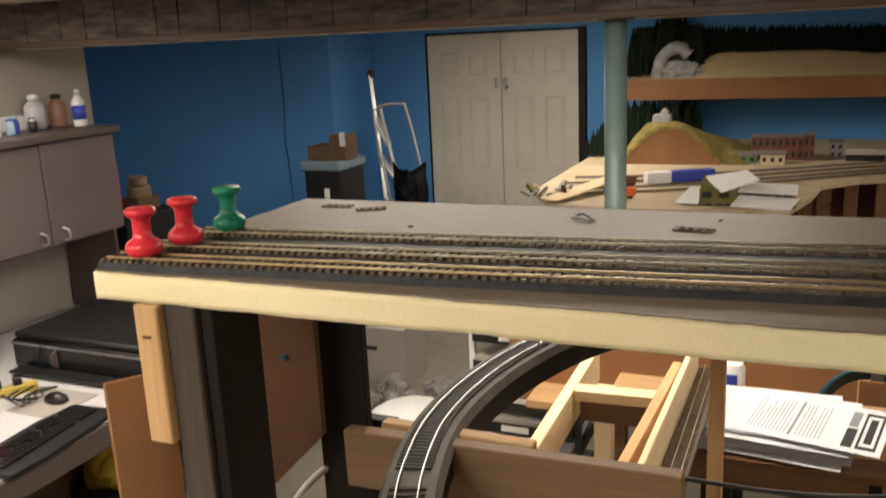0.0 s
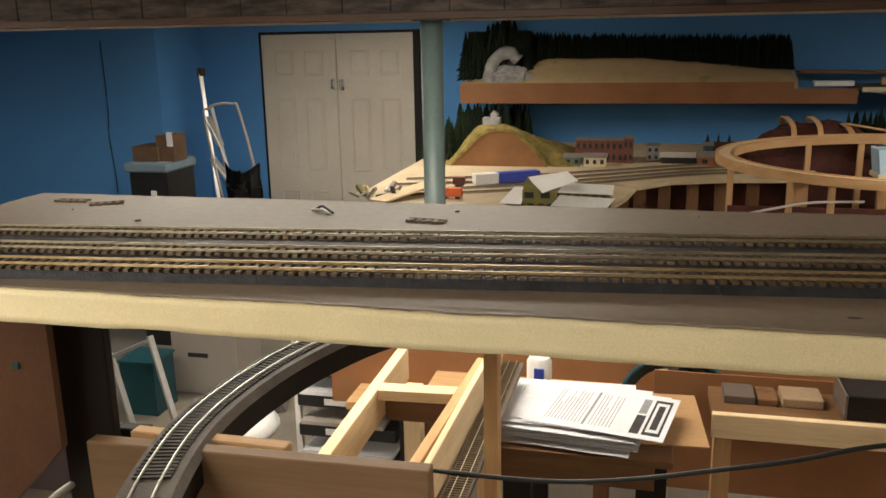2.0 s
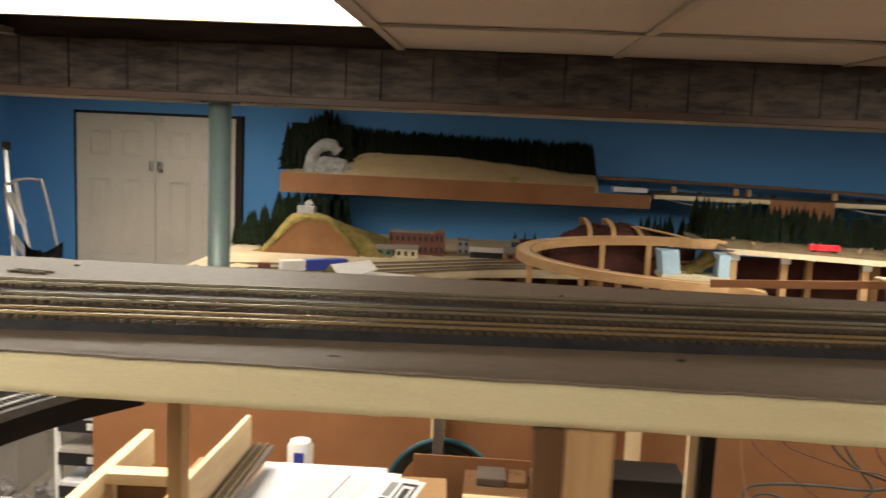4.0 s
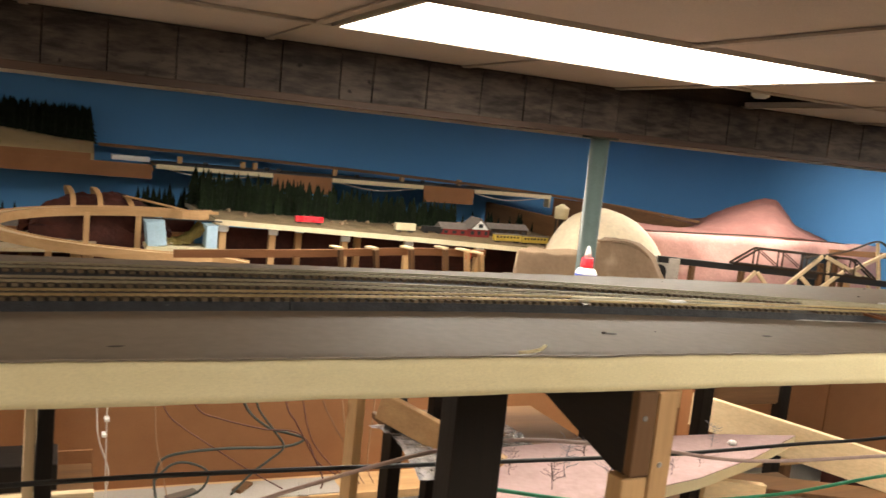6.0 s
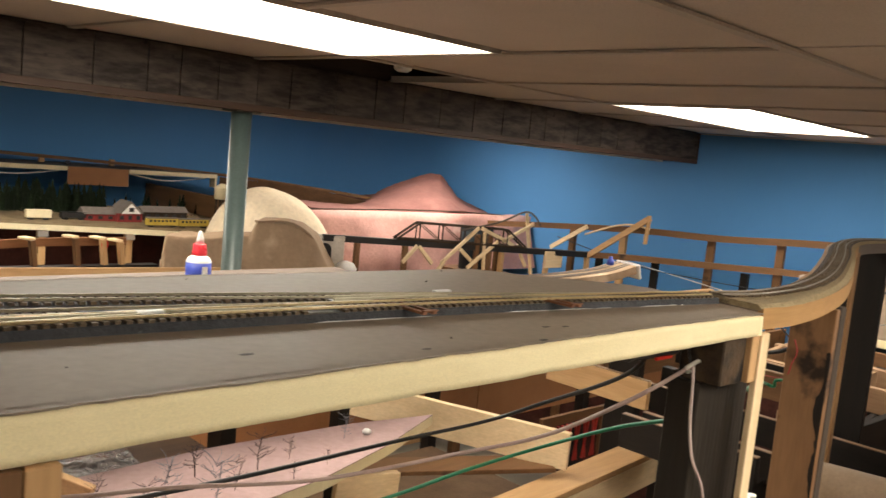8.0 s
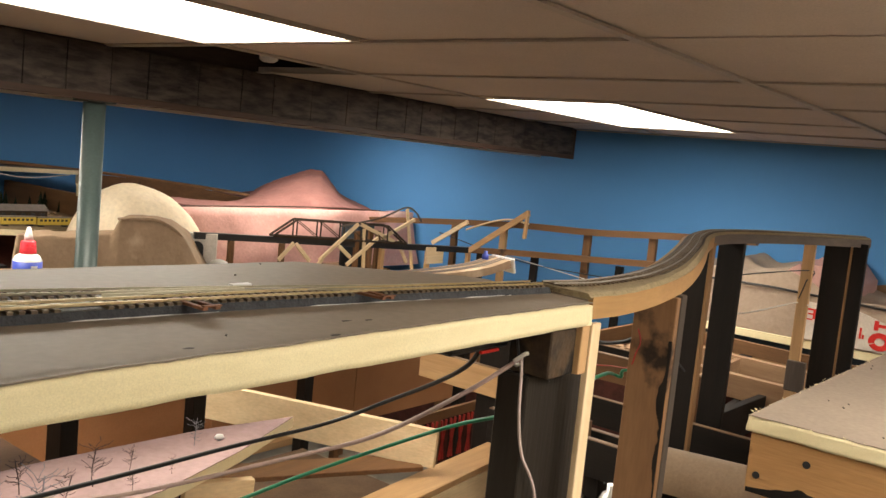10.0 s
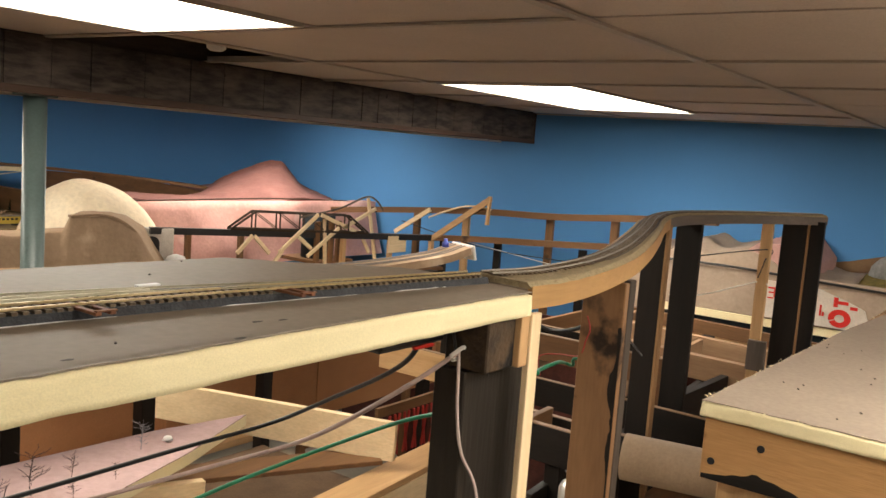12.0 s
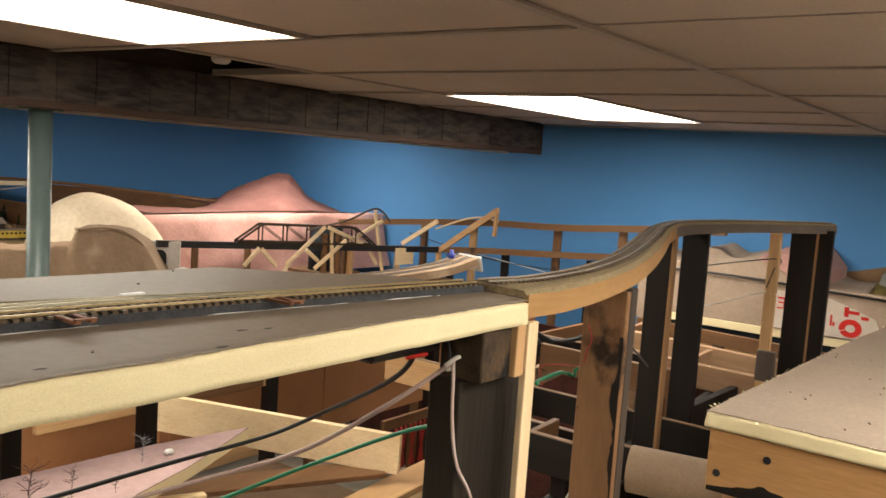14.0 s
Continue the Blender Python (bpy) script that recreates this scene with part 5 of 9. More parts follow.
for pts, r, m, label in (
        ([(1.80, 1.93, 1.34), (1.82, 1.90, 1.20), (1.835, 1.88, 1.116), (1.90, 1.88, 1.055), (1.964, 1.88, 1.033), (2.011, 1.88, 1.013), (1.95, 1.88, 0.993), (1.792, 1.88, 0.997), (1.668, 1.88, 0.991), (1.612, 1.88, 0.972), (1.595, 1.86, 0.925), (1.60, 1.84, 0.874)], 0.0042, GREYGREEN, "grey-green cable looping down the hardboard"),
        ([(1.84, 1.93, 1.34), (1.86, 1.89, 1.18), (1.87, 1.88, 1.112), (1.919, 1.88, 1.045), (1.949, 1.87, 0.997), (1.908, 1.87, 0.958), (1.858, 1.86, 0.925), (1.80, 1.84, 0.876)], 0.0036, GREYGREEN, "grey-green cable looping down the hardboard"),
        ([(1.595, 1.86, 0.925), (1.637, 1.86, 0.966), (1.686, 1.86, 0.968), (1.737, 1.86, 0.938), (1.72, 1.84, 0.90), (1.66, 1.83, 0.876)], 0.0036, GREYGREEN, "grey-green cable curled on the sill"),
        ([(1.66, 1.945, 1.34), (1.68, 1.90, 1.18), (1.705, 1.885, 1.112), (1.761, 1.88, 1.086), (1.883, 1.87, 1.054), (1.973, 1.87, 1.042), (2.021, 1.87, 1.007), (2.054, 1.87, 0.945), (2.114, 1.86, 0.903)], 0.0022, DULLRED, "dull red wire drooping across the hardboard"),
        ([(1.58, 1.945, 1.30), (1.60, 1.90, 1.17), (1.62, 1.885, 1.106), (1.663, 1.88, 1.065), (1.741, 1.88, 1.009), (1.857, 1.87, 0.93), (1.95, 1.85, 0.878)], 0.0018, DULLRED, "dull red wire drooping across the hardboard"),
        ([(1.92, 1.945, 1.34), (1.94, 1.90, 1.20), (1.953, 1.88, 1.112), (1.979, 1.87, 1.07), (2.011, 1.865, 1.013), (2.044, 1.86, 0.955), (2.069, 1.85, 0.90), (2.062, 1.84, 0.874)], 0.0024, DULLRED, "dull red wire hanging down the hardboard"),
        ([(1.99, 1.945, 1.34), (2.00, 1.90, 1.15), (2.03, 1.88, 1.02), (2.09, 1.86, 0.94), (2.16, 1.85, 0.88)], 0.0018, DULLRED, "dull red wire hanging down the hardboard"),
        ([(1.435, 1.945, 1.30), (1.442, 1.89, 1.113), (1.450, 1.88, 1.041), (1.477, 1.87, 0.955), (1.472, 1.86, 0.895)], 0.0017, CABLE_WHITE, "thin pale wire hanging down the hardboard"),
        ([(1.466, 1.945, 1.30), (1.467, 1.89, 1.112), (1.469, 1.88, 0.998), (1.473, 1.86, 0.878)], 0.0017, CABLE_WHITE, "thin pale wire hanging down the hardboard"),
        ([(1.586, 1.945, 1.30), (1.590, 1.89, 1.107), (1.597, 1.88, 1.025), (1.613, 1.87, 0.955), (1.63, 1.85, 0.876)], 0.0015, CABLE_TAN, "thin tan wire hanging down the hardboard"),
        ([(2.11, 1.945, 1.30), (2.124, 1.89, 1.110), (2.143, 1.88, 1.006), (2.181, 1.87, 0.908), (2.20, 1.85, 0.874)], 0.0018, CABLE_TAN, "thin tan wire hanging down the hardboard"),
        ([(2.20, 1.945, 1.30), (2.192, 1.89, 1.099), (2.181, 1.88, 1.004), (2.176, 1.87, 0.908), (2.185, 1.85, 0.874)], 0.0018, CABLE_TAN, "thin tan wire hanging down the hardboard"),
        ([(2.235, 1.945, 1.30), (2.224, 1.89, 1.112), (2.215, 1.88, 1.002), (2.214, 1.87, 0.915), (2.23, 1.85, 0.874)], 0.0018, CABLE_TAN, "thin tan wire hanging down the hardboard"),
        ([(2.045, 1.945, 1.34), (2.06, 1.90, 1.14), (2.10, 1.88, 1.05), (2.14, 1.87, 0.98), (2.15, 1.85, 0.876)], 0.0015, CABLE_BROWN, "thin brown wire hanging down the hardboard")):
    wire(pts, r, m, label)
for k, (x, z) in enumerate(((1.467, 1.095), (1.462, 1.052))):
    solid("wire_staple", box((x - 0.006, 1.872, z - 0.004), (x + 0.006, 1.9, z + 0.004), 0.001), WHITE, "small white staple holding a wire", "staple", "wire staples")
wire([(-0.05, 0.60, 1.05), (0.02, 0.60, 1.25), (0.05, 0.50, 1.38), (0.035, 0.30, 1.45), (0.02, 0.20, 1.40), (0.03, 0.15, 1.20)], 0.0045, CABLE_WHITE, "pale cord hanging beside the end support")
solid("cable", tube([(0.05, 0.42, 1.39), (0.30, 0.44, 1.425), (0.58, 0.45, 1.425), (0.80, 0.45, 1.47), (0.98, 0.45, 1.515), (1.35, 0.45, 1.527), (1.78, 0.45, 1.518), (2.10, 0.45, 1.510), (2.37, 0.45, 1.512), (2.54, 0.45, 1.512), (2.55, 0.35, 1.568), (2.47, 0.16, 1.672), (2.44, 0.11, 1.74)], 0.0030, 8, 10), BLACK, "black power cable slung under the shelf", "cable", "slung cables")
solid("cable", tube([(0.9, 0.40, 1.40), (1.3, 0.40, 1.46), (1.70, 0.33, 1.585), (1.902, 0.30, 1.592), (2.11, 0.30, 1.560), (2.283, 0.25, 1.575), (2.347, 0.18, 1.608), (2.37, 0.09, 1.672), (2.405, 0.042, 1.718)], 0.0024, 8, 10), CABLE_PINK, "dull pink cable slung under the shelf", "cable", "slung cables")
solid("cable", tube([(1.75, 0.36, 1.53), (2.0, 0.40, 1.47), (2.27, 0.40, 1.459), (2.42, 0.36, 1.491), (2.514, 0.30, 1.528), (2.529, 0.20, 1.582), (2.521, 0.10, 1.626), (2.50, 0.10, 1.64)], 0.0026, 8, 10), CABLE_GREEN, "bright green cable slung under the shelf", "cable", "slung cables")
solid("cable", tube([(2.405, 0.042, 1.718), (2.398, 0.036, 1.70), (2.397, 0.033, 1.66), (2.402, 0.028, 1.62), (2.424, 0.020, 1.57), (2.44, 0.02, 1.45), (2.43, 0.025, 1.2)], 0.0017, 8, 10), CABLE_PALE, "off-white cord hanging down beside the black post", "cable", "slung cables")
kn = thing("cable_knot", (2.406, 0.04, 1.715), "knot of wire tying the cables to the shelf", "wire")
part("loop", tube([(2.395, 0.045, 1.715), (2.402, 0.036, 1.724), (2.412, 0.040, 1.720), (2.410, 0.046, 1.711), (2.398, 0.044, 1.711)], 0.0022, 6, 5), CABLE_WHITE, kn)
part("tail", tube([(2.41, 0.042, 1.718), (2.425, 0.035, 1.72), (2.437, 0.032, 1.705), (2.443, 0.03, 1.69)], 0.0011, 6, 5), BLACK, kn)
part("hanger", tube([(2.405, 0.045, 1.715), (2.406, 0.05, 1.735), (2.407, 0.055, 1.7535)], 0.0016, 6, 4), BLACK, kn)

# pink foam scenery board with bare twig trees, on the lower bench
pk = thing("pink_foam_board", (2.6, 0.95, 1.25), "wedge of pink foam board with a yellow cut edge", "foam board")
OUT = [(2.02, 0.78), (2.30, 0.80), (2.55, 0.845), (2.78, 0.925), (3.02, 1.035), (2.80, 1.075), (2.45, 1.09), (2.05, 1.06)]
part("foam", slab(OUT, 1.2555, 1.2795, 0.0015, 0.02), FOAM, pk, "yellow foam core")
part("pink_face", slab(OUT, 1.2796, 1.2812, 0.001, 0.02), PINKBOARD, pk, "dull pink face")


def twig(x, y, z, h, seed, bark):
    rnd = random.Random(seed)
    t = thing("twig_tree", (x, y, z), "bare grey wire armature of a model tree", "model tree", "twig trees")
    part("trunk", tube([(x, y, z), (x + rnd.uniform(-1, 1) * h * 0.1, y, z + h * 0.4), (x + rnd.uniform(-1, 1) * h * 0.2, y + rnd.uniform(-1, 1) * h * 0.1, z + h)], h * 0.014, 5, 3), bark, t)
    for k in range(24):
        f = rnd.uniform(0.25, 1.0)
        a = rnd.uniform(0, 6.28)
        L = h * rnd.uniform(0.12, 0.32)
        p = Vector((x, y, z + h * f))
        q = p + Vector((math.cos(a) * L, math.sin(a) * L, L * rnd.uniform(0.1, 0.8)))
        r = q + Vector((math.cos(a + 0.6) * L * 0.4, math.sin(a + 0.6) * L * 0.4, L * 0.3))
        part("branch", tube([p, p.lerp(q, 0.5) + Vector((0, 0, L * 0.1)), q, r], h * 0.007, 4, 2), bark, t)


DARKTWIG = mat("dark_twig", (0.07, 0.045, 0.045), (0.045, 0.03, 0.03), 0.7, scale=60)
for i, (x, y, h) in enumerate(((2.31, 0.83, 0.085), (2.26, 0.90, 0.075), (2.38, 0.88, 0.055), (2.46, 0.93, 0.07), (2.20, 0.85, 0.06), (2.72, 1.0, 0.05), (2.55, 0.96, 0.04), (2.35, 0.97, 0.06), (2.15, 0.93, 0.05), (2.60, 0.90, 0.03), (2.50, 0.87, 0.035))):
    twig(x, y, 1.281, h, i, SILVERTWIG if i in (0, 1, 5) else DARKTWIG)
solid("foam_crumb", lathe(bmesh.new(), [(0.006, 0), (0.011, 0.004), (0.008, 0.010), (0.002, 0.012)], (2.785, 1.003, 1.2815), 7), WHITE, "small white crumb on the pink foam", "crumb")
film = bmesh.new()
v = [[film.verts.new((1.98 + 0.34 * i / 16, 0.98 + 0.30 * j / 12, 1.262 + 0.012 * noise.noise((i * 0.3, j * 1.6, 2)) + 0.030 * math.sin(j / 12 * 3.1) * (1 - i / 20))) for i in range(17)] for j in range(13)]
for j in range(12):
    for i in range(16):
        film.faces.new((v[j][i], v[j][i + 1], v[j + 1][i + 1], v[j + 1][i]))
solid("plastic_wrap", film, FOIL, "crumpled clear plastic wrap lying on the bench", "plastic wrap")
film = bmesh.new()
v = [[film.verts.new((2.30 + 0.42 * i / 16, 0.62 + 0.2 * j / 10, 1.165 + 0.03 * noise.noise((i * 0.5, j * 0.6, 7)) + 0.02 * math.sin(i))) for i in range(17)] for j in range(11)]
for j in range(10):
    for i in range(16):
        film.faces.new((v[j][i], v[j][i + 1], v[j + 1][i + 1], v[j + 1][i]))
solid("plastic_wrap", film, FOIL, "crumpled clear plastic wrap lying on the bench", "plastic wrap")
lb = thing("lower_bench", (2.4, 1.0, 1.1), "rough plywood bench top under the pink foam", "bench")
part("top", box((2.05, 0.93, 1.225), (2.5, 1.45, 1.24), 0.001), OLDWOOD["x"], lb)
part("shelf", box((2.05, 0.60, 1.128), (2.85, 0.86, 1.14), 0.001), PLY, lb)
for lx, ly in ((2.08, 0.96), (2.44, 0.96), (2.08, 1.40), (2.44, 1.40)):
    part("leg", box((lx, ly, 0), (lx + 0.04, ly + 0.04, 1.2245), 0.001), DARKWOOD["z"], lb)
for lx, ly in ((2.09, 0.62), (2.80, 0.62)):
    part("leg", box((lx, ly, 0), (lx + 0.03, ly + 0.03, 1.1275), 0.001), PINE["z"], lb)
board("bench_board", (2.66, 0.945, 1.205), (2.80, 0.905, 1.195), 0.02, 0.06, PALE, "short pale offcut on edge under the pink foam")

# girders and risers beyond
gd = thing("l_girder", (3.2, 0.8, 1.05), "long pine L-girder of the lower bench", "girder", "bench girders")
part("flange", stick((2.35, 0.765, 1.098), (3.80, 0.905, 1.098), 0.095, 0.018, 0.0015), PINE["x"], gd)
part("web", stick((2.36, 0.725, 1.050), (3.81, 0.865, 1.050), 0.018, 0.078, 0.0015), PALE["x"], gd)
part("leg", box((3.60, 0.86, 0), (3.64, 0.90, 1.088), 0.001), PINE["z"], gd)
part("leg", box((2.66, 0.80, 0), (2.70, 0.84, 1.088), 0.001), PINE["z"], gd)
board("riser_board", (3.362, 0.865, 1.180), (3.10, 1.50, 1.195), 0.019, 0.100, PALE, "wide pale board set across the girder")
board("riser_board", (3.36, 0.92, 1.13), (2.78, 1.30, 1.10), 0.10, 0.012, OLDWOOD, "brown board leaning between the girders")
board("riser_board", (3.75, 1.75, 1.17), (2.9, 1.75, 1.17), 0.019, 0.12, PINE, "pine crossboard at the back of the bench")
board("bench_post", (2.60, 1.30, 1.40), (2.60, 1.30, 0), 0.06, 0.04, DARKWOOD, "black painted post of the lower bench")
board("bench_post", (3.83, 1.02, 1.42), (3.83, 1.02, 0), 0.11, 0.03, DARKWOOD, "black painted post of the lower bench")
board("bench_post", (3.20, 1.62, 1.40), (3.20, 1.62, 0), 0.05, 0.04, REDWOOD, "brown wooden post of the lower bench")
board("riser_board", (3.70, 1.55, 1.30), (4.6, 1.55, 1.30), 0.07, 0.016, PALE, "pale board laid flat")
solid("magazine", box((3.00, 1.0, 0.9205), (3.22, 1.2, 0.932), 0.001), PAPER, "white magazine fallen between the girders", "magazine")
solid("shaded_board", box((3.3, 1.66, 1.14), (3.62, 1.68, 1.25), 0.002), OLDWOOD["x"], "brown board standing behind the girders", "board")
fb = thing("floor_carton", (3.2, 1.0, 0.9), "dark brown carton under the bench", "crate")
part("body", box((2.7, 0.95, 0.60), (3.6, 1.6, 0.92), 0.004), DULLCARD, fb)
part("stand", box((2.75, 1.0, 0.0), (3.55, 1.55, 0.599), 0.004), OLDWOOD["x"], fb)
rb = thing("red_wire_bundle", (4.1, 1.35, 0.9), "hanging bundle of red wires", "wire")
for k in range(11):
    x = 3.94 + 0.026 * k
    part("strand", stick((x, 1.35, 1.005), (x + (0.022 if k % 2 else -0.022), 1.35, 0.86), 0.007, 0.007, 0), CABLE_RED, rb)
part("carrier", box((3.88, 1.355, 1.0055), (4.30, 1.37, 1.04), 0.001), OLDWOOD["x"], rb)
part("post", box((4.24, 1.356, 0.0), (4.28, 1.369, 1.005), 0.001), OLDWOOD["z"], rb)

# cross joists of the lower bench; light on their raw tops is a paler strip
for x, y0, y1, z, wood in ((3.47, 0.42, 0.79, 1.29, DARKWOOD), (3.755, 0.16, 0.90, 1.22, DARKWOOD), (3.80, 0.92, 1.30, 1.30, PINE), (4.075, 0.28, 1.10, 1.22, DARKWOOD), (4.22, 0.52, 0.98, 1.33, OLDWOOD), (4.62, 0.75, 1.30, 1.27, DARKWOOD)):
    j = thing("cross_joist", (x, y0, z - 0.09), "cross joist set on edge, its raw top paler for the light on it", "joist", "cross joists")
    part("board", box((x, y0, z - 0.09), (x + 0.019, y1, z - 0.0025), 0.001), wood["y"], j)
    part("raw_edge", box((x, y0, z - 0.002), (x + 0.019, y1, z), 0.0005), RAILPINE["y"], j, "raw edge made paler for the light on it")
    part("post", box((x + 0.020, y0 + 0.05, 0.0), (x + 0.05, y0 + 0.09, z - 0.02), 0.001), DARKWOOD["z"], j)

# benchwork past the end post
DULLPINE = woods("dull_pine", (0.40, 0.255, 0.15), (0.28, 0.165, 0.09), spot=(0.16, 0.08, 0.04), spot_scale=9, spot_at=0.70)
for p, q, w, h, wood in (((4.30, 1.05, 1.185), (5.60, 1.20, 1.185), 0.020, 0.070, DULLPINE), ((4.20, 0.685, 1.185), (5.20, 0.745, 1.185), 0.020, 0.070, DULLPINE), ((4.93, 1.20, 1.175), (4.86, 0.25, 1.175), 0.035, 0.090, DULLPINE), ((5.31, 1.20, 1.18), (5.20, 0.30, 1.18), 0.035, 0.080, DULLPINE), ((5.62, 1.25, 1.20), (5.50, 0.10, 1.20), 0.030, 0.060, OLDWOOD),
                         ((4.35, 0.55, 1.12), (5.6, 0.50, 1.12), 0.03, 0.10, DARKWOOD), ((3.4, 0.50, 1.10), (4.8, 0.60, 1.10), 0.02, 0.09, DARKWOOD), ((3.3, 0.40, 0.96), (4.6, 0.42, 0.96), 0.12, 0.02, OLDWOOD)):
    board("bench_board", p, q, w, h, wood, "bench board of the unfinished lower deck" if wood is not DARKWOOD else "dark stained bench board of the lower deck")
legs = thing("understructure", (4.6, 0.8, 0), "row of dark legs under the unfinished lower deck", "understructure")
for x, y, z in ((4.4, 1.19, 1.21), (5.2, 1.0, 1.14), (4.3, 0.53, 1.09), (5.4, 0.5, 1.10), (3.6, 0.50, 1.08), (4.5, 0.42, 0.94), (5.45, 0.8, 1.19)):
    part("leg", stick((x, y, z), (x, y, 0), 0.05, 0.04, 0.0015), DARKWOOD["z"], legs)
wire([(2.60, 0.060, 1.660), (2.70, 0.115, 1.635), (2.80, 0.140, 1.625), (2.855, 0.157, 1.612), (2.86, 0.146, 1.610), (2.85, 0.140, 1.622), (2.845, 0.120, 1.630), (2.832, 0.1065, 1.645)], 0.0026, CABLE_GREEN, "green cable tied behind the brown post")
wire([(2.7998, 0.100, 1.700), (2.7996, 0.094, 1.682), (2.7998, 0.099, 1.665), (2.806, 0.1104, 1.640), (2.86, 0.170, 1.622), (2.86, 0.203, 1.612), (2.86, 0.199, 1.583)], 0.0010, CABLE_RED, "thin red wire beside the brown post")
wire([(2.830, 0.104, 1.690), (2.845, 0.14, 1.668), (2.86, 0.19, 1.655), (2.85, 0.22, 1.668), (2.88, 0.235, 1.655), (2.86, 0.21, 1.648)], 0.0035, BLACK, "black plug and lead behind the brown post")
wire([(3.40, 0.26, 1.52), (3.6, 0.5, 1.63), (4.2, 0.6, 1.62), (4.73, 0.40, 1.66), (4.735, 0.40, 1.62), (4.73, 0.415, 1.56)], 0.0022, BLACK, "black wire strung between the posts")
wire([(4.23, 0.53, 1.53), (4.45, 0.50, 1.515), (4.738, 0.42, 1.545), (4.736, 0.38, 1.54), (4.765, 0.375, 1.535)], 0.002, CABLE_WHITE, "white cord tied round the pine post")
jar = thing("spray_bottle", (3.30, 0.34, 1.15), "clear plastic bottle with a printed label", "bottle")
part("body", lathe(bmesh.new(), [(0.022, 0), (0.025, 0.004), (0.025, 0.10), (0.018, 0.115), (0.010, 0.12), (0.010, 0.135)], (3.33, 0.36, 1.12), 20), ALU, jar)
part("label", lathe(bmesh.new(), [(0.0254, 0.02), (0.0254, 0.07)], (3.33, 0.36, 1.12), 20), PAPER, jar)
solid("bottle_shelf", box((3.2, 0.30, 1.105), (3.48, 0.44, 1.119), 0.001), OLDWOOD["x"], "small dark shelf board behind the brown post", "shelf")
board("shelf_post", (3.22, 0.42, 1.105), (3.22, 0.42, 0), 0.03, 0.03, DARKWOOD, "dark post under the small shelf", "bench legs")
tb = thing("cardboard_tube", (3.4, 0.1, 1.30), "thick brown cardboard tube lying on the bench", "tube")
bm = bmesh.new()
lathe(bm, [(0.047, 0.0), (0.047, 0.9)], (0, 0, 0), 32)
bmesh.ops.transform(bm, matrix=pose(3.325, 0.245, 1.325, 90, 0, 12), verts=bm.verts)
part("tube", bm, KRAFT, tb)
for y in (0.10, -0.45):
    part("cradle", box((3.28, y - 0.02, 1.20), (3.58, y + 0.02, 1.277), 0.002), OLDWOOD["x"], tb)
    part("cradle_leg", box((3.36, y - 0.02, 0.0), (3.42, y + 0.02, 1.199), 0.002), OLDWOOD["z"], tb)

solid("skirt_board", box((5.86, -1.2, 0.0), (5.875, 3.3, 1.055), 0.001), MAROON, "dark brown skirt board closing the bench along the wall", "skirt board")
for p, q, w, h, wood in (((3.0, 1.82, 1.30), (5.8, 1.80, 1.30), 0.03, 0.07, PINE), ((4.2, 1.36, 1.18), (5.7, 1.34, 1.18), 0.02, 0.09, OLDWOOD), ((3.42, 0.62, 1.22), (3.74, 0.64, 1.22), 0.018, 0.06, OLDWOOD), ((4.1, 0.62, 1.03), (5.7, 0.62, 1.03), 0.02, 0.12, DARKWOOD)):
    board("bench_board", p, q, w, h, wood, "bench board of the unfinished lower deck" if wood is not DARKWOOD else "dark stained bench board of the lower deck")

# second foam table on the near side of the aisle
T2 = [(2.947, -0.022), (2.938, -0.95), (4.75, -0.95), (4.75, -0.11), (3.8, -0.045)]
tb2 = thing("foam_table", (3.6, -0.5, 1.5), "second shelf of yellow foam board with a beige painted top", "shelf")
part("foam_board", rough_slab(T2, 1.556, 1.5788, 0.007, 0.006), FOAM, tb2, "rough-cut yellow foam board")
part("paint_skin", paint_skin(T2, 1.5802), BEIGEPAINT, tb2, "flat beige-grey paint")
SMUDGED = mat("smudged_fir", (0.50, 0.285, 0.120), (0.39, 0.205, 0.080), 0.6, scale=14, fine=220, stretch=(1, 0.12, 1), bump=0.2, contrast=0.8, spot=(0.13, 0.06, 0.028), spot_scale=17, spot_at=0.66)
part("apron", box((2.952, -0.93, 1.463), (2.971, -0.030, 1.555), 0.0015), SMUDGED, tb2, "pine apron with drilled holes and dark stains")
part("side_apron", box((2.972, -0.049, 1.463), (4.7, -0.030, 1.555), 0.0015), PINE["x"], tb2)
st = bmesh.new()
row = []
for k in range(121):
    y = -0.032 - k * 0.0073
    h = 0.005 + 0.020 * max(0.0, 0.10 + noise.noise((y * 11, 0, 0))) + 0.012 * max(0.0, noise.noise((y * 42, 4, 0))) + 0.010 * math.exp(-((y + 0.10) / 0.05) ** 2)
    row.append((st.verts.new((2.9514, y, 1.4640)), st.verts.new((2.9512, y, 1.4640 + h * 0.6 + 0.004 * abs(noise.noise((y * 80, 1, 0))))), st.verts.new((2.9516, y, 1.4645 + h))))
for p, q in zip(row, row[1:]):
    for k in range(2):
        st.faces.new((p[k], p[k + 1], q[k + 1], q[k]))
part("stain", st, DARKWOOD["y"], tb2, "black paint stain along the lower edge")
for y, z in ((-0.113, 1.528), (-0.045, 1.492), (-0.50, 1.528)):
    h = bmesh.new()
    lathe(h, [(0.0055, 0), (0.0055, 0.002)], (0, 0, 0), 12)
    bmesh.ops.transform(h, matrix=pose(2.9505, y, z, 0, 90, 0), verts=h.verts)
    part("hole", h, BLACK, tb2)
part("leg", box((2.974, -0.12, 0), (3.012, -0.05, 1.462), 0.002), PINE["z"], tb2)
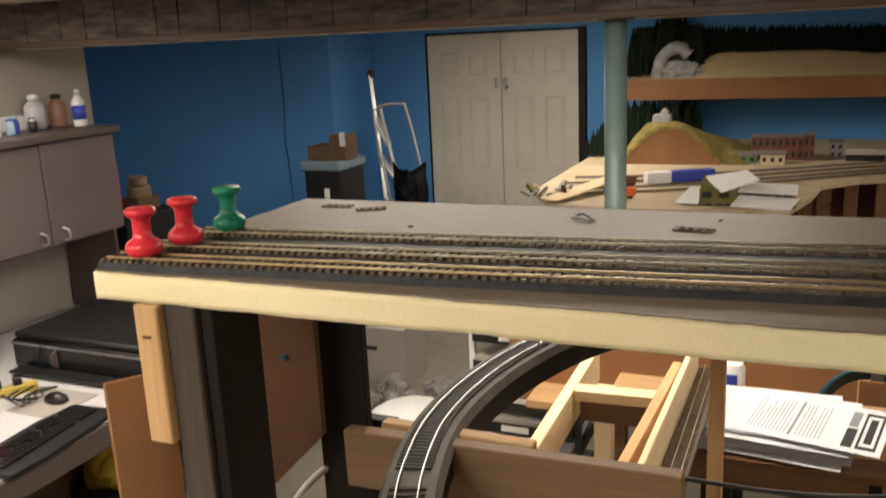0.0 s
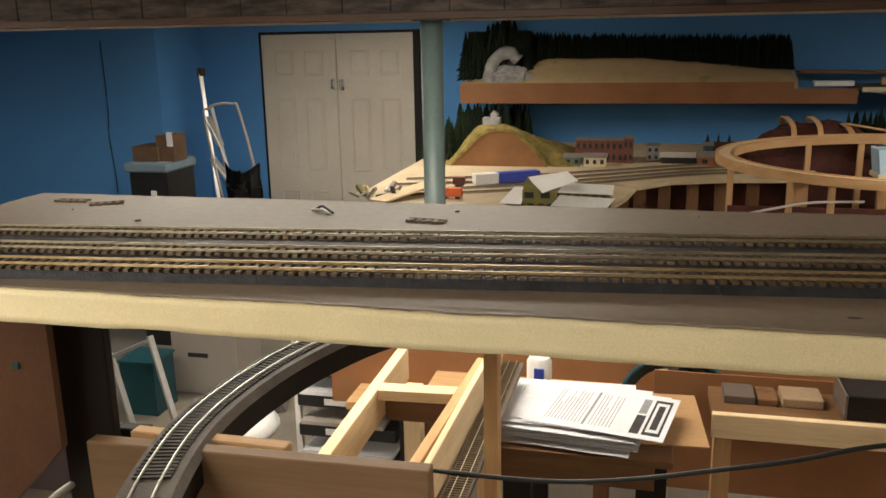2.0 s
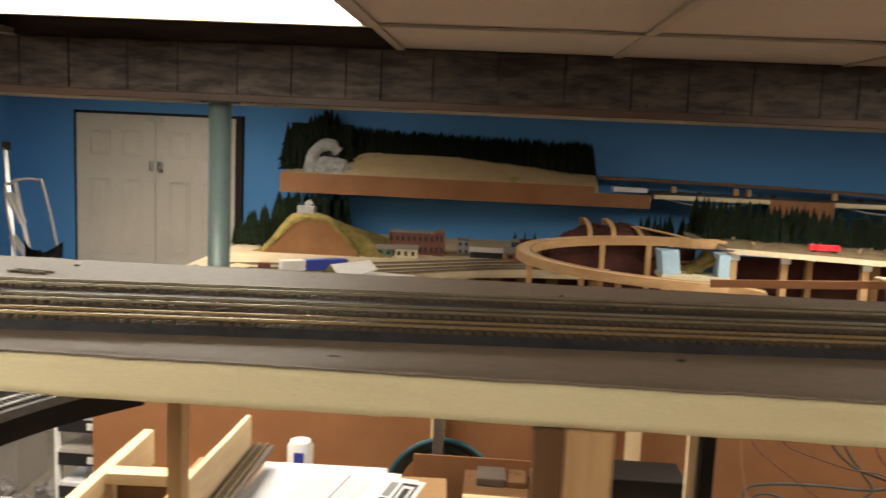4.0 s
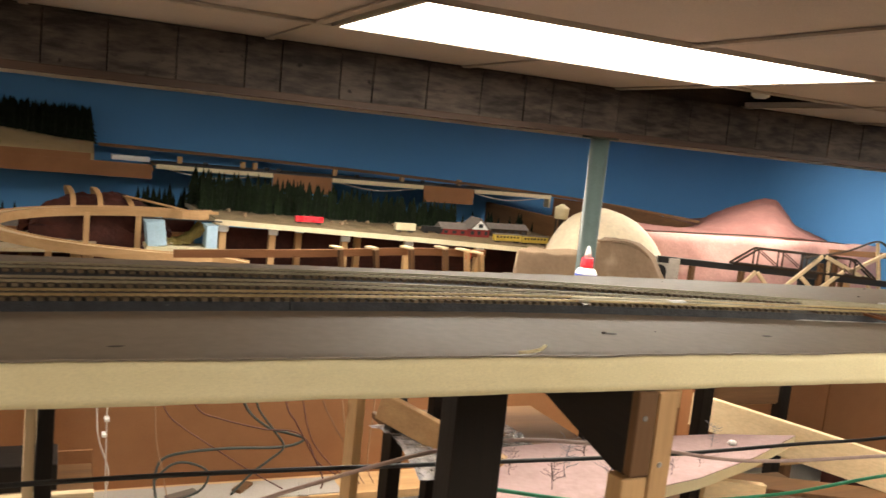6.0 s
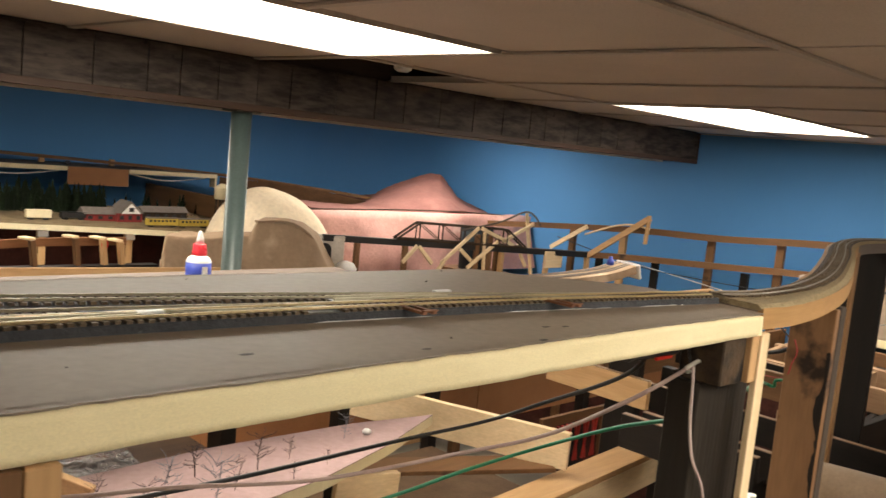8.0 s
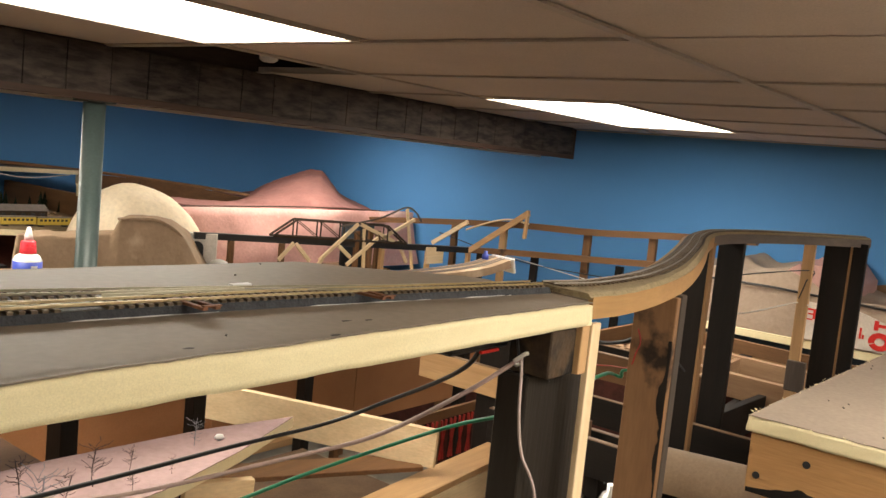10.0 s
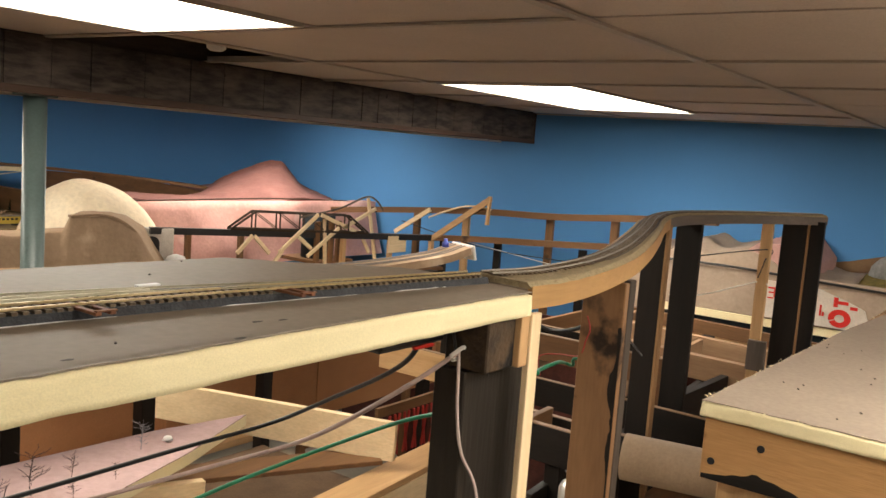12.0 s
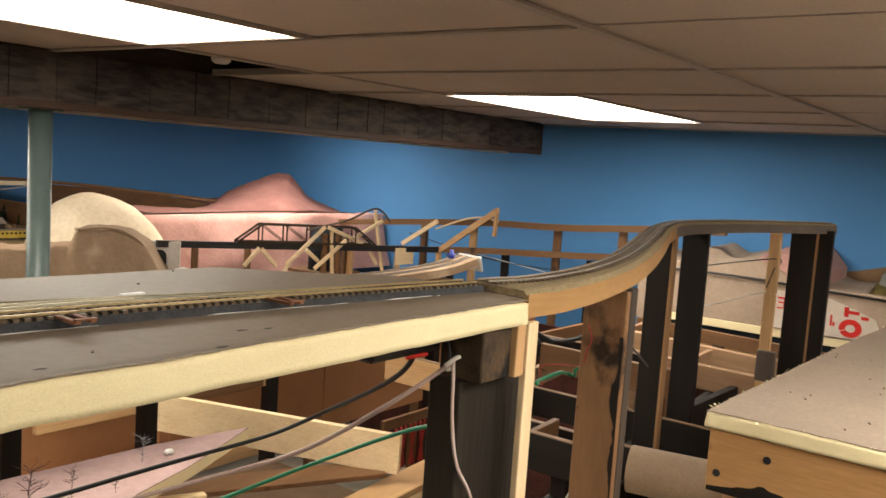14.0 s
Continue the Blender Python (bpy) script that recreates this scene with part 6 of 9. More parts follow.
part("leg", box((2.974, -0.90, 0), (3.012, -0.83, 1.462), 0.002), PINE["z"], tb2)
part("leg", box((4.60, -0.15, 0), (4.64, -0.08, 1.462), 0.002), PINE["z"], tb2)
part("leg", box((4.60, -0.90, 0), (4.64, -0.83, 1.462), 0.002), PINE["z"], tb2)
solid("power_pack", box((4.40, -0.24, 1.5805), (4.52, -0.093, 1.634), 0.010), BLACK, "black plastic power pack on the beige foam shelf", "power pack")
cr = bmesh.new()
for k in range(20):
    x, y = random.uniform(2.93, 3.6), random.uniform(-0.5, -0.06)
    s = random.uniform(0.001, 0.0025)
    bar(cr, (x, y, 1.5808), (x + s * 2, y + s, 1.5812), s, s * 0.6)
fc = bmesh.new()
for k in range(150):
    if k < 105:
        u = random.random() ** 1.4
        x, y = 2.947 + 1.5 * u, -0.024 - 0.045 * u + random.uniform(-0.004, 0.005)
    else:
        x, y = 2.945 + random.uniform(-0.004, 0.004), random.uniform(-0.75, -0.03)
    s = random.uniform(0.0012, 0.0038)
    c = [Vector((x, y, 1.579)) + Vector((random.uniform(-1, 1), random.uniform(-1, 1), random.uniform(-0.6, 1.2))) * s for _ in range(4)]
    v = [fc.verts.new(p) for p in c]
    for q in ((0, 1, 2), (0, 2, 3), (0, 3, 1), (1, 3, 2)):
        fc.faces.new([v[i] for i in q])
bmesh.ops.recalc_face_normals(fc, faces=fc.faces)
tagged(part("foam_crumbs", fc, FOAM, tb2, "torn crumbs of foam along the cut edges"), kind="stuff")
solid("debris", cr, PAINTEDGE, "scattered dark crumbs on the beige foam shelf", "debris", kind="stuff")


# ---------------------------------------------------------------- office corner on the left
hutch = thing("hutch", (-2.6, 1.9, 0.74), "taupe laminate office hutch with two closed doors", "hutch")
part("body", box((-2.78, 0.95, 1.155), (-2.42, 2.53, 1.605), 0.003), CABINET, hutch)
part("top", box((-2.80, 0.93, 1.606), (-2.375, 2.55, 1.636), 0.004), CABTOP, hutch, "dark taupe top board")
for y0, y1, hy in ((2.105, 2.525, 2.16), (1.68, 2.098, 2.04), (1.255, 1.673, 1.31)):
    d = part("door", box((-2.419, y0, 1.165), (-2.400, y1, 1.600), 0.004), CABINET, hutch)
    part("handle", tube([(-2.399, hy, 1.235), (-2.378, hy + 0.008, 1.225), (-2.374, hy + 0.012, 1.205), (-2.378, hy + 0.012, 1.185), (-2.399, hy + 0.004, 1.178)], 0.005), STEEL, d, "curved steel pull")
part("side_panel", box((-2.78, 2.51, 0.745), (-2.46, 2.53, 1.154), 0.003), CABTOP, hutch)
part("back_panel", box((-2.795, 0.95, 0.745), (-2.781, 2.50, 1.60), 0.001), GREYWALL, hutch, "grey fabric back panel")
desk = thing("desk", (-2.2, 1.4, 0), "office desk with a pale top and taupe edge", "desk")
part("top", box((-2.78, -0.2, 0.715), (-1.60, 2.52, 0.740), 0.003), DESKTOP, desk, "pale grey laminate top")
part("edge_band", box((-1.599, -0.2, 0.655), (-1.580, 2.52, 0.7405), 0.004), CABTOP, desk, "dark taupe front edge")
part("side", box((-2.75, 2.48, 0.0), (-1.64, 2.51, 0.714), 0.003), CABINET, desk)
part("side", box((-2.75, -0.18, 0.0), (-1.64, -0.15, 0.714), 0.003), CABINET, desk)
kb = thing("keyboard", (-1.72, 1.32, 0.7405), "black ergonomic computer keyboard", "keyboard")
K = pose(-1.705, 1.30, 0.741, 0, 0, 96)


def placed(bm, m):
    bmesh.ops.transform(bm, matrix=m, verts=bm.verts)
    return bm


part("case", placed(slab([(-0.24, -0.115), (-0.12, -0.13), (0.12, -0.13), (0.24, -0.115), (0.245, 0.06), (0.10, 0.09), (-0.10, 0.09), (-0.245, 0.06)], 0.0, 0.016), K), BLACK, kb)
for r in range(5):
    for c in range(20):
        if random.random() < 0.06:
            continue
        u, w = -0.212 + c * 0.0215, -0.060 + r * 0.0235
        part("key", placed(box((u, w, 0.0163), (u + 0.0180, w + 0.0195, 0.0235), 0.0), K), BLACKGLOSS, kb)
solid("mouse", placed(lathe(bmesh.new(), [(0.028, 0), (0.034, 0.006), (0.030, 0.022), (0.016, 0.033), (0.004, 0.036)], (0, 0, 0), 20), Matrix.Translation((-1.90, 1.56, 0.7435)) @ Matrix.Diagonal((1.5, 0.95, 1, 1))), BLACKGLOSS, "black computer mouse on a grey mat", "mouse")
solid("mouse_mat", box((-2.02, 1.44, 0.7405), (-1.80, 1.66, 0.7432), 0.001), GREYWALL, "grey mouse mat on the desk", "mouse mat")
sc = thing("monitor", (-2.35, 1.15, 0.7405), "flat computer monitor with a red and blue screen", "monitor")
part("screen_case", placed(box((-0.02, -0.27, 0.12), (0.02, 0.27, 0.45), 0.006), pose(-2.30, 1.32, 0.741, 0, 0, -25)), BLACK, sc)
part("screen", placed(box((0.0205, -0.25, 0.14), (0.0215, 0.25, 0.43)), pose(-2.30, 1.32, 0.741, 0, 0, -25)), REDINK, sc, "screen showing mostly red")
part("sky_strip", placed(box((0.0216, 0.05, 0.30), (0.0222, 0.25, 0.43)), pose(-2.30, 1.32, 0.741, 0, 0, -25)), PALEBLUE, sc, "pale blue band on the screen")
part("stand", lathe(bmesh.new(), [(0.10, 0), (0.10, 0.012), (0.025, 0.02), (0.025, 0.13)], (-2.32, 1.31, 0.7405)), BLACK, sc)
spk = thing("desk_speaker", (-2.14, 1.80, 0.7405), "rounded black desk speaker", "speaker")
part("shell", placed(lathe(bmesh.new(), [(0.03, 0), (0.055, 0.01), (0.066, 0.05), (0.058, 0.09), (0.03, 0.115), (0.004, 0.12)], (0, 0, 0), 20), Matrix.Translation((-2.18, 1.82, 0.7405))), BLACK, spk)
part("grille", placed(lathe(bmesh.new(), [(0.04, 0), (0.036, 0.004)], (0, 0, 0), 20), pose(-2.118, 1.79, 0.80, 0, 90, -20)), CABTOP, spk)
dock = thing("printer", (-1.95, 2.1, 0.7405), "flat black printer with a silver edge line", "printer")
part("body", box((-2.36, 1.78, 0.7405), (-1.68, 2.30, 0.86), 0.01), BLACKGLOSS, dock)
part("lid", box((-2.36, 1.80, 0.8605), (-1.70, 2.30, 0.885), 0.006), BLACK, dock)
part("edge_line", box((-2.36, 1.775, 0.845), (-1.68, 1.7795, 0.851), 0), STEEL, dock)
part("tray", box((-2.30, 1.70, 0.75), (-1.72, 1.774, 0.762), 0.003), BLACK, dock)
ps = thing("power_strip", (-2.1, 1.40, 0.7405), "yellow-beige power strip with plugged leads", "power strip")
part("case", placed(box((-0.02, -0.16, 0), (0.02, 0.16, 0.035), 0.005), pose(-2.16, 1.50, 0.7405, 0, 0, -30)), YELLOW, ps)
for k in range(4):
    part("plug", placed(box((-0.015, -0.13 + k * 0.07, 0.035), (0.015, -0.10 + k * 0.07, 0.065), 0.004), pose(-2.16, 1.50, 0.7405, 0, 0, -30)), BLACK, ps)
for k in range(4):
    wire([(-2.10 + 0.02 * k, 1.44 + 0.05 * k, 0.775), (-2.04 + 0.02 * k, 1.45, 0.79), (-1.98, 1.48 + 0.03 * k, 0.75), (-2.05, 1.56 + 0.02 * k, 0.748), (-2.0, 1.66, 0.75)], 0.0035, BLACK, "black computer lead curling on the desk")
mg = thing("magazine", (-1.75, 0.98, 0.7405), "glossy magazine lying on the desk edge", "magazine")
part("pages", placed(box((-0.14, -0.11, 0), (0.14, 0.11, 0.016), 0.002), pose(-1.76, 0.985, 0.7405, 0, 0, 20)), PAPER, mg)
part("cover", placed(box((-0.14, -0.11, 0.0162), (0.14, 0.11, 0.0175)), pose(-1.76, 0.985, 0.7405, 0, 0, 20)), ROOFGREY, mg, "grey picture cover")
pc = thing("computer_tower", (-2.53, 2.75, 0), "tall black computer tower beside the desk", "computer")
part("case", box((-2.70, 2.60, 0.60), (-2.46, 3.02, 1.165), 0.008), BLACK, pc)
part("stand", box((-2.72, 2.56, 0.0), (-2.40, 3.06, 0.599), 0.004), CABINET, pc)
sb = thing("spool_box", (-2.55, 2.9, 1.17), "small brown cardboard box with tan tape rolls on top", "box")
part("carton", box((-2.68, 2.80, 1.1655), (-2.56, 2.96, 1.23), 0.003), DULLCARD, sb)
part("roll", lathe(bmesh.new(), [(0.06, 0), (0.062, 0.02), (0.062, 0.04), (0.06, 0.055)], (-2.62, 2.88, 1.2305), 20), KRAFT, sb)
part("roll", lathe(bmesh.new(), [(0.045, 0), (0.047, 0.02), (0.047, 0.04), (0.045, 0.05)], (-2.62, 2.88, 1.286), 20), KRAFT, sb)
solid("red_folder", box((-2.46, 2.54, 1.20), (-2.452, 2.58, 1.44), 0.001), REDINK, "narrow red folder beside the hutch", "folder")


def bottle(x, y, r, h, m, cap, label, square=False, neck=0.4):
    t = thing("bottle", (x, y, 1.6365), label, "bottle", "bottles on the hutch")
    n = 4 if square else 18
    k = r * (1.3 if square else 1)
    part("body", lathe(bmesh.new(), [(k * 0.92, 0), (k, h * 0.04), (k, h * 0.68), (k * neck, h * 0.84), (k * neck, h * 0.86)], (x, y, 1.6365), n), m, t)
    part("cap", lathe(bmesh.new(), [(k * neck * 1.1, 0), (k * neck * 1.1, h * 0.10), (k * neck * 0.5, h * 0.14)], (x, y, 1.6365 + h * 0.861), 14), cap, t)
    return t


GREYBOTTLE = mat("translucent_grey_plastic", (0.42, 0.40, 0.42), (0.36, 0.34, 0.36), 0.35, scale=12)
BROWNBOTTLE = mat("brown_translucent_plastic", (0.26, 0.14, 0.09), (0.20, 0.11, 0.07), 0.35, scale=12)
bottle(-2.68, 2.36, 0.045, 0.155, GREYBOTTLE, WHITE, "translucent grey plastic bottle on the hutch", True)
bottle(-2.66, 2.47, 0.042, 0.150, BROWNBOTTLE, BLACK, "brown translucent plastic bottle on the hutch", True)
b = bottle(-2.56, 2.50, 0.030, 0.165, WHITE, WHITE, "white squeeze bottle with a blue label on the hutch")
part("label", lathe(bmesh.new(), [(0.0304, 0.03), (0.0304, 0.095)], (-2.56, 2.50, 1.6365), 18), BLUEPLASTIC, b)
b = bottle(-2.56, 2.03, 0.030, 0.15, WHITE, WHITE, "white glue bottle on the hutch")
for i, (y, m, c, h) in enumerate(((2.10, ORANGE, WHITE, 0.075), (2.155, BLUEPLASTIC, PALEBLUE, 0.08), (2.20, SAGE, WHITE, 0.06), (2.25, BLACK, WHITE, 0.055), (2.29, TEAL, BLACK, 0.06), (2.13, PALEBLUE, BLUEPLASTIC, 0.07))):
    bottle(-2.60 + 0.05 * (i % 2) - 0.03, y, 0.018, h, m, c, "small hobby paint bottle on the hutch", neck=0.7)
solid("paper_tray", box((-2.78, 1.9, 1.6365), (-2.72, 2.35, 1.70), 0.002), WHITE, "white tray behind the paint bottles", "tray")
# clutter under the desk
def crumpled(x, y, z, r, seed, flat=0.6):
    bm = bmesh.new()
    bmesh.ops.create_icosphere(bm, subdivisions=5, radius=r)
    s = Vector((seed * 3.1, seed, 0))
    for v in bm.verts:
        d = v.co / r
        k = 1 + 0.35 * noise.noise(d * 1.6 + s) - 0.22 * abs(noise.noise(d * 4.5 + s)) - 0.10 * abs(noise.noise(d * 11 + s))
        v.co *= k
        v.co.z = max(v.co.z, -r * flat)
    for f in bm.faces:
        f.smooth = True
    bmesh.ops.translate(bm, verts=bm.verts, vec=(x, y, z + r * flat))
    return bm


BAGYELLOW = mat("yellow_plastic_bag", (0.50, 0.34, 0.03), (0.30, 0.19, 0.02), 0.35, scale=10, fine=40, bump=0.4, spot=(0.12, 0.03, 0.14), spot_scale=5, spot_at=0.62)
BAGGREY = mat("pale_plastic_bag", (0.34, 0.31, 0.29), (0.20, 0.18, 0.165), 0.35, scale=12, fine=40, bump=0.4)
solid("bag_stool", box((-2.2, 1.80, 0), (-1.9, 2.1, 0.22), 0.01), BLACK, "low black box under the desk", "box")
solid("floor_bag", crumpled(-2.02, 1.95, 0.2205, 0.16, 1), BAGYELLOW, "crumpled yellow and purple plastic bag", "plastic bag")
for k, (x, y, r) in enumerate(((-2.08, 1.60, 0.13), (-1.86, 1.70, 0.10), (-1.74, 1.92, 0.11), (-1.98, 1.36, 0.12))):
    solid("floor_bag", crumpled(x, y, 0.0, r, k + 3), BAGGREY if k != 3 else DULLCARD, "crumpled grey plastic bag on the floor" if k != 3 else "crumpled brown paper sack on the floor", "plastic bag")
for k, (x, y, w, d, h, rot) in enumerate(((-1.72, 1.30, 0.30, 0.22, 0.18, 20), (-2.3, 1.30, 0.35, 0.3, 0.30, 5), (-1.70, 1.60, 0.16, 0.12, 0.08, 50), (-2.35, 1.75, 0.3, 0.3, 0.42, 0))):
    solid("floor_carton", placed_box(x, y, 0.0, w, d, h, rot), (DULLCARD, CABTOP, ROOFGREY, DULLCARD)[k], "scuffed dark carton on the floor under the desk", "carton", "cartons")
for k in range(4):
    wire([(-1.9 + 0.05 * k, 1.2 + 0.05 * k, 0.012), (-1.8, 1.32 + 0.04 * k, 0.02), (-1.72 + 0.02 * k, 1.45, 0.19), (-1.62, 1.52 + 0.03 * k, 0.012)], 0.006, (CABLE_RED, BLACK, CABLE_RED, CABLE_GREEN)[k], "loose cord tangled on the floor")

# ---------------------------------------------------------------- far left: bin, ladder, floor clutter
binn = thing("storage_bin", (-2.5, 4.5, 0), "tall black storage bin with a blue-grey lid", "bin")
bx0, by0 = -2.36, 4.45
part("tub", slab([(bx0 - 0.14, by0 - 0.17), (bx0 + 0.12, by0 - 0.17), (bx0 + 0.12, by0 + 0.16), (bx0 - 0.14, by0 + 0.16)], 0.0, 1.145), BLACK, binn)
part("lid", box((bx0 - 0.165, by0 - 0.19, 1.146), (bx0 + 0.135, by0 + 0.18, 1.205), 0.01), LIDGREY, binn, "blue-grey plastic lid")
part("tag", box((bx0 + 0.0, by0 - 0.176, 0.92), (bx0 + 0.04, by0 - 0.1705, 1.03), 0.002), WHITE, binn, "white paper tag")
bb = thing("carton", (bx0, by0, 1.2), "opened brown cardboard carton on the bin", "carton")
part("box", box((bx0 - 0.14, by0 - 0.12, 1.2055), (bx0 + 0.04, by0 + 0.10, 1.30), 0.003), DULLCARD, bb)
part("flap", box((bx0 + 0.02, by0 - 0.10, 1.2055), (bx0 + 0.14, by0 + 0.06, 1.37), 0.002), DULLCARD, bb)
part("label", box((bx0 + 0.10, by0 - 0.104, 1.30), (bx0 + 0.14, by0 - 0.1005, 1.39)), PAPER, bb, "white shipping label")
lad = thing("step_ladder", (-2.1, 4.9, 0), "folding aluminium ladder leaning against the wall", "ladder")
for dx in (0.0, 0.30):
    part("rail", stick((-2.36 + dx * 0.2, 5.02, 1.745 if dx == 0 else 1.50), (-2.02 + dx * 0.8, 4.62, 0.0), 0.026, 0.018, 0.002), ALU, lad)
for k in range(5):
    f = 0.18 + 0.16 * k
    a = Vector((-2.36, 5.02, 1.745)).lerp(Vector((-2.02, 4.62, 0.0)), f)
    b = Vector((-2.30, 5.02, 1.50)).lerp(Vector((-1.78, 4.62, 0.0)), f)
    part("tread", stick(a, b, 0.07, 0.02, 0.002), ALU, lad)
part("top_step", box((-2.375, 5.0, 1.70), (-2.335, 5.05, 1.755), 0.004), DARKGREY["z"], lad, "black plastic cap")
BLACKFILM = mat("shiny_black_film", (0.014, 0.013, 0.014), (0.008, 0.008, 0.009), 0.25, scale=18, fine=60, bump=0.7, bump_dist=0.012)
cart = thing("hand_truck", (-2.0, 4.7, 0), "folding hand truck with a bent pale tube handle", "hand truck")
part("frame", tube([(-2.03, 4.72, 0.1), (-2.07, 4.74, 0.6), (-2.21, 4.76, 1.40), (-2.18, 4.77, 1.50), (-2.11, 4.77, 1.53), (-2.01, 4.77, 1.53), (-1.96, 4.76, 1.48), (-1.85, 4.74, 1.0), (-1.74, 4.72, 0.1)], 0.009, 8, 6), GREYWALL, cart)
bag = bmesh.new()
grid = [[None] * 15 for _ in range(19)]
for r in range(19):
    f = r / 18
    for q in range(15):
        u = q / 14
        top = 1.10 + 0.06 * abs(2 * u - 1) ** 2 + 0.03 * noise.noise((u * 9, 3, 0))
        grid[r][q] = bag.verts.new((-2.055 + 0.255 * u + 0.012 * noise.noise((f * 6, u * 5, 1)), 4.685 - 0.045 * math.sin(math.pi * u) * (0.5 + 0.5 * f) + 0.022 * noise.noise((u * 7, f * 9, 8)), 0.32 + (top - 0.32) * f))
for r in range(18):
    for q in range(14):
        bag.faces.new((grid[r][q], grid[r][q + 1], grid[r + 1][q + 1], grid[r + 1][q])).smooth = True
bmesh.ops.solidify(bag, geom=bag.faces[:], thickness=-0.02)
part("bag", bag, BLACKFILM, cart, "crumpled shiny black bag")
part("base", box((-2.2, 4.5, 0.0), (-1.8, 4.78, 0.03), 0.003), STEEL, cart)
solid("wire", tube([(-2.98, Y_JOG - 0.006, 1.95), (-2.975, Y_JOG - 0.006, 1.5), (-2.99, Y_JOG - 0.006, 1.3), (-2.97, Y_JOG - 0.006, 1.0), (-2.97, Y_JOG - 0.006, 0.7)], 0.003, 6, 4), BLACK, "thin black cord hanging on the blue wall", "wire", "loose wires")
GREYBAG = mat("grey_plastic_film", (0.30, 0.27, 0.26), (0.16, 0.14, 0.13), 0.35, scale=14, fine=50, bump=0.8, bump_dist=0.02)
ct0 = thing("carton", (-1.70, 3.75, 0), "large pale cardboard carton on the floor", "carton")
part("box", box((-1.90, 3.60, 0.0), (-1.50, 3.90, 0.36), 0.004), GREYWALL, ct0)
part("print", box((-1.80, 3.596, 0.22), (-1.68, 3.5995, 0.245)), INK, ct0, "dark print")
for k, (x, y, r) in enumerate(((-1.48, 3.40, 0.10), (-1.33, 3.32, 0.08), (-1.58, 3.28, 0.07), (-1.25, 3.50, 0.09))):
    solid("floor_bag", crumpled(x, y, 0.0, r, k + 21), GREYBAG, "crumpled pale plastic bag on the floor", "plastic bag")
tote = thing("teal_tote", (-1.8, 3.2, 0), "teal plastic tote on the floor", "tote")
part("tub", slab([(-2.02, 3.28), (-1.82, 3.28), (-1.82, 3.48), (-2.02, 3.48)], 0.0, 0.29), TEAL, tote)
part("rim", box((-2.03, 3.27, 0.2905), (-1.81, 3.49, 0.305), 0.004), TEAL, tote)
sl = thing("small_ladder", (-1.6, 3.3, 0), "small grey step stool leaning by the tote", "step stool")
for dx in (0.0, 0.42):
    part("rail", stick((-1.937 + dx * 0.56, 3.10, 0.42 + dx * 0.25), (-1.78 + dx * 0.60, 3.02, 0.0), 0.03, 0.02, 0.002), ALU, sl)
part("tread", stick((-1.93, 3.10, 0.40), (-1.71, 3.10, 0.50), 0.05, 0.015, 0.002), ALU, sl)
rk = thing("drawer_rack", (-0.45, 2.2, 0), "black rack of shallow paper trays", "tray rack")
for x in (-0.510, -0.130):
    for y in (2.12, 2.40):
        part("post", box((x, y, 0), (x + 0.02, y + 0.02, 0.98), 0.001), BLACK if x > -0.4 or y > 2.2 else WHITE, rk)
for k in range(8):
    z = 0.14 + k * 0.112
    part("tray", box((-0.490, 2.10, z), (-0.135, 2.42, z + 0.045), 0.003), BLACK, rk)
    part("paper", box((-0.480, 2.095, z + 0.0455), (-0.150 - 0.03 * (k % 3), 2.41, z + 0.060), 0.001), PAPER if k % 2 else GREYWALL, rk)
    part("label", box((-0.390, 2.096, z + 0.012), (-0.290, 2.0995, z + 0.034)), WHITE, rk)
stool = thing("white_stool", (-0.70, 2.02, 0), "round white stool seat", "stool")
part("seat", lathe(bmesh.new(), [(0.14, 0), (0.16, 0.01), (0.16, 0.03), (0.13, 0.05), (0.02, 0.055)], (-0.70, 2.02, 0.62), 28), WHITE, stool)
part("pillar", lathe(bmesh.new(), [(0.2, 0), (0.2, 0.02), (0.03, 0.05), (0.03, 0.62)], (-0.70, 2.02, 0.0), 16), STEEL, stool)


# ---------------------------------------------------------------- the far layout along the back wall
def conifer_meshes(material_crown, n=4, seed=5):
    """A few ragged conifers, one metre tall, to be copied."""
    rnd = random.Random(seed)
    made = []
    for k in range(n):
        t = thing("conifer", (0, 0, 0), "dark green model conifer", "model tree", "model conifers")
        part("trunk", lathe(bmesh.new(), [(0.03, 0), (0.02, 0.5), (0.004, 0.98)], (0, 0, 0), 6), BARK, t)
        bm = bmesh.new()
        tiers = 11
        for i in range(tiers):
            f = i / tiers
            r = (0.20 + rnd.uniform(-0.02, 0.03)) * (1 - f) ** 0.85 + 0.02
            z = 0.10 + 0.86 * f
            m = 11
            tip = bm.verts.new((rnd.uniform(-0.01, 0.01), rnd.uniform(-0.01, 0.01), z + 0.17))
            ring = []
            for j in range(m * 2):
                a = math.pi * j / m + rnd.uniform(-0.08, 0.08)
                q = r * (rnd.uniform(0.85, 1.25) if j % 2 == 0 else rnd.uniform(0.35, 0.6))
                ring.append(bm.verts.new((q * math.cos(a), q * math.sin(a), z - (0.05 if j % 2 == 0 else -0.01) + rnd.uniform(-0.015, 0.015))))
            for j in range(m * 2):
                bm.faces.new((ring[j], ring[(j + 1) % (m * 2)], tip))
        part("crown", bm, material_crown, t)
        made.append(t)
    return made


DARKTREES = conifer_meshes(NEEDLES, 4, 5)
GREENTREES = conifer_meshes(NEEDLES2, 4, 9)


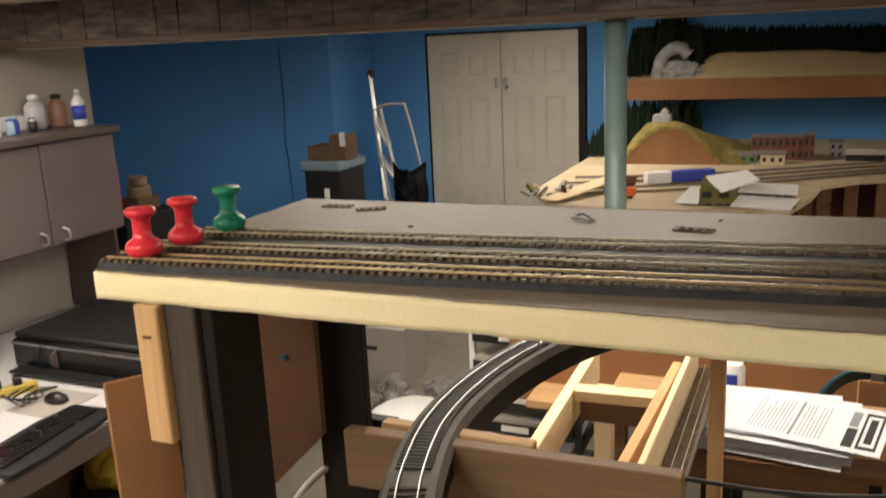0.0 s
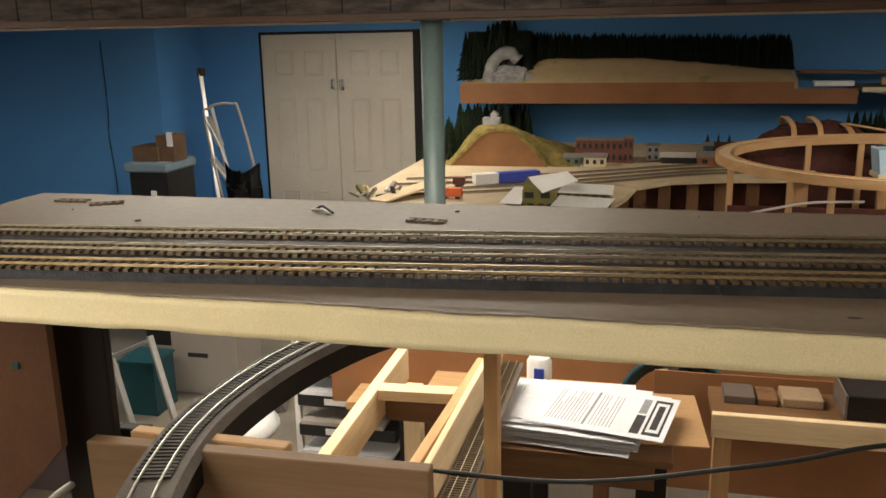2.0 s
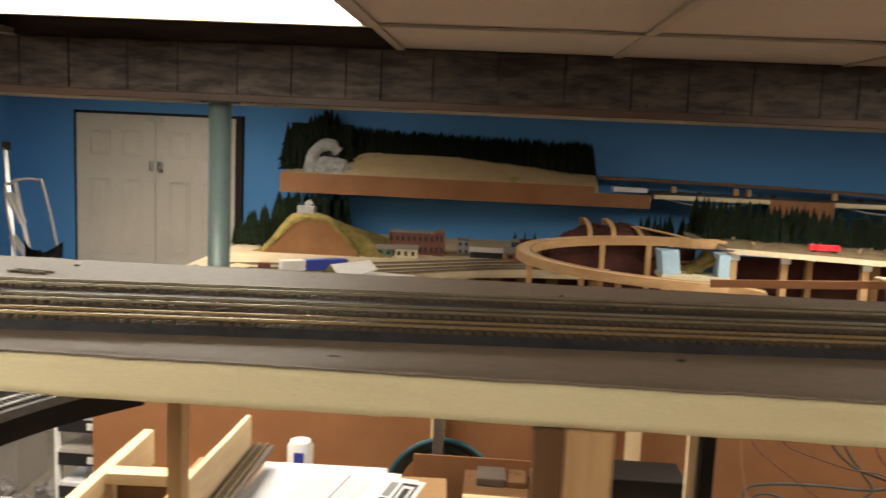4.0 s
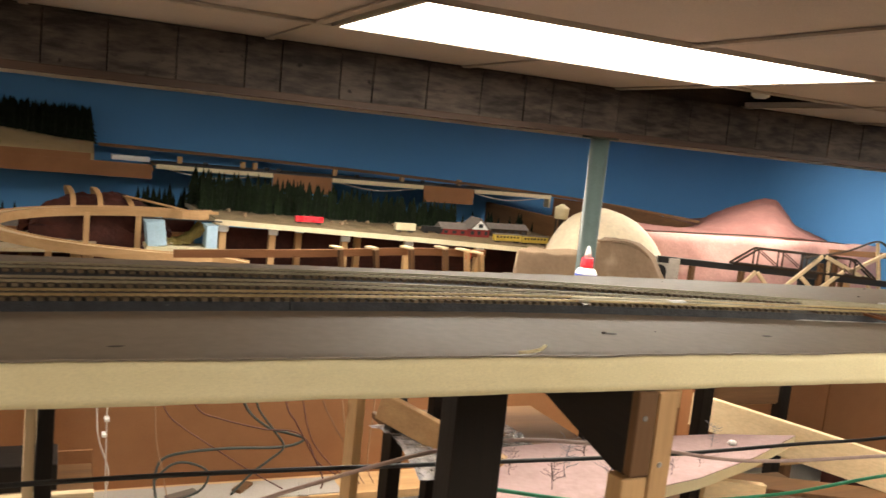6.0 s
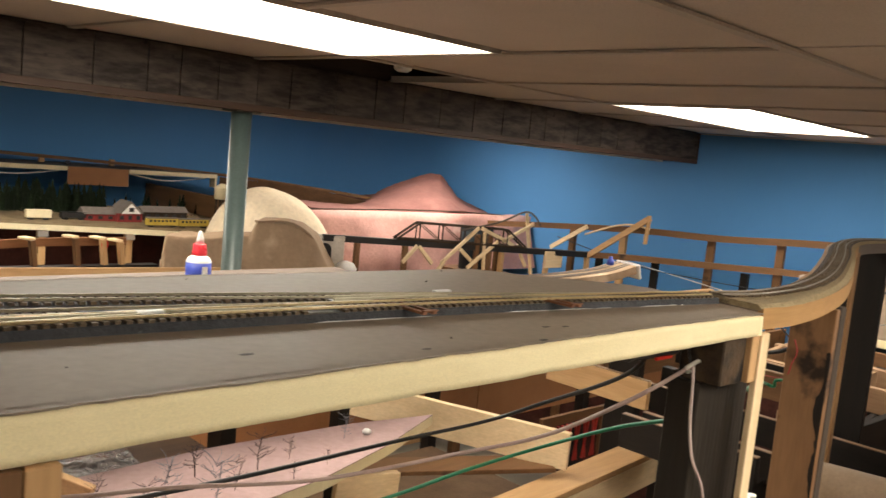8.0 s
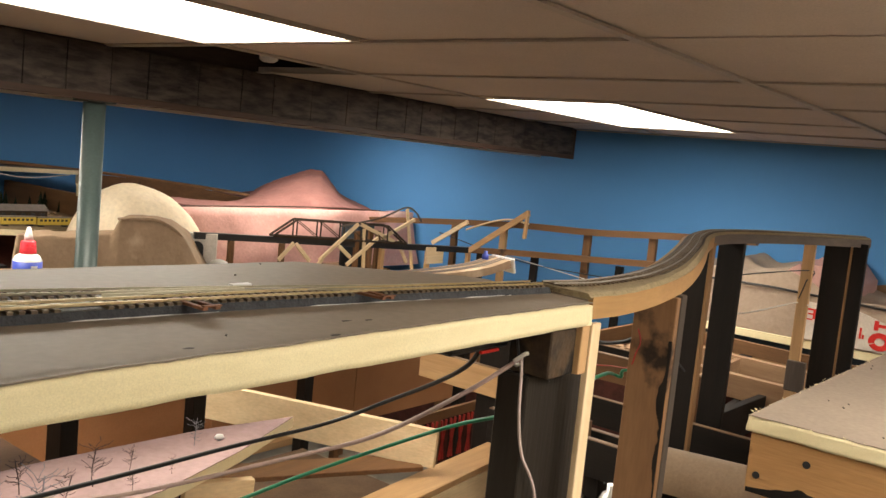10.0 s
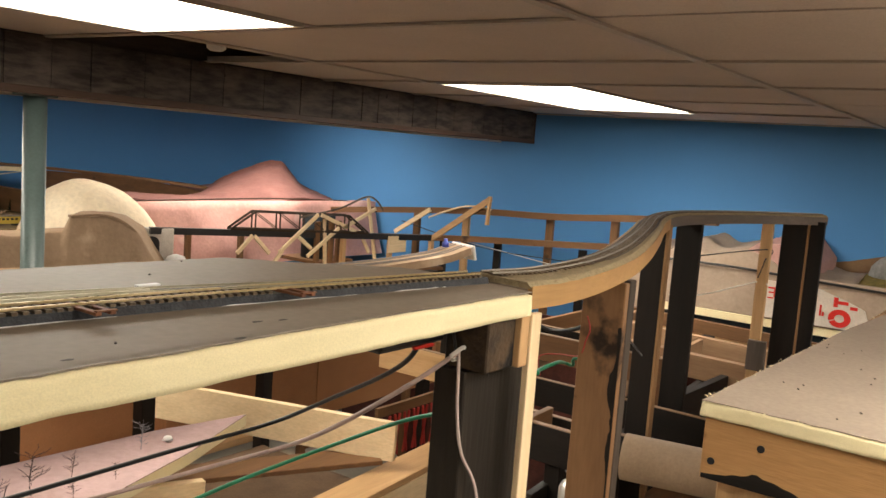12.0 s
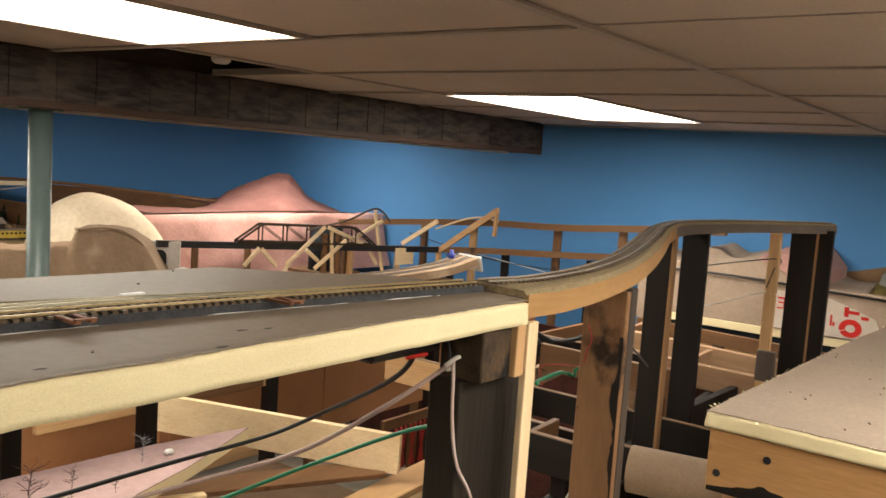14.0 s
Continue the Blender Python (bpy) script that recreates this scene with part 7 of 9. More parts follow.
def plant(kinds, x, y, z, h, used):
    t = kinds[random.randrange(len(kinds))]
    m = Matrix.Translation((x, y, z)) @ Matrix.Rotation(random.uniform(0, 6.28), 4, "Z") @ Matrix.Diagonal((h * random.uniform(0.8, 1.1), h * random.uniform(0.8, 1.1), h, 1))
    if id(t) not in used:
        used.add(id(t))
        t.matrix_basis = m
        return t
    ob = copy_thing(t, Matrix.Translation((x, y, z)))
    ob.matrix_basis = m
    return ob


planted = set()


def grove(name, specs, material, label, seed):
    """Many small conifers too close to tell apart, in one mesh."""
    rnd = random.Random(seed)
    verts, faces = [], []
    for x, y, z, h in specs:
        turn = rnd.uniform(0, 6.28)
        for i in range(9):
            f = i / 9
            r = h * ((0.20 + rnd.uniform(-0.03, 0.03)) * (1 - f) ** 0.85 + 0.02)
            zz = z + h * (0.06 + 0.88 * f)
            k = len(verts)
            verts.append((x, y, zz + 0.18 * h))
            for j in range(16):
                a = turn + math.pi * j / 8 + rnd.uniform(-0.1, 0.1)
                q = r * (rnd.uniform(0.85, 1.25) if j % 2 == 0 else rnd.uniform(0.35, 0.6))
                verts.append((x + q * math.cos(a), y + q * math.sin(a), zz - h * (0.05 if j % 2 == 0 else -0.01)))
            faces += [(k, k + 1 + j, k + 1 + (j + 1) % 16) for j in range(16)]
    me = bpy.data.meshes.new(name)
    me.from_pydata(verts, [], faces)
    me.materials.append(material)
    return tagged(new(name, me), label, "model trees", kind="stuff")

# wall shelf with the dark forest
PALETAN = mat("pale_tan_ground", (0.42, 0.32, 0.185), (0.38, 0.28, 0.145), 0.95, scale=12, fine=200, bump=0.6, spot=(0.27, 0.25, 0.09), spot_scale=7, spot_at=0.64)
ws = thing("wall_shelf", (0.6, 5.25, 1.5), "wall shelf with a hardboard fascia and modelled ground", "shelf")
part("deck", box((-0.53, 5.062, 1.56), (1.86, Y_FAR - 0.002, 1.58), 0.001), PINE["x"], ws)
fa = slab([(-0.535, 5.05), (1.852, 5.05), (1.852, 5.0575), (-0.535, 5.0575)], 1.512, 1.60)
part("fascia", fa, HARDBOARD, ws, "brown hardboard fascia")
part("upper_fascia", slab([(-0.535, 5.05), (1.50, 5.05), (1.50, 5.0575), (-0.535, 5.0575)], 1.6002, 1.640), HARDBOARD, ws)


def bank_rise(x):
    """Height of the tan bank in front of the forest, above the fascia."""
    return float(np.interp(x, [-0.53, -0.25, 0.0, 0.60, 1.10, 1.52], [0.02, 0.08, 0.150, 0.150, 0.100, 0.062]))


part("ground", terrain(-0.53, 1.52, 5.058, 5.44, lambda x, y: 1.637 + bank_rise(x) * min(1, max(0, (y - 5.062) / 0.19)) ** 0.8 + 0.014 * noise.noise((x * 6, y * 9, 0)) * min(1, (y - 5.05) * 10), 90, 16, 1.60), PALETAN, ws, "pale tan modelled ground")
pr = thing("tunnel_portal", (-0.2, 5.1, 1.64), "whitish grey plaster rock arch on the wall shelf", "rock portal")
bm = tube([(-0.335, 5.11, 1.630), (-0.345, 5.11, 1.70), (-0.322, 5.12, 1.775), (-0.262, 5.13, 1.825), (-0.205, 5.14, 1.825), (-0.165, 5.15, 1.785)], 0.038, 14, 8)
for v in bm.verts:
    v.co += Vector((0.9, 0.4, 0.9)) * 0.022 * noise.noise(v.co * 17) + Vector((1, 0.5, 1)) * 0.008 * noise.noise(v.co * 50)
part("rock", bm, ROCK, pr)
bm = bmesh.new()
bmesh.ops.create_icosphere(bm, subdivisions=4, radius=1)
for v in bm.verts:
    v.co = Vector((v.co.x * 0.15, v.co.y * 0.055, v.co.z * 0.078)) * (1 + 0.30 * noise.noise(v.co * 2.5) + 0.10 * noise.noise(v.co * 8))
bmesh.ops.translate(bm, verts=bm.verts, vec=(-0.215, 5.118, 1.665))
part("rock", bm, ROCK, pr, "lumpy plaster at the foot")
part("opening", placed(lathe(bmesh.new(), [(0.055, 0), (0.050, 0.01)], (0, 0, 0), 16), pose(-0.225, 5.17, 1.770, 90, 0, 0)), BLACK, pr, "dark tunnel mouth")
for i in range(120):
    f = i / 119
    x = -0.05 + 1.55 * f + random.uniform(-0.008, 0.008)
    z = 1.625 + bank_rise(x)
    plant(DARKTREES, x, 5.27 + random.uniform(-0.02, 0.03), z, 1.935 - 0.055 * f - z + random.uniform(-0.016, 0.012), planted)
grove("forest", [(x, 5.36 + random.uniform(-0.05, 0.06), 1.615 + bank_rise(x), 1.955 - 0.05 * (x + 0.45) / 1.95 - 1.615 - bank_rise(x) + random.uniform(-0.016, 0.016)) for x in (-0.45 + 1.95 * i / 259 + random.uniform(-0.008, 0.008) for i in range(260))], NEEDLES, "dense dark green model forest along the wall", 3)
grove("forest", [(-0.535 + 0.44 * i / 99 + random.uniform(-0.01, 0.01), 5.24 + random.uniform(-0.05, 0.17), 1.645, 0.28 + 0.11 * math.exp(-((i - 56) / 24) ** 2) + random.uniform(-0.04, 0.04)) for i in range(100)], NEEDLES, "tall dark model trees crowding the end of the shelf", 13)
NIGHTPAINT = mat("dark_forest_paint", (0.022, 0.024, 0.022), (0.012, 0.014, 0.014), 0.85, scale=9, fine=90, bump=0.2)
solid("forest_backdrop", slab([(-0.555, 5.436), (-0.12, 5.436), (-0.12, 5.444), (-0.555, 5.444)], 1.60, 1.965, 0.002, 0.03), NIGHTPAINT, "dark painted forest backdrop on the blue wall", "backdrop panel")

# second wall shelf: light strips, fillets and the raised track ledge
ls = thing("narrow_wall_shelf", (3.2, 5.2, 1.55), "narrow wall shelf with cream edge strips and hardboard fillets", "shelf")
part("deck", box((1.862, 5.03, 1.597), (4.68, Y_FAR - 0.002, 1.61), 0.001), GREYWOOD["x"], ls)
for a, b in ((1.87, 2.585), (2.985, 3.64), (4.035, 4.67)):
    part("edge_strip", box((a, 5.018, 1.580), (b, 5.029, 1.608), 0.001), CREAM, ls, "cream painted edge strip")
for a, b in ((2.588, 2.982), (3.643, 4.032)):
    part("fillet", box((a, 5.020, 1.495), (b, 5.026, 1.606), 0.0005), HARDBOARD, ls, "brown hardboard fillet")
part("end_bracket", box((4.66, 5.03, 1.515), (4.675, 5.10, 1.596), 0.001), CREAM, ls)
for a, b in ((1.9, 2.5), (3.0, 3.6), (4.0, 4.6)):
    part("lamp_wire", tube([(a, 5.06, 1.585), ((a + b) / 2, 5.05, 1.545), (b, 5.06, 1.575)], 0.004, 6, 6), CABLE_WHITE, ls)
lg = thing("track_ledge", (3.2, 5.35, 1.6), "thin brown track ledge climbing along the wall on blocks", "ledge")
LED = smooth_path([(1.55, 5.30, 1.690), (2.4, 5.30, 1.680), (3.4, 5.28, 1.655), (4.3, 5.20, 1.625), (4.9, 5.06, 1.595), (5.4, 4.80, 1.555), (5.75, 4.55, 1.52)], 8)
part("strip", sweep(bmesh.new(), LED, [(-0.045, -0.010), (0.045, -0.010), (0.045, 0.008), (-0.045, 0.008)]), OLDWOOD["x"], lg)
for x in (2.02, 2.42, 2.50, 3.05, 3.55, 4.0):
    part("block", box((x, 5.24, 1.611), (x + 0.03, 5.27, 1.655), 0.001), PINE["z"], lg)
    part("clip", box((x + 0.16, 5.243, 1.611), (x + 0.19, 5.26, 1.63), 0.001), BLACK, lg)
fv = bmesh.new()
tops = [fv.verts.new(c) for c in ((4.62, 4.90, 1.60), (4.95, 4.80, 1.585), (5.30, 4.62, 1.555), (5.70, 4.46, 1.490))]
bots = [fv.verts.new(c) for c in ((4.62, 4.90, 1.46), (4.95, 4.80, 1.46), (5.30, 4.62, 1.47), (5.70, 4.46, 1.480))]
for i in range(3):
    fv.faces.new((bots[i], bots[i + 1], tops[i + 1], tops[i]))
bmesh.ops.solidify(fv, geom=fv.faces[:], thickness=0.006)
part("lower_fascia", fv, OLDWOOD["x"], lg, "brown hardboard fascia tapering to a point")
part("white_tray", box((1.62, 5.10, 1.611), (1.84, 5.2, 1.640), 0.002), WHITE, lg, "white plastic tray")

# lower left yard
YARDPLY = mat("worn_cream_plywood", (0.52, 0.42, 0.28), (0.42, 0.33, 0.21), 0.75, scale=6, fine=150, bump=0.2, spot=(0.34, 0.26, 0.16), spot_scale=5, spot_at=0.62)
ZY = 1.22
yard = thing("yard_deck", (0.3, 4.2, 1.1), "pale plywood yard deck with a curved front edge", "deck")
YARD = [(-0.50, 3.10), (-0.20, 3.04), (0.16, 3.08), (0.50, 3.10), (0.58, 3.42), (0.62, 3.70), (0.78, 3.88), (1.02, 3.97), (1.30, 4.01), (1.5, 4.05), (1.62, 5.43), (-0.66, 5.43), (-0.66, 3.4)]
part("plywood", slab(YARD, ZY - 0.018, ZY, 0.0, 0.0), YARDPLY, yard, "worn cream plywood sheet")
for k, (x, y) in enumerate(((0.54, 3.62), (0.62, 3.80), (0.74, 3.93), (0.88, 4.0), (1.02, 4.04), (1.18, 4.08))):
    part("rib", box((x - 0.015, y, 0.95), (x + 0.045, y + 0.03, ZY - 0.019), 0.001), OLDWOOD["z"], yard)
part("backing", box((0.40, 4.30, 0.60), (1.62, 4.32, ZY - 0.019)), MAROON, yard, "dark red board behind the ribs")
for x, y in ((-0.6, 3.5), (0.1, 4.1), (0.40, 4.2), (-0.6, 5.2), (1.4, 5.2), (1.4, 4.2)):
    part("leg", box((x, y, 0), (x + 0.05, y + 0.05, ZY - 0.019), 0.001), PINE["z"], yard)
for k, (o, m) in enumerate(((0.0, 0), (0.10, 1), (0.22, 2), (0.34, 3))):
    tp = smooth_path([(-0.55, 3.30 + o * 1.4, ZY + 0.001), (0.0, 3.50 + o * 1.3, ZY + 0.001), (0.45, 3.80 + o * 1.1, ZY + 0.001), (0.95, 4.12 + o, ZY + 0.001), (1.45, 4.25 + o, ZY + 0.001)], 10)
    t = thing("model_track", (0.4, 3.8 + o, ZY), "curved yard track of the far layout", "model track", "yard tracks")
    part("bed", sweep(bmesh.new(), tp, [(-0.024, 0), (0.024, 0), (0.018, 0.005), (-0.018, 0.005)]), ROOFGREY if k % 2 else TAN, t)
    for s in (-0.008, 0.008):
        part("rail", sweep(bmesh.new(), [p + Vector((0, 0, 0.005)) for p in tp], [(s - 0.0015, 0), (s + 0.0015, 0), (s + 0.0015, 0.003), (s - 0.0015, 0.003)]), TIE, t)


def house(name, x0, y0, x1, y1, z, wall_h, roof_h, wall, roof, label, windows=3, storeys=1, over=0.008, flat=False, axis="x"):
    t = thing(name, ((x0 + x1) / 2, (y0 + y1) / 2, z), label, "model building", "model buildings")
    part("wall", box((x0, y0, z), (x1, y1, z + wall_h)), wall, t)
    if flat:
        part("roof", box((x0 - 0.003, y0 - 0.003, z + wall_h), (x1 + 0.003, y1 + 0.003, z + wall_h + roof_h), 0.001), roof, t)
    else:
        bm = bmesh.new()
        if axis == "x":
            ym = (y0 + y1) / 2
            p = [(x0 - over, y0 - over, z + wall_h), (x1 + over, y0 - over, z + wall_h), (x1 + over, y1 + over, z + wall_h), (x0 - over, y1 + over, z + wall_h), (x0 - over, ym, z + wall_h + roof_h), (x1 + over, ym, z + wall_h + roof_h)]
            fs = ((0, 1, 5, 4), (2, 3, 4, 5), (0, 4, 3), (1, 2, 5), (0, 3, 2, 1))
        else:
            xm = (x0 + x1) / 2
            p = [(x0 - over, y0 - over, z + wall_h), (x1 + over, y0 - over, z + wall_h), (x1 + over, y1 + over, z + wall_h), (x0 - over, y1 + over, z + wall_h), (xm, y0 - over, z + wall_h + roof_h), (xm, y1 + over, z + wall_h + roof_h)]
            fs = ((1, 2, 5, 4), (3, 0, 4, 5), (0, 1, 4), (2, 3, 5), (0, 3, 2, 1))
        v = [bm.verts.new(c) for c in p]
        for f in fs:
            bm.faces.new([v[i] for i in f])
        part("roof", bm, roof, t)
    for s in range(storeys):
        for k in range(windows):
            w = (x1 - x0) / windows
            cx = x0 + w * (k + 0.5)
            h = wall_h / storeys
            part("window", box((cx - w * 0.22, y0 - 0.0025, z + h * (s + 0.28)), (cx + w * 0.22, y0 + 0.001, z + h * (s + 0.74))), BLACK, t)
    return t


def roof_plane(corners, thick=0.004):
    """A thin sloping roof from its four upper corners."""
    bm = bmesh.new()
    top = [bm.verts.new(c) for c in corners]
    low = [bm.verts.new((x, y, z - thick)) for x, y, z in corners]
    bm.faces.new(top)
    bm.faces.new(low[::-1])
    for k in range(4):
        bm.faces.new((low[k], low[(k + 1) % 4], top[(k + 1) % 4], top[k]))
    bmesh.ops.recalc_face_normals(bm, faces=bm.faces)
    return bm


depot = thing("depot", (0.28, 3.25, ZY), "olive two-storey model depot with snow-white sloping roofs", "model building", "model buildings")
part("wall", box((0.070, 3.165, ZY), (0.520, 3.36, 1.232)), OLIVE, depot)
part("upper_wall", box((0.142, 3.17, 1.2325), (0.290, 3.33, 1.288)), OLIVE, depot)
part("gable", roof_plane([(0.146, 3.172, 1.312), (0.215, 3.172, 1.2885), (0.215, 3.32, 1.2885), (0.146, 3.32, 1.325)], 0.0235), OLIVE, depot)
part("clerestory", box((0.300, 3.215, 1.2325), (0.515, 3.34, 1.276)), OLIVE, depot)
part("roof", roof_plane([(0.232, 3.150, 1.283), (0.378, 3.20, 1.330), (0.318, 3.36, 1.344), (0.146, 3.31, 1.322)]), WHITE, depot, "white sloping main roof")
part("roof", roof_plane([(0.292, 3.195, 1.279), (0.526, 3.195, 1.274), (0.526, 3.35, 1.286), (0.310, 3.35, 1.294)]), WHITE, depot, "white clerestory roof")
part("canopy", roof_plane([(0.270, 3.125, 1.232), (0.500, 3.125, 1.222), (0.535, 3.214, 1.252), (0.300, 3.214, 1.262)]), WHITE, depot, "white front canopy")
part("canopy", roof_plane([(0.046, 3.135, 1.236), (0.140, 3.135, 1.234), (0.150, 3.25, 1.285), (0.096, 3.25, 1.288)]), WHITE, depot, "white porch roof")
for x in (0.172, 0.242):
    part("window", box((x - 0.020, 3.1675, 1.254), (x + 0.020, 3.171, 1.280)), BLACK, depot)
for x in (0.335, 0.373, 0.411, 0.449, 0.487):
    part("window", box((x - 0.013, 3.2125, 1.254), (x + 0.013, 3.216, 1.270)), BLACK, depot)
for x in (0.095, 0.135, 0.180, 0.225, 0.262):
    part("window", box((x - 0.012, 3.1625, 1.222), (x + 0.012, 3.166, 1.2315)), BLACK, depot)
bxm = thing("model_box", (0.0, 3.75, ZY), "long white and blue product box lying on the yard", "box")
part("white_end", placed(box((-0.18, -0.03, 0.0), (-0.06, 0.03, 0.05), 0.001), pose(-0.01, 3.74, ZY + 0.006, 0, 0, 30)), WHITE, bxm)
part("blue_end", placed(box((-0.0595, -0.03, 0.0), (0.16, 0.03, 0.05), 0.001), pose(-0.01, 3.74, ZY + 0.006, 0, 0, 30)), BLUEPLASTIC, bxm, "blue printed side")
oc = thing("orange_car", (-0.2, 3.3, ZY), "orange model freight car", "model wagon")
part("body", box((-0.25, 3.27, ZY + 0.012), (-0.15, 3.30, ZY + 0.05), 0.002), ORANGE, oc)
part("truck", box((-0.24, 3.272, ZY), (-0.22, 3.298, ZY + 0.0115)), BLACK, oc)
part("truck", box((-0.18, 3.272, ZY), (-0.16, 3.298, ZY + 0.0115)), BLACK, oc)
rc = thing("brown_car", (-0.25, 3.62, ZY), "small red-brown model wagon", "model wagon")
part("body", box((-0.26, 3.58, ZY + 0.012), (-0.20, 3.61, ZY + 0.05), 0.002), BRICK, rc)
part("truck", box((-0.25, 3.582, ZY), (-0.21, 3.608, ZY + 0.0115)), BLACK, rc)
jk = thing("scrap_heap", (-0.5, 3.3, ZY), "heap of small tools and scrap on the yard corner", "scrap")
for k in range(16):
    x, y = -0.52 + random.uniform(-0.12, 0.10), 3.30 + random.uniform(-0.08, 0.1)
    m = (BLACK, GREYWALL, WHITE, OLIVE, PALE["x"], STEEL)[k % 6]
    part("scrap", stick((x, y, ZY + 0.008), (x + random.uniform(-0.06, 0.06), y + random.uniform(-0.05, 0.05), ZY + random.uniform(0.01, 0.06)), random.uniform(0.01, 0.03), random.uniform(0.006, 0.02), 0.001), m, jk)
board("ramp_board", (-0.50, 3.12, ZY + 0.012), (-0.30, 3.50, ZY + 0.05), 0.10, 0.008, PALE, "tilted pale offcut on the yard corner")

# brown hill with a turf rim
hl = thing("board_hill", (-0.15, 4.5, ZY), "model hill with a brown profile board and yellow turf rim", "model hill")


def arch(x):
    """Height of the turf above the yard along the hill."""
    return float(np.interp(x, [-0.482, -0.424, -0.356, -0.297, -0.226, -0.129, -0.034, 0.093, 0.22, 0.27], [0.0, 0.06, 0.155, 0.216, 0.236, 0.228, 0.19, 0.125, 0.05, 0.0]))


def profile(x):
    """Height of the bare board in front of the turf."""
    return float(np.interp(x, [-0.430, -0.324, -0.258, -0.20, -0.12, -0.06, 0.046, 0.125], [0.0, 0.102, 0.172, 0.198, 0.200, 0.184, 0.094, 0.0]))


bm = bmesh.new()
xs = [-0.430 + 0.555 * i / 40 for i in range(41)]
rows = [[bm.verts.new((x, y, ZY + 0.0005 + f * max(profile(x), 0.001))) for x in xs] for y, f in ((4.288, 0), (4.288, 1), (4.300, 1), (4.300, 0))]
for a, b in zip(rows, rows[1:]):
    for i in range(40):
        bm.faces.new((a[i], a[i + 1], b[i + 1], b[i]))
part("profile_board", bm, BROWNEARTH, hl, "brown profile board")
part("turf", terrain(-0.50, 0.30, 4.301, 5.0, lambda x, y: ZY + 0.001 + (profile(x) + (arch(x) - profile(x)) * min(1.0, (y - 4.30) * 9)) * max(0.35, 1.0 - max(0.0, y - 4.40) * 0.9) + 0.007 * noise.noise((x * 18, y * 18, 0)) + 0.003 * noise.noise((x * 60, y * 60, 0)), 70, 40), GRASS, hl, "yellow-green turf")
part("rim", sweep(bmesh.new(), [Vector((x, 4.294, ZY + profile(x) + 0.004 * noise.noise((x * 40, 0, 0)))) for x in xs[1:-1]], [(-0.013, -0.003), (0.012, -0.003), (0.008, 0.014), (-0.008, 0.010)]), GRASS, hl, "yellow turf edge")
rn = thing("ruin", (-0.22, 4.42, ZY + 0.23), "small grey model ruin on the hilltop", "model building", "model buildings")
part("wall", box((-0.26, 4.38, ZY + 0.215), (-0.16, 4.44, ZY + 0.265), 0.004), ROCK, rn)
part("gable", placed(box((-0.02, -0.02, 0), (0.02, 0.02, 0.04), 0.006), pose(-0.21, 4.41, ZY + 0.262, 0, 45, 0)), ROCK, rn)
for i in range(22):
    x = -0.69 + 0.30 * i / 21 + random.uniform(-0.015, 0.015)
    plant(GREENTREES, x, 4.62 + random.uniform(-0.10, 0.14), ZY, float(np.interp(x, [-0.69, -0.58, -0.46, -0.39], [0.10, 0.22, 0.29, 0.29])) * random.uniform(0.75, 1.05), planted)
grove("forest", [(-0.56 + 0.46 * i / 59 + random.uniform(-0.01, 0.01), 5.10 + random.uniform(-0.12, 0.2), ZY, 0.27 + random.uniform(-0.04, 0.03)) for i in range(60)], NEEDLES, "dark model trees behind the brown hill", 17)

house("brick_block", 0.26, 4.50, 0.53, 4.62, ZY, 0.125, 0.006, BRICK, ROOFGREY, "long brick model building with rows of windows", 8, 2, flat=True)
house("brick_block", 0.53, 4.48, 0.585, 4.62, ZY, 0.138, 0.006, BRICK, ROOFGREY, "tall brick model building end", 2, 2, flat=True)
house("shed", 0.21, 4.36, 0.30, 4.44, ZY, 0.045, 0.02, SAGE, ROOFGREY, "sage green model shed", 2)
house("shed", 0.32, 4.34, 0.44, 4.42, ZY, 0.05, 0.022, CREAM, ROOFGREY, "cream model shed with a grey roof", 3)
house("shed", 0.66, 4.60, 0.73, 4.68, ZY, 0.085, 0.01, ROCK, ROOFGREY, "tall grey model shed", 2, 2, flat=True)
house("shed", 0.74, 4.50, 0.93, 4.56, ZY, 0.035, 0.025, BLACK, GREYWALL, "low model shed with a pale roof", 4)
house("shed", 0.94, 4.44, 1.14, 4.54, ZY, 0.045, 0.03, REDWOOD["x"], ROOFGREY, "brown model freight house", 3)
house("shed", 0.98, 4.60, 1.02, 4.64, ZY, 0.09, 0.02, TEAL, ROOFGREY, "small dark model tower", 1)
for i in range(3):
    plant(GREENTREES, 1.0 + 0.06 * i, 4.72, ZY, 0.14, planted)
for k in range(4):
    bm = bmesh.new()
    bmesh.ops.create_icosphere(bm, subdivisions=2, radius=0.045)
    for v in bm.verts:
        v.co *= 1 + 0.5 * noise.noise(v.co * 40 + Vector((k, 0, 0)))
    bmesh.ops.translate(bm, verts=bm.verts, vec=(1.16 + 0.07 * (k % 3), 4.62 + 0.05 * k, ZY + 0.04))
    solid("autumn_tree", bm, AUTUMN, "rust-red model shrub on the far layout", "model tree", "model shrubs")

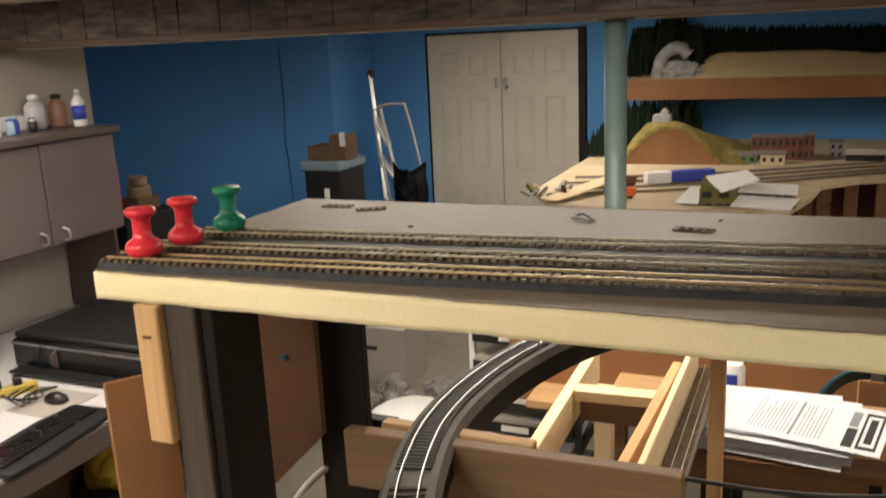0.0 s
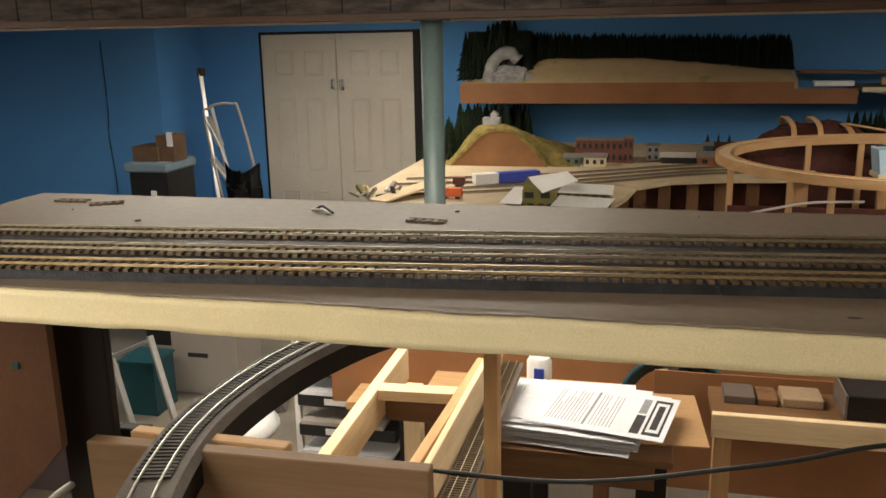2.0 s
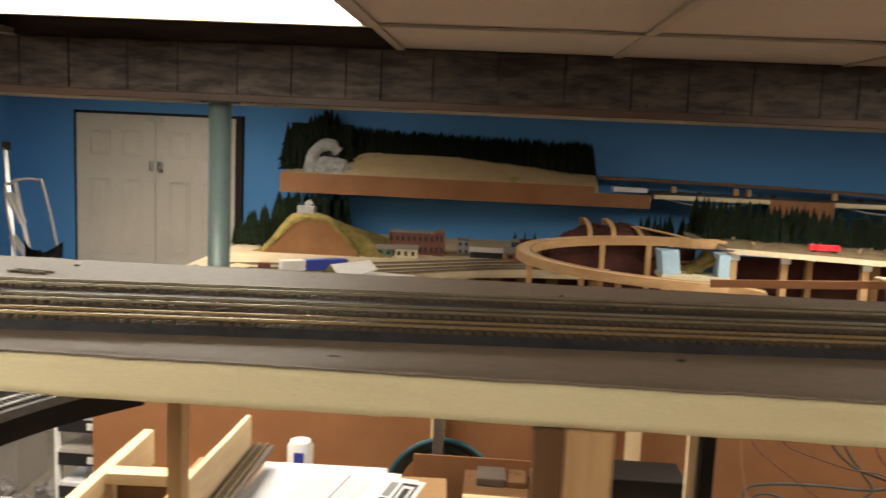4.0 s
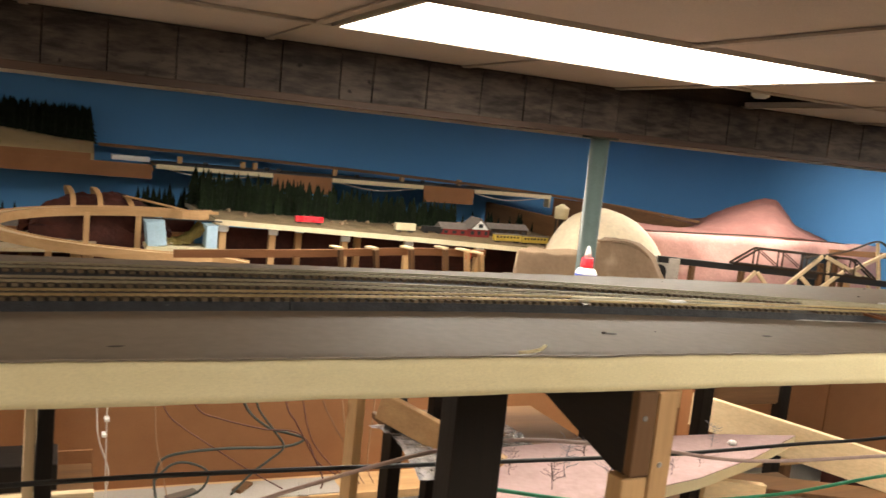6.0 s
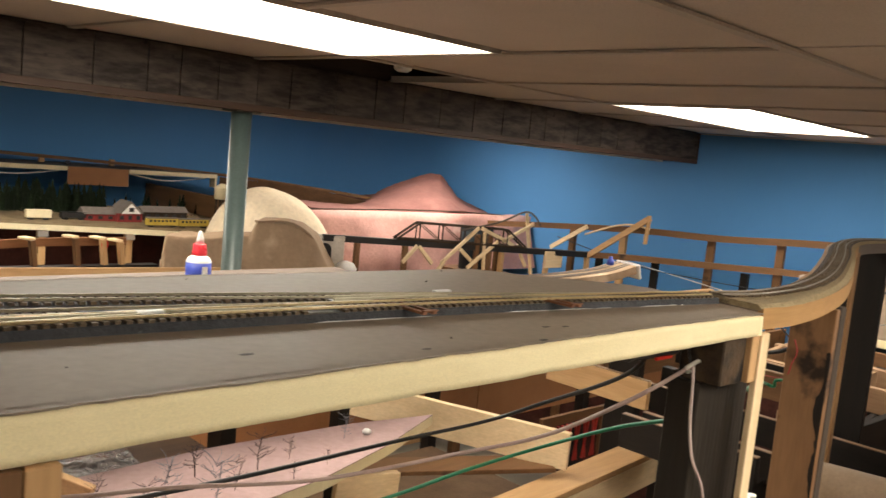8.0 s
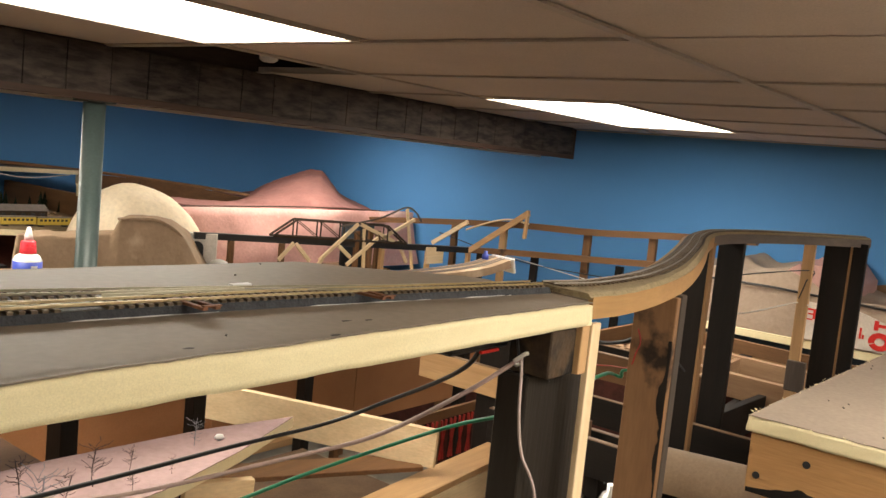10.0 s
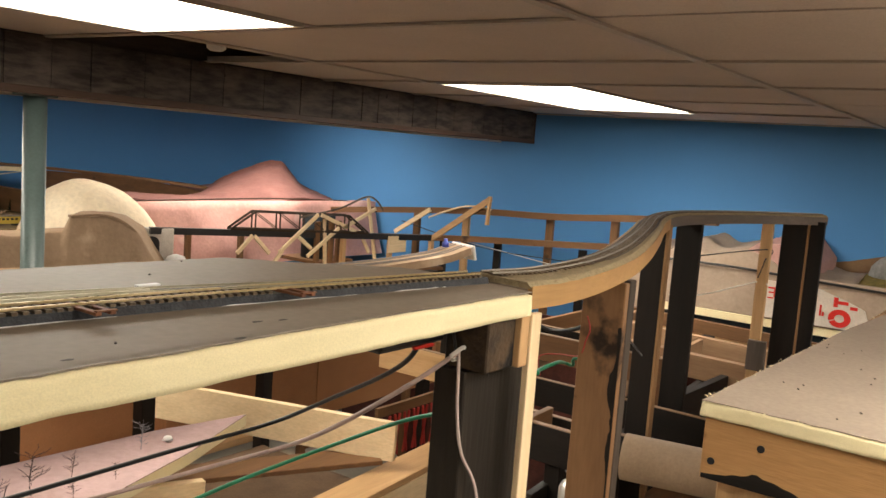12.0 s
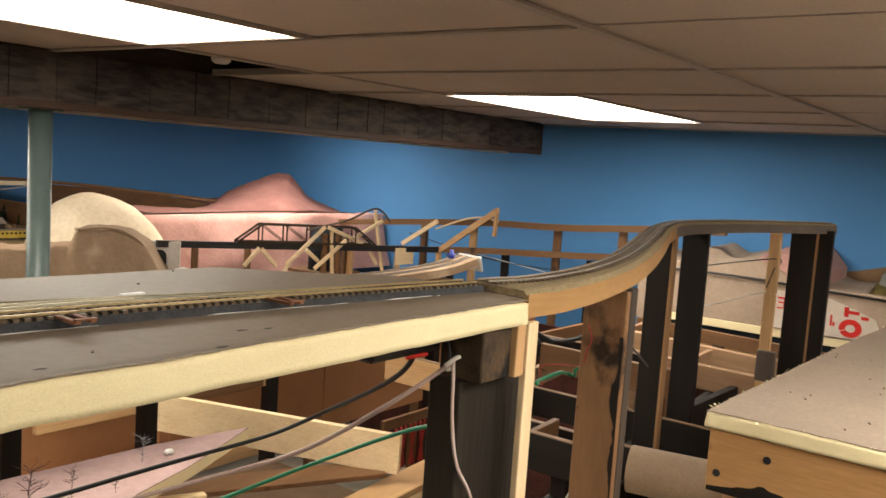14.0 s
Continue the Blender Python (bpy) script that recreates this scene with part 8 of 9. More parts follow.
# helix of bent splines round a dark red hill
hx = thing("helix_loop", (1.55, 3.95, 1.0), "unfinished track loop of bent tan wood splines on posts", "trackbed")
pts = []
for i in range(25):
    a = math.radians(40 + 290 * i / 24)
    pts.append((1.56 + 0.53 * math.cos(a), 3.93 + 0.36 * math.sin(a), 1.405 - 0.165 * (i / 24) ** 1.3))
HEL = smooth_path([(2.1, 4.2, 1.405)] + pts + [(2.2, 3.72, 1.215)], 4)
part("outer_spline", sweep(bmesh.new(), HEL, [(0.030, -0.022), (0.040, -0.022), (0.040, 0.022), (0.030, 0.022)]), PINE["x"], hx)
part("inner_spline", sweep(bmesh.new(), HEL, [(-0.040, -0.022), (-0.030, -0.022), (-0.030, 0.022), (-0.040, 0.022)]), PINE["x"], hx)
part("roadbed", sweep(bmesh.new(), HEL, [(-0.029, 0.008), (0.029, 0.008), (0.029, 0.016), (-0.029, 0.016)]), PALE["x"], hx)
for x, y, z in ((1.06, 3.86, 1.33), (1.30, 3.63, 1.28), (1.47, 3.59, 1.26), (1.47, 4.25, 1.38), (1.72, 4.25, 1.385), (1.72, 3.60, 1.235)):
    part("post", box((x - 0.014, y - 0.012, 0.6), (x + 0.014, y + 0.012, z), 0.001), PINE["z"], hx)
part("floor_frame", box((0.95, 3.55, 0.58), (2.2, 4.4, 0.599)), OLDWOOD["x"], hx)
for x, y in ((1.0, 3.6), (2.1, 3.6), (1.0, 4.3), (2.1, 4.3)):
    part("leg", box((x, y, 0), (x + 0.05, y + 0.05, 0.5795)), OLDWOOD["z"], hx)
part("red_hill", terrain(1.20, 1.90, 4.32, 4.62, lambda x, y: 1.29 + 0.035 * noise.noise((x * 9, y * 9, 0)) + 0.012 * noise.noise((x * 32, y * 32, 0)) + 0.165 * max(0.0, 1 - ((x - 1.53) / 0.31) ** 2 - ((y - 4.50) / 0.19) ** 2) ** 0.5, 60, 40, 0.60), MAROON, hx, "dark red plaster hill")
part("maroon_board", box((1.02, 4.63, 0.62), (2.06, 4.642, 1.33)), MAROON, hx, "dark red board behind the loop")
for x in (1.37, 1.50, 1.66):
    h = 0.010 if x < 1.6 else -0.025
    part("arch_rib", sweep(bmesh.new(), smooth_path([(x + 0.035, 4.30, 1.39), (x + 0.03, 4.33, 1.440 + h), (x + 0.015, 4.41, 1.470 + h), (x, 4.50, 1.472 + h), (x + 0.01, 4.60, 1.42)], 6), [(-0.013, -0.004), (0.013, -0.004), (0.013, 0.004), (-0.013, 0.004)]), PINE["y"], hx)
part("dark_frame", box((1.05, 3.80, 1.05), (1.98, 3.82, 1.12)), MAROON, hx, "dark red cross board")
part("top_rail", tube([(1.66, 4.36, 1.462), (1.8, 4.33, 1.44), (2.0, 4.28, 1.405)], 0.006, 4, 6), PINE["x"], hx)
solid("wire", tube([(1.10, 3.60, 1.12), (1.25, 3.58, 1.16), (1.4, 3.57, 1.19), (1.6, 3.56, 1.20)], 0.006, 6, 6), CABLE_WHITE, "white cable beside the track loop", "wire", "loose wires")
for i in range(10):
    plant(DARKTREES, 1.75 + 0.03 * i, 4.75 + random.uniform(-0.05, 0.1), 1.25, 0.22 + random.uniform(-0.04, 0.04), planted)
solid("tree_bank", box((1.63, 4.60, 0.9), (2.06, 5.2, 1.25), 0.01), BROWNEARTH, "dark earth bank behind the loop", "bank")

# creek cut and the long deck
cg = thing("creek_cut", (1.9, 4.0, 1.2), "creek gap between decks with pale blue side boards", "creek")
part("base_board", box((1.735, 3.93, 1.240), (2.085, 4.10, 1.262), 0.001), CREAM, cg)
part("side_board", placed(box((-0.045, -0.08, 0), (0.045, 0.08, 0.125), 0.002), pose(1.79, 4.02, 1.2625, 0, -8, 0)), PALEBLUE, cg, "pale blue board")
part("side_board", placed(box((-0.028, -0.06, 0), (0.028, 0.06, 0.115), 0.002), pose(2.05, 4.0, 1.2625)), PALEBLUE, cg, "pale blue board")
part("bank", terrain(1.84, 2.03, 3.99, 4.30, lambda x, y: 1.263 + 0.10 * ((x - 1.90) / 0.13) ** 2 * (x > 1.90) + 0.02 * noise.noise((x * 30, y * 30, 0)), 14, 14), GRASS, cg)
part("track_line", stick((1.72, 3.97, 1.398), (2.10, 3.97, 1.398), 0.02, 0.006, 0), BLACK, cg)
part("leg", box((1.76, 4.0, 0), (1.80, 4.04, 1.239), 0.001), PINE["z"], cg)

dk = thing("long_deck", (3.2, 4.2, 1.38), "long layout deck with a cream front edge on posts", "deck")
DECK = [(2.07, 3.99), (2.6, 3.93), (3.2, 3.84), (3.8, 3.72), (4.3, 3.58), (4.45, 3.9), (4.45, 4.95), (2.02, 4.95)]


def deck_z(x):
    return 1.408 - 0.02 * (x - 2.07)


bm = slab(DECK, 0, 0.006)
for v in bm.verts:
    v.co.z += deck_z(v.co.x)
part("surface", bm, TAN, dk, "tan ballast and earth")
bm = slab(DECK, -0.028, -0.0005)
for v in bm.verts:
    v.co.z += deck_z(v.co.x)
part("edge", bm, CREAM, dk, "cream painted edge board")
part("backing", box((2.08, 4.30, 0.6), (4.4, 4.32, 1.33)), MAROON, dk, "dark red board under the deck")
for x, y in ((2.10, 4.02), (2.36, 4.02), (2.74, 3.95), (3.09, 3.90), (3.5, 3.84), (2.55, 4.2), (2.9, 4.2)):
    part("leg", box((x, y, 0), (x + 0.035, y + 0.035, deck_z(x) - 0.030), 0.001), PINE["z"], dk)
    part("corbel", box((x - 0.008, y - 0.012, deck_z(x) - 0.065), (x + 0.043, y - 0.001, deck_z(x) - 0.0295), 0.004), WHITE, dk)
for i in range(90):
    f = i / 89
    x = 2.06 + 1.55 * f
    plant(GREENTREES if i % 3 == 0 else DARKTREES, x, 4.42 + random.uniform(-0.06, 0.06), deck_z(x), (0.165 - 0.05 * f) + random.uniform(-0.04, 0.03), planted)
grove("forest", [(2.04 + 1.62 * i / 139, 4.58 + random.uniform(-0.06, 0.14), deck_z(2.04 + 1.62 * i / 139), 0.20 - 0.06 * i / 139 + random.uniform(-0.03, 0.03)) for i in range(140)], NEEDLES, "dense dark green model forest on the long deck", 7)
for i in range(14):
    x = 3.6 + 0.06 * i
    plant(DARKTREES, x, 4.7 + random.uniform(-0.1, 0.1), deck_z(x), 0.10 + random.uniform(-0.03, 0.03), planted)


def wagon(x0, x1, y, body, label, h=0.035, roof=None):
    t = thing("model_wagon", ((x0 + x1) / 2, y, deck_z(x0) + 0.006), label, "model wagon", "model wagons")
    z = deck_z((x0 + x1) / 2) + 0.0062
    part("body", box((x0, y, z + 0.010), (x1, y + 0.032, z + 0.010 + h), 0.002), body, t)
    for x in (x0 + 0.012, x1 - 0.036):
        part("truck", box((x, y + 0.004, z), (x + 0.024, y + 0.028, z + 0.0095)), BLACK, t)
    if roof:
        for k in range(7):
            a = x0 + 0.012 + k * (x1 - x0 - 0.02) / 7
            part("window", box((a, y - 0.0012, z + 0.028), (a + 0.013, y + 0.001, z + 0.039)), BLACK, t)
        part("roof", box((x0 - 0.001, y - 0.001, z + 0.0102 + h), (x1 + 0.001, y + 0.033, z + 0.016 + h), 0.002), roof, t)


wagon(2.50, 2.655, 4.04, RED, "bright red model wagon on the long deck", 0.03)
wagon(3.064, 3.184, 4.00, CREAM, "cream model container on the long deck", 0.04)
wagon(3.61, 3.783, 3.84, YELLOW, "yellow model passenger car", 0.035, ROOFGREY)
wagon(3.790, 3.963, 3.84, YELLOW, "yellow model passenger car", 0.035, ROOFGREY)
wagon(3.25, 3.38, 4.05, BLACK, "black model tank wagon", 0.03)
zz = deck_z(3.5) + 0.006
house("station", 3.37, 4.05, 3.53, 4.14, zz, 0.036, 0.034, STATIONRED, ROOFGREY, "red model station with a grey roof", 3)
gable_house = house("station", 3.53, 4.02, 3.665, 4.14, zz, 0.046, 0.066, STATIONRED, ROOFGREY, "red gabled model station house with white trim", 3, 1, axis="y")
part("gable_trim", roof_plane([(3.546, 4.009, zz + 0.048), (3.649, 4.009, zz + 0.048), (3.602, 4.011, zz + 0.096), (3.594, 4.011, zz + 0.096)], 0.003), WHITE, gable_house, "white gable boarding")
part("gable_window", box((3.585, 4.004, zz + 0.056), (3.611, 4.0085, zz + 0.078)), BLACK, gable_house)
house("warehouse", 3.72, 4.12, 3.98, 4.22, zz, 0.045, 0.03, BARK, ROOFGREY, "long dark model warehouse", 5)
rocks = bmesh.new()
for k in range(60):
    x, y = 2.1 + 2.2 * random.random(), 4.12 + 0.5 * random.random()
    s = random.uniform(0.006, 0.016)
    bar(rocks, (x, y, deck_z(x) + 0.008), (x + s, y + s * 0.6, deck_z(x) + 0.010 + s * 0.5), s, s)
solid("rubble", rocks, KRAFT, "loose tan rubble strewn on the long deck", "rubble", kind="stuff")
wt = thing("water_tank", (4.008, 3.80, 1.36), "wooden model water tank on the hillside", "model building", "model buildings")
part("tub", lathe(bmesh.new(), [(0.04, 0), (0.042, 0.06), (0.044, 0.062), (0.01, 0.085)], (4.008, 3.80, 1.545), 16), CREAM, wt)
for dx, dy in ((-0.02, -0.02), (0.02, -0.02), (0.02, 0.02), (-0.02, 0.02)):
    part("leg", box((4.008 + dx - 0.004, 3.80 + dy - 0.004, 1.365), (4.008 + dx + 0.004, 3.80 + dy + 0.004, 1.5445)), BARK, wt)

# risers for a missing roadbed
rs = thing("riser_row", (2.75, 2.9, 1.3), "row of short pine risers waiting for a roadbed", "risers")
part("base", slab([(1.9, 2.875), (3.2, 2.875), (3.2, 2.925), (1.9, 2.925)], 1.335, 1.350), DARKWOOD["x"], rs)
part("curved_strip", sweep(bmesh.new(), smooth_path([(1.75, 3.0, 1.375), (2.3, 2.99, 1.40), (2.75, 3.0, 1.425), (3.1, 2.96, 1.435)], 8), [(-0.006, -0.016), (0.006, -0.016), (0.006, 0.016), (-0.006, 0.016)]), REDWOOD["x"], rs)
for x, z in ((2.41, 1.435), (2.565, 1.44), (2.725, 1.448), (2.885, 1.455), (2.99, 1.45), (3.06, 1.44)):
    part("riser", stick((x, 2.90, 1.351), (x - 0.012, 2.90, z), 0.032, 0.018, 0.001), OLDWOOD["z"] if x < 2.9 else PINE["z"], rs)
    part("cleat", stick((x - 0.010, 2.905, z + 0.004), (x - 0.028, 2.96, z + 0.004), 0.034, 0.008, 0.001), PALE["y"], rs)
part("red_mark", box((2.97, 2.887, 1.42), (2.995, 2.8895, 1.445)), REDINK, rs, "red paint mark")
for x, y in ((1.95, 2.88), (3.1, 2.88)):
    part("leg", box((x, y, 0), (x + 0.04, y + 0.04, 1.3345)), OLDWOOD["z"], rs)
board("edge_plank", (2.40, 2.66, 1.368), (3.35, 2.62, 1.352), 0.014, 0.048, PINE, "raw pine plank along the front of the far bench")
board("plank_leg", (2.6, 2.66, 1.344), (2.6, 2.66, 0), 0.03, 0.03, PINE, "pine leg under the raw plank")
board("plank_leg", (3.2, 2.63, 1.33), (3.2, 2.63, 0), 0.03, 0.03, PINE, "pine leg under the raw plank")

# rear shelf with the glue bottle
gs = thing("side_shelf", (2.5, 1.22, 1.58), "narrow grey shelf behind the staging shelf", "shelf")
part("top", box((2.05, 1.10, 1.575), (2.95, 1.38, 1.592), 0.001), GREYWOOD["x"], gs)
for x in (2.10, 2.86):
    part("post", box((x, 1.20, 0), (x + 0.035, 1.235, 1.5745), 0.001), DARKWOOD["z"], gs)
gb = thing("glue_bottle", (2.465, 1.215, 1.592), "white glue bottle with blue label and red twist cap", "glue bottle")
part("bottle", lathe(bmesh.new(), [(0.024, 0), (0.026, 0.003), (0.026, 0.050), (0.022, 0.058), (0.014, 0.063)], (2.465, 1.215, 1.5925), 24), WHITE, gb)
part("label", lathe(bmesh.new(), [(0.0264, 0.008), (0.0264, 0.049)], (2.465, 1.215, 1.5925), 24), BLUEPLASTIC, gb, "blue label")
part("label_patch", placed(box((-0.006, -0.0275, 0.012), (0.006, -0.0262, 0.042)), Matrix.Translation((2.465, 1.215, 1.5925))), WHITE, gb, "white label patch")
part("cap", lathe(bmesh.new(), [(0.015, 0.0), (0.0155, 0.003), (0.0135, 0.022), (0.012, 0.024)], (2.465, 1.215, 1.656), 20), RED, gb, "red cap")
part("tip", lathe(bmesh.new(), [(0.0085, 0), (0.0075, 0.010), (0.0055, 0.018), (0.004, 0.024), (0.002, 0.027)], (2.465, 1.215, 1.680), 16), WHITE, gb, "white twist tip")
for k, (x, y, c) in enumerate(((2.40, 1.20, WHITE), (2.54, 1.18, WHITE), (2.60, 1.22, GREYWALL))):
    solid("paper_scrap", placed(box((-0.04, -0.02, 0), (0.04, 0.02, 0.006), 0.001), pose(x, y, 1.5925, 0, 4, 20 * k)), c, "small pale scrap beside the glue bottle", "scrap", "scraps")

# plaster hills
PORTAL = mat("cast_portal", (0.64, 0.60, 0.54), (0.54, 0.50, 0.44), 0.85, scale=20, fine=160)
ph = thing("plaster_hill", (3.7, 3.3, 1.2), "rounded tan plaster hill in two terraces", "model hill")


def hump(x, y):
    """Lower terrace: a long low box of stiff cloth, a step up, then a fall to the portal."""
    edge = min(1.0, max(0.0, (y - 2.95) / 0.05)) ** 0.5
    x -= 0.85 * max(0.0, y - 2.98)
    top = float(np.interp(x, [3.25, 3.27, 3.68, 3.715, 3.86, 3.95, 4.05, 4.12, 4.19, 4.24], [1.20, 1.445, 1.450, 1.516, 1.520, 1.500, 1.435, 1.330, 1.24, 1.19]))
    top -= max(0.0, y - 3.30) * 0.10
    fold = 0.006 * math.sin(14 * x + 5 * noise.noise((x * 4, y * 4, 2))) - 0.012 * max(0.0, noise.noise((x * 7, y * 3, 6)) - 0.15)
    return 1.19 + (top - 1.19) * edge + (fold + 0.006 * noise.noise((x * 9, y * 9, 0)) + 0.003 * noise.noise((x * 26, y * 26, 0))) * edge * (x > 3.26)


def dome(x, y):
    """Cream dome behind the terrace, steep to the left and long to the right."""
    d = ((x - 4.10) / (0.46 if x > 4.10 else 0.30)) ** 2 + ((y - 3.55) / 0.33) ** 2
    return 1.20 + 0.435 * max(0.0, 1 - d) ** 0.52 + (0.012 * noise.noise((x * 6, y * 6, 0)) + 0.004 * noise.noise((x * 19, y * 19, 0)) if d < 1 else 0.0)


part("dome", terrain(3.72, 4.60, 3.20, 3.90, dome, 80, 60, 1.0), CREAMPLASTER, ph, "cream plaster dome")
part("shell", terrain(3.24, 4.42, 2.92, 3.20, hump, 140, 60, 1.0), PLASTER, ph)
part("rim_cloth", sweep(bmesh.new(), smooth_path([(3.73, 3.0, 1.518), (3.86, 3.0, 1.523), (3.95, 3.0, 1.503), (4.05, 3.01, 1.440), (4.12, 3.03, 1.335)], 6), [(-0.012, -0.004), (0.012, -0.006), (0.014, 0.004), (-0.012, 0.006)]), PLASTER, ph)
part("skirt_frame", box((3.20, 2.92, 0.97), (4.33, 3.72, 0.999)), OLDWOOD["x"], ph)
for x, y in ((3.25, 2.95), (4.2, 2.95), (3.25, 3.62), (4.2, 3.62)):
    part("leg", box((x, y, 0), (x + 0.05, y + 0.05, 0.9695)), OLDWOOD["z"], ph)
PV = pose(4.296, 3.215, 1.277, 0, 0, -38)
pt = thing("tunnel_portal", (4.33, 3.24, 1.27), "pale grey tunnel portal in the plaster hill", "rock portal")
part("face", placed(box((-0.075, 0.0, -0.06), (0.10, 0.03, 0.150), 0.004), PV), PORTAL, pt)
part("opening", placed(placed(lathe(bmesh.new(), [(0.034, 0), (0.034, 0.004)], (0, 0, 0), 20), pose(0, -0.0005, 0.075, 90, 0, 0)), PV), BLACK, pt, "dark tunnel mouth")
part("opening_foot", placed(box((-0.034, -0.0045, 0.0), (0.034, -0.0005, 0.075)), PV), BLACK, pt)
part("rubble", placed(placed(lathe(bmesh.new(), [(0.05, 0), (0.06, 0.02), (0.04, 0.05), (0.01, 0.06)], (0, 0, 0), 9), pose(0.115, -0.05, -0.03)), PV), WHITE, pt, "pale plaster lump")

mt = thing("mountain", (5.4, 4.4, 1.0), "salmon-pink plaster mountain rising in the corner", "model hill")


def mountain(x, y):
    """A steep-sided peak above a level ledge."""
    u = (x - 5.98) * 0.729 - (y - 4.30) * 0.684
    w = (x - 5.98) * 0.684 + (y - 4.30) * 0.729
    prof = float(np.interp(u, [-0.95, -0.60, -0.50, -0.41, -0.31, -0.17, -0.05, 0.04, 0.12, 0.195, 0.272, 0.34, 0.41, 0.52, 0.64], [-0.09, -0.060, -0.045, -0.010, 0.074, 0.154, 0.212, 0.230, 0.222, 0.150, 0.072, 0.038, 0.008, -0.035, -0.06]))
    prof += 0.016 * noise.noise((u * 5, w * 5, 0))
    g = max(0.0, 1 - abs(w) / (0.78 if w < 0 else 1.1)) ** 0.62
    rib = 0.016 * abs(noise.noise((u * 4 + w * 3, w * 2, 3)))
    return 1.515 + (prof + rib) * g + 0.006 * noise.noise((x * 14, y * 14, 1)) + 0.003 * noise.noise((x * 40, y * 40, 1))


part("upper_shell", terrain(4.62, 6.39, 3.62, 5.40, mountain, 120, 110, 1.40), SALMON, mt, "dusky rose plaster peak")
face = bmesh.new()
cols = []
for i in range(81):
    x = 4.30 + 2.06 * i / 80
    col = []
    for k in range(9):
        f = k / 8
        y = 3.46 + 0.10 * f + 0.035 * noise.noise((x * 3.2, f * 1.5, 0)) + 0.012 * noise.noise((x * 11, f * 4, 0))
        col.append(face.verts.new((x, y, 1.16 + (1.520 - 1.16) * f + 0.006 * noise.noise((x * 6, 3, 0)) * f)))
    col.append(face.verts.new((x, 3.64, 1.519 + 0.004 * noise.noise((x * 6, 3, 0)))))
    cols.append(col)
for a, c in zip(cols, cols[1:]):
    for k in range(9):
        face.faces.new((a[k], c[k], c[k + 1], a[k + 1])).smooth = k < 8
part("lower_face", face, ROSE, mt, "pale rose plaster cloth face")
part("ledge_line", tube([(4.34, 3.60, 1.524), (4.8, 3.60, 1.530), (5.4, 3.605, 1.536), (6.0, 3.60, 1.524), (6.3, 3.6, 1.50)], 0.0045, 6, 8), BARK, mt, "dark wire along the ledge")
part("back_board", box((4.32, 3.75, 1.0), (4.36, 5.38, 1.50), 0.001), OLDWOOD["y"], mt)
for x, y in ((4.4, 3.7), (6.1, 3.7), (4.4, 5.1), (5.9, 4.9)):
    part("leg", box((x, y, 0), (x + 0.05, y + 0.05, 1.45)), OLDWOOD["z"], mt)

# bridges and trestle
ZBR = 1.405
br = thing("girder_bridge", (5.0, 3.0, 1.2), "long black girder bridge on wooden piers", "model bridge")
A, B = Vector((4.28, 3.22, 1.415)), Vector((5.98, 2.70, 1.375))
part("girder", stick(A, B, 0.03, 0.034, 0.001), BLACK, br)
for f in (0.11, 0.27, 0.62, 0.80, 0.97):
    p = A.lerp(B, f)
    part("pier", box((p.x - 0.014, p.y - 0.012, 1.20), (p.x + 0.014, p.y + 0.012, p.z - 0.018), 0.001), PINE["z"] if f > 0.5 else OLDWOOD["z"], br)
part("sill", stick((4.3, 3.22, 1.19), (6.0, 2.70, 1.19), 0.10, 0.02, 0.001), OLDWOOD["x"], br)
for f in (0.1, 0.5, 0.9):
    p = Vector((4.3, 3.22, 1.18)).lerp(Vector((6.0, 2.70, 1.18)), f)
    part("leg", box((p.x - 0.02, p.y - 0.02, 0), (p.x + 0.02, p.y + 0.02, 1.1795)), OLDWOOD["z"], br)
tr = thing("truss_bridge", (5.05, 2.98, 1.43), "small brown through-truss model bridge", "model bridge")
C, D = Vector((4.66, 3.085, 1.43)), Vector((5.46, 2.845, 1.41))
up = Vector((0, 0, 0.095))
for o in (Vector((0.008, 0.018, 0)), Vector((-0.008, -0.030, 0))):
    part("bottom_chord", stick(C + o, D + o, 0.008, 0.012, 0), BARK, tr)
    part("top_chord", stick(C.lerp(D, 0.16) + o + up, C.lerp(D, 0.84) + o + up, 0.008, 0.010, 0), BARK, tr)
    part("end_post", stick(C + o, C.lerp(D, 0.16) + o + up, 0.008, 0.010, 0), BARK, tr)
    part("end_post", stick(D + o, C.lerp(D, 0.84) + o + up, 0.008, 0.010, 0), BARK, tr)
    for k in range(5):
        f = 0.16 + 0.17 * k
        part("vertical", stick(C.lerp(D, f) + o, C.lerp(D, f) + o + up, 0.006, 0.006, 0), BARK, tr)
        if k < 4:
            part("diagonal", stick(C.lerp(D, f) + o + up, C.lerp(D, f + 0.17) + o, 0.004, 0.004, 0), BARK, tr)
ts = thing("trestle", (5.2, 2.95, 1.2), "half-built trestle of pale crossed sticks", "model bridge")
STICKS = [((4.849, 1.318), (5.124, 1.513)), ((5.044, 1.287), (5.283, 1.436)), ((5.124, 1.513), (5.409, 1.415)), ((5.177, 1.487), (5.198, 1.21)), ((5.515, 1.604), (5.615, 1.21)), ((5.305, 1.435), (5.574, 1.543)), ((4.675, 1.409), (4.78, 1.316)), ((4.554, 1.329), (4.65, 1.415)), ((4.964, 1.396), (5.058, 1.33)), ((5.471, 1.413), (5.564, 1.282)), ((4.79, 1.25), (4.86, 1.33))]
for k, (a, b) in enumerate(STICKS):
    y = 2.90 - 0.012 * (k % 3)
    part("stick", stick((a[0], y, a[1]), (b[0], y, b[1]), 0.012, 0.020, 0.001), PALE["x"], ts)
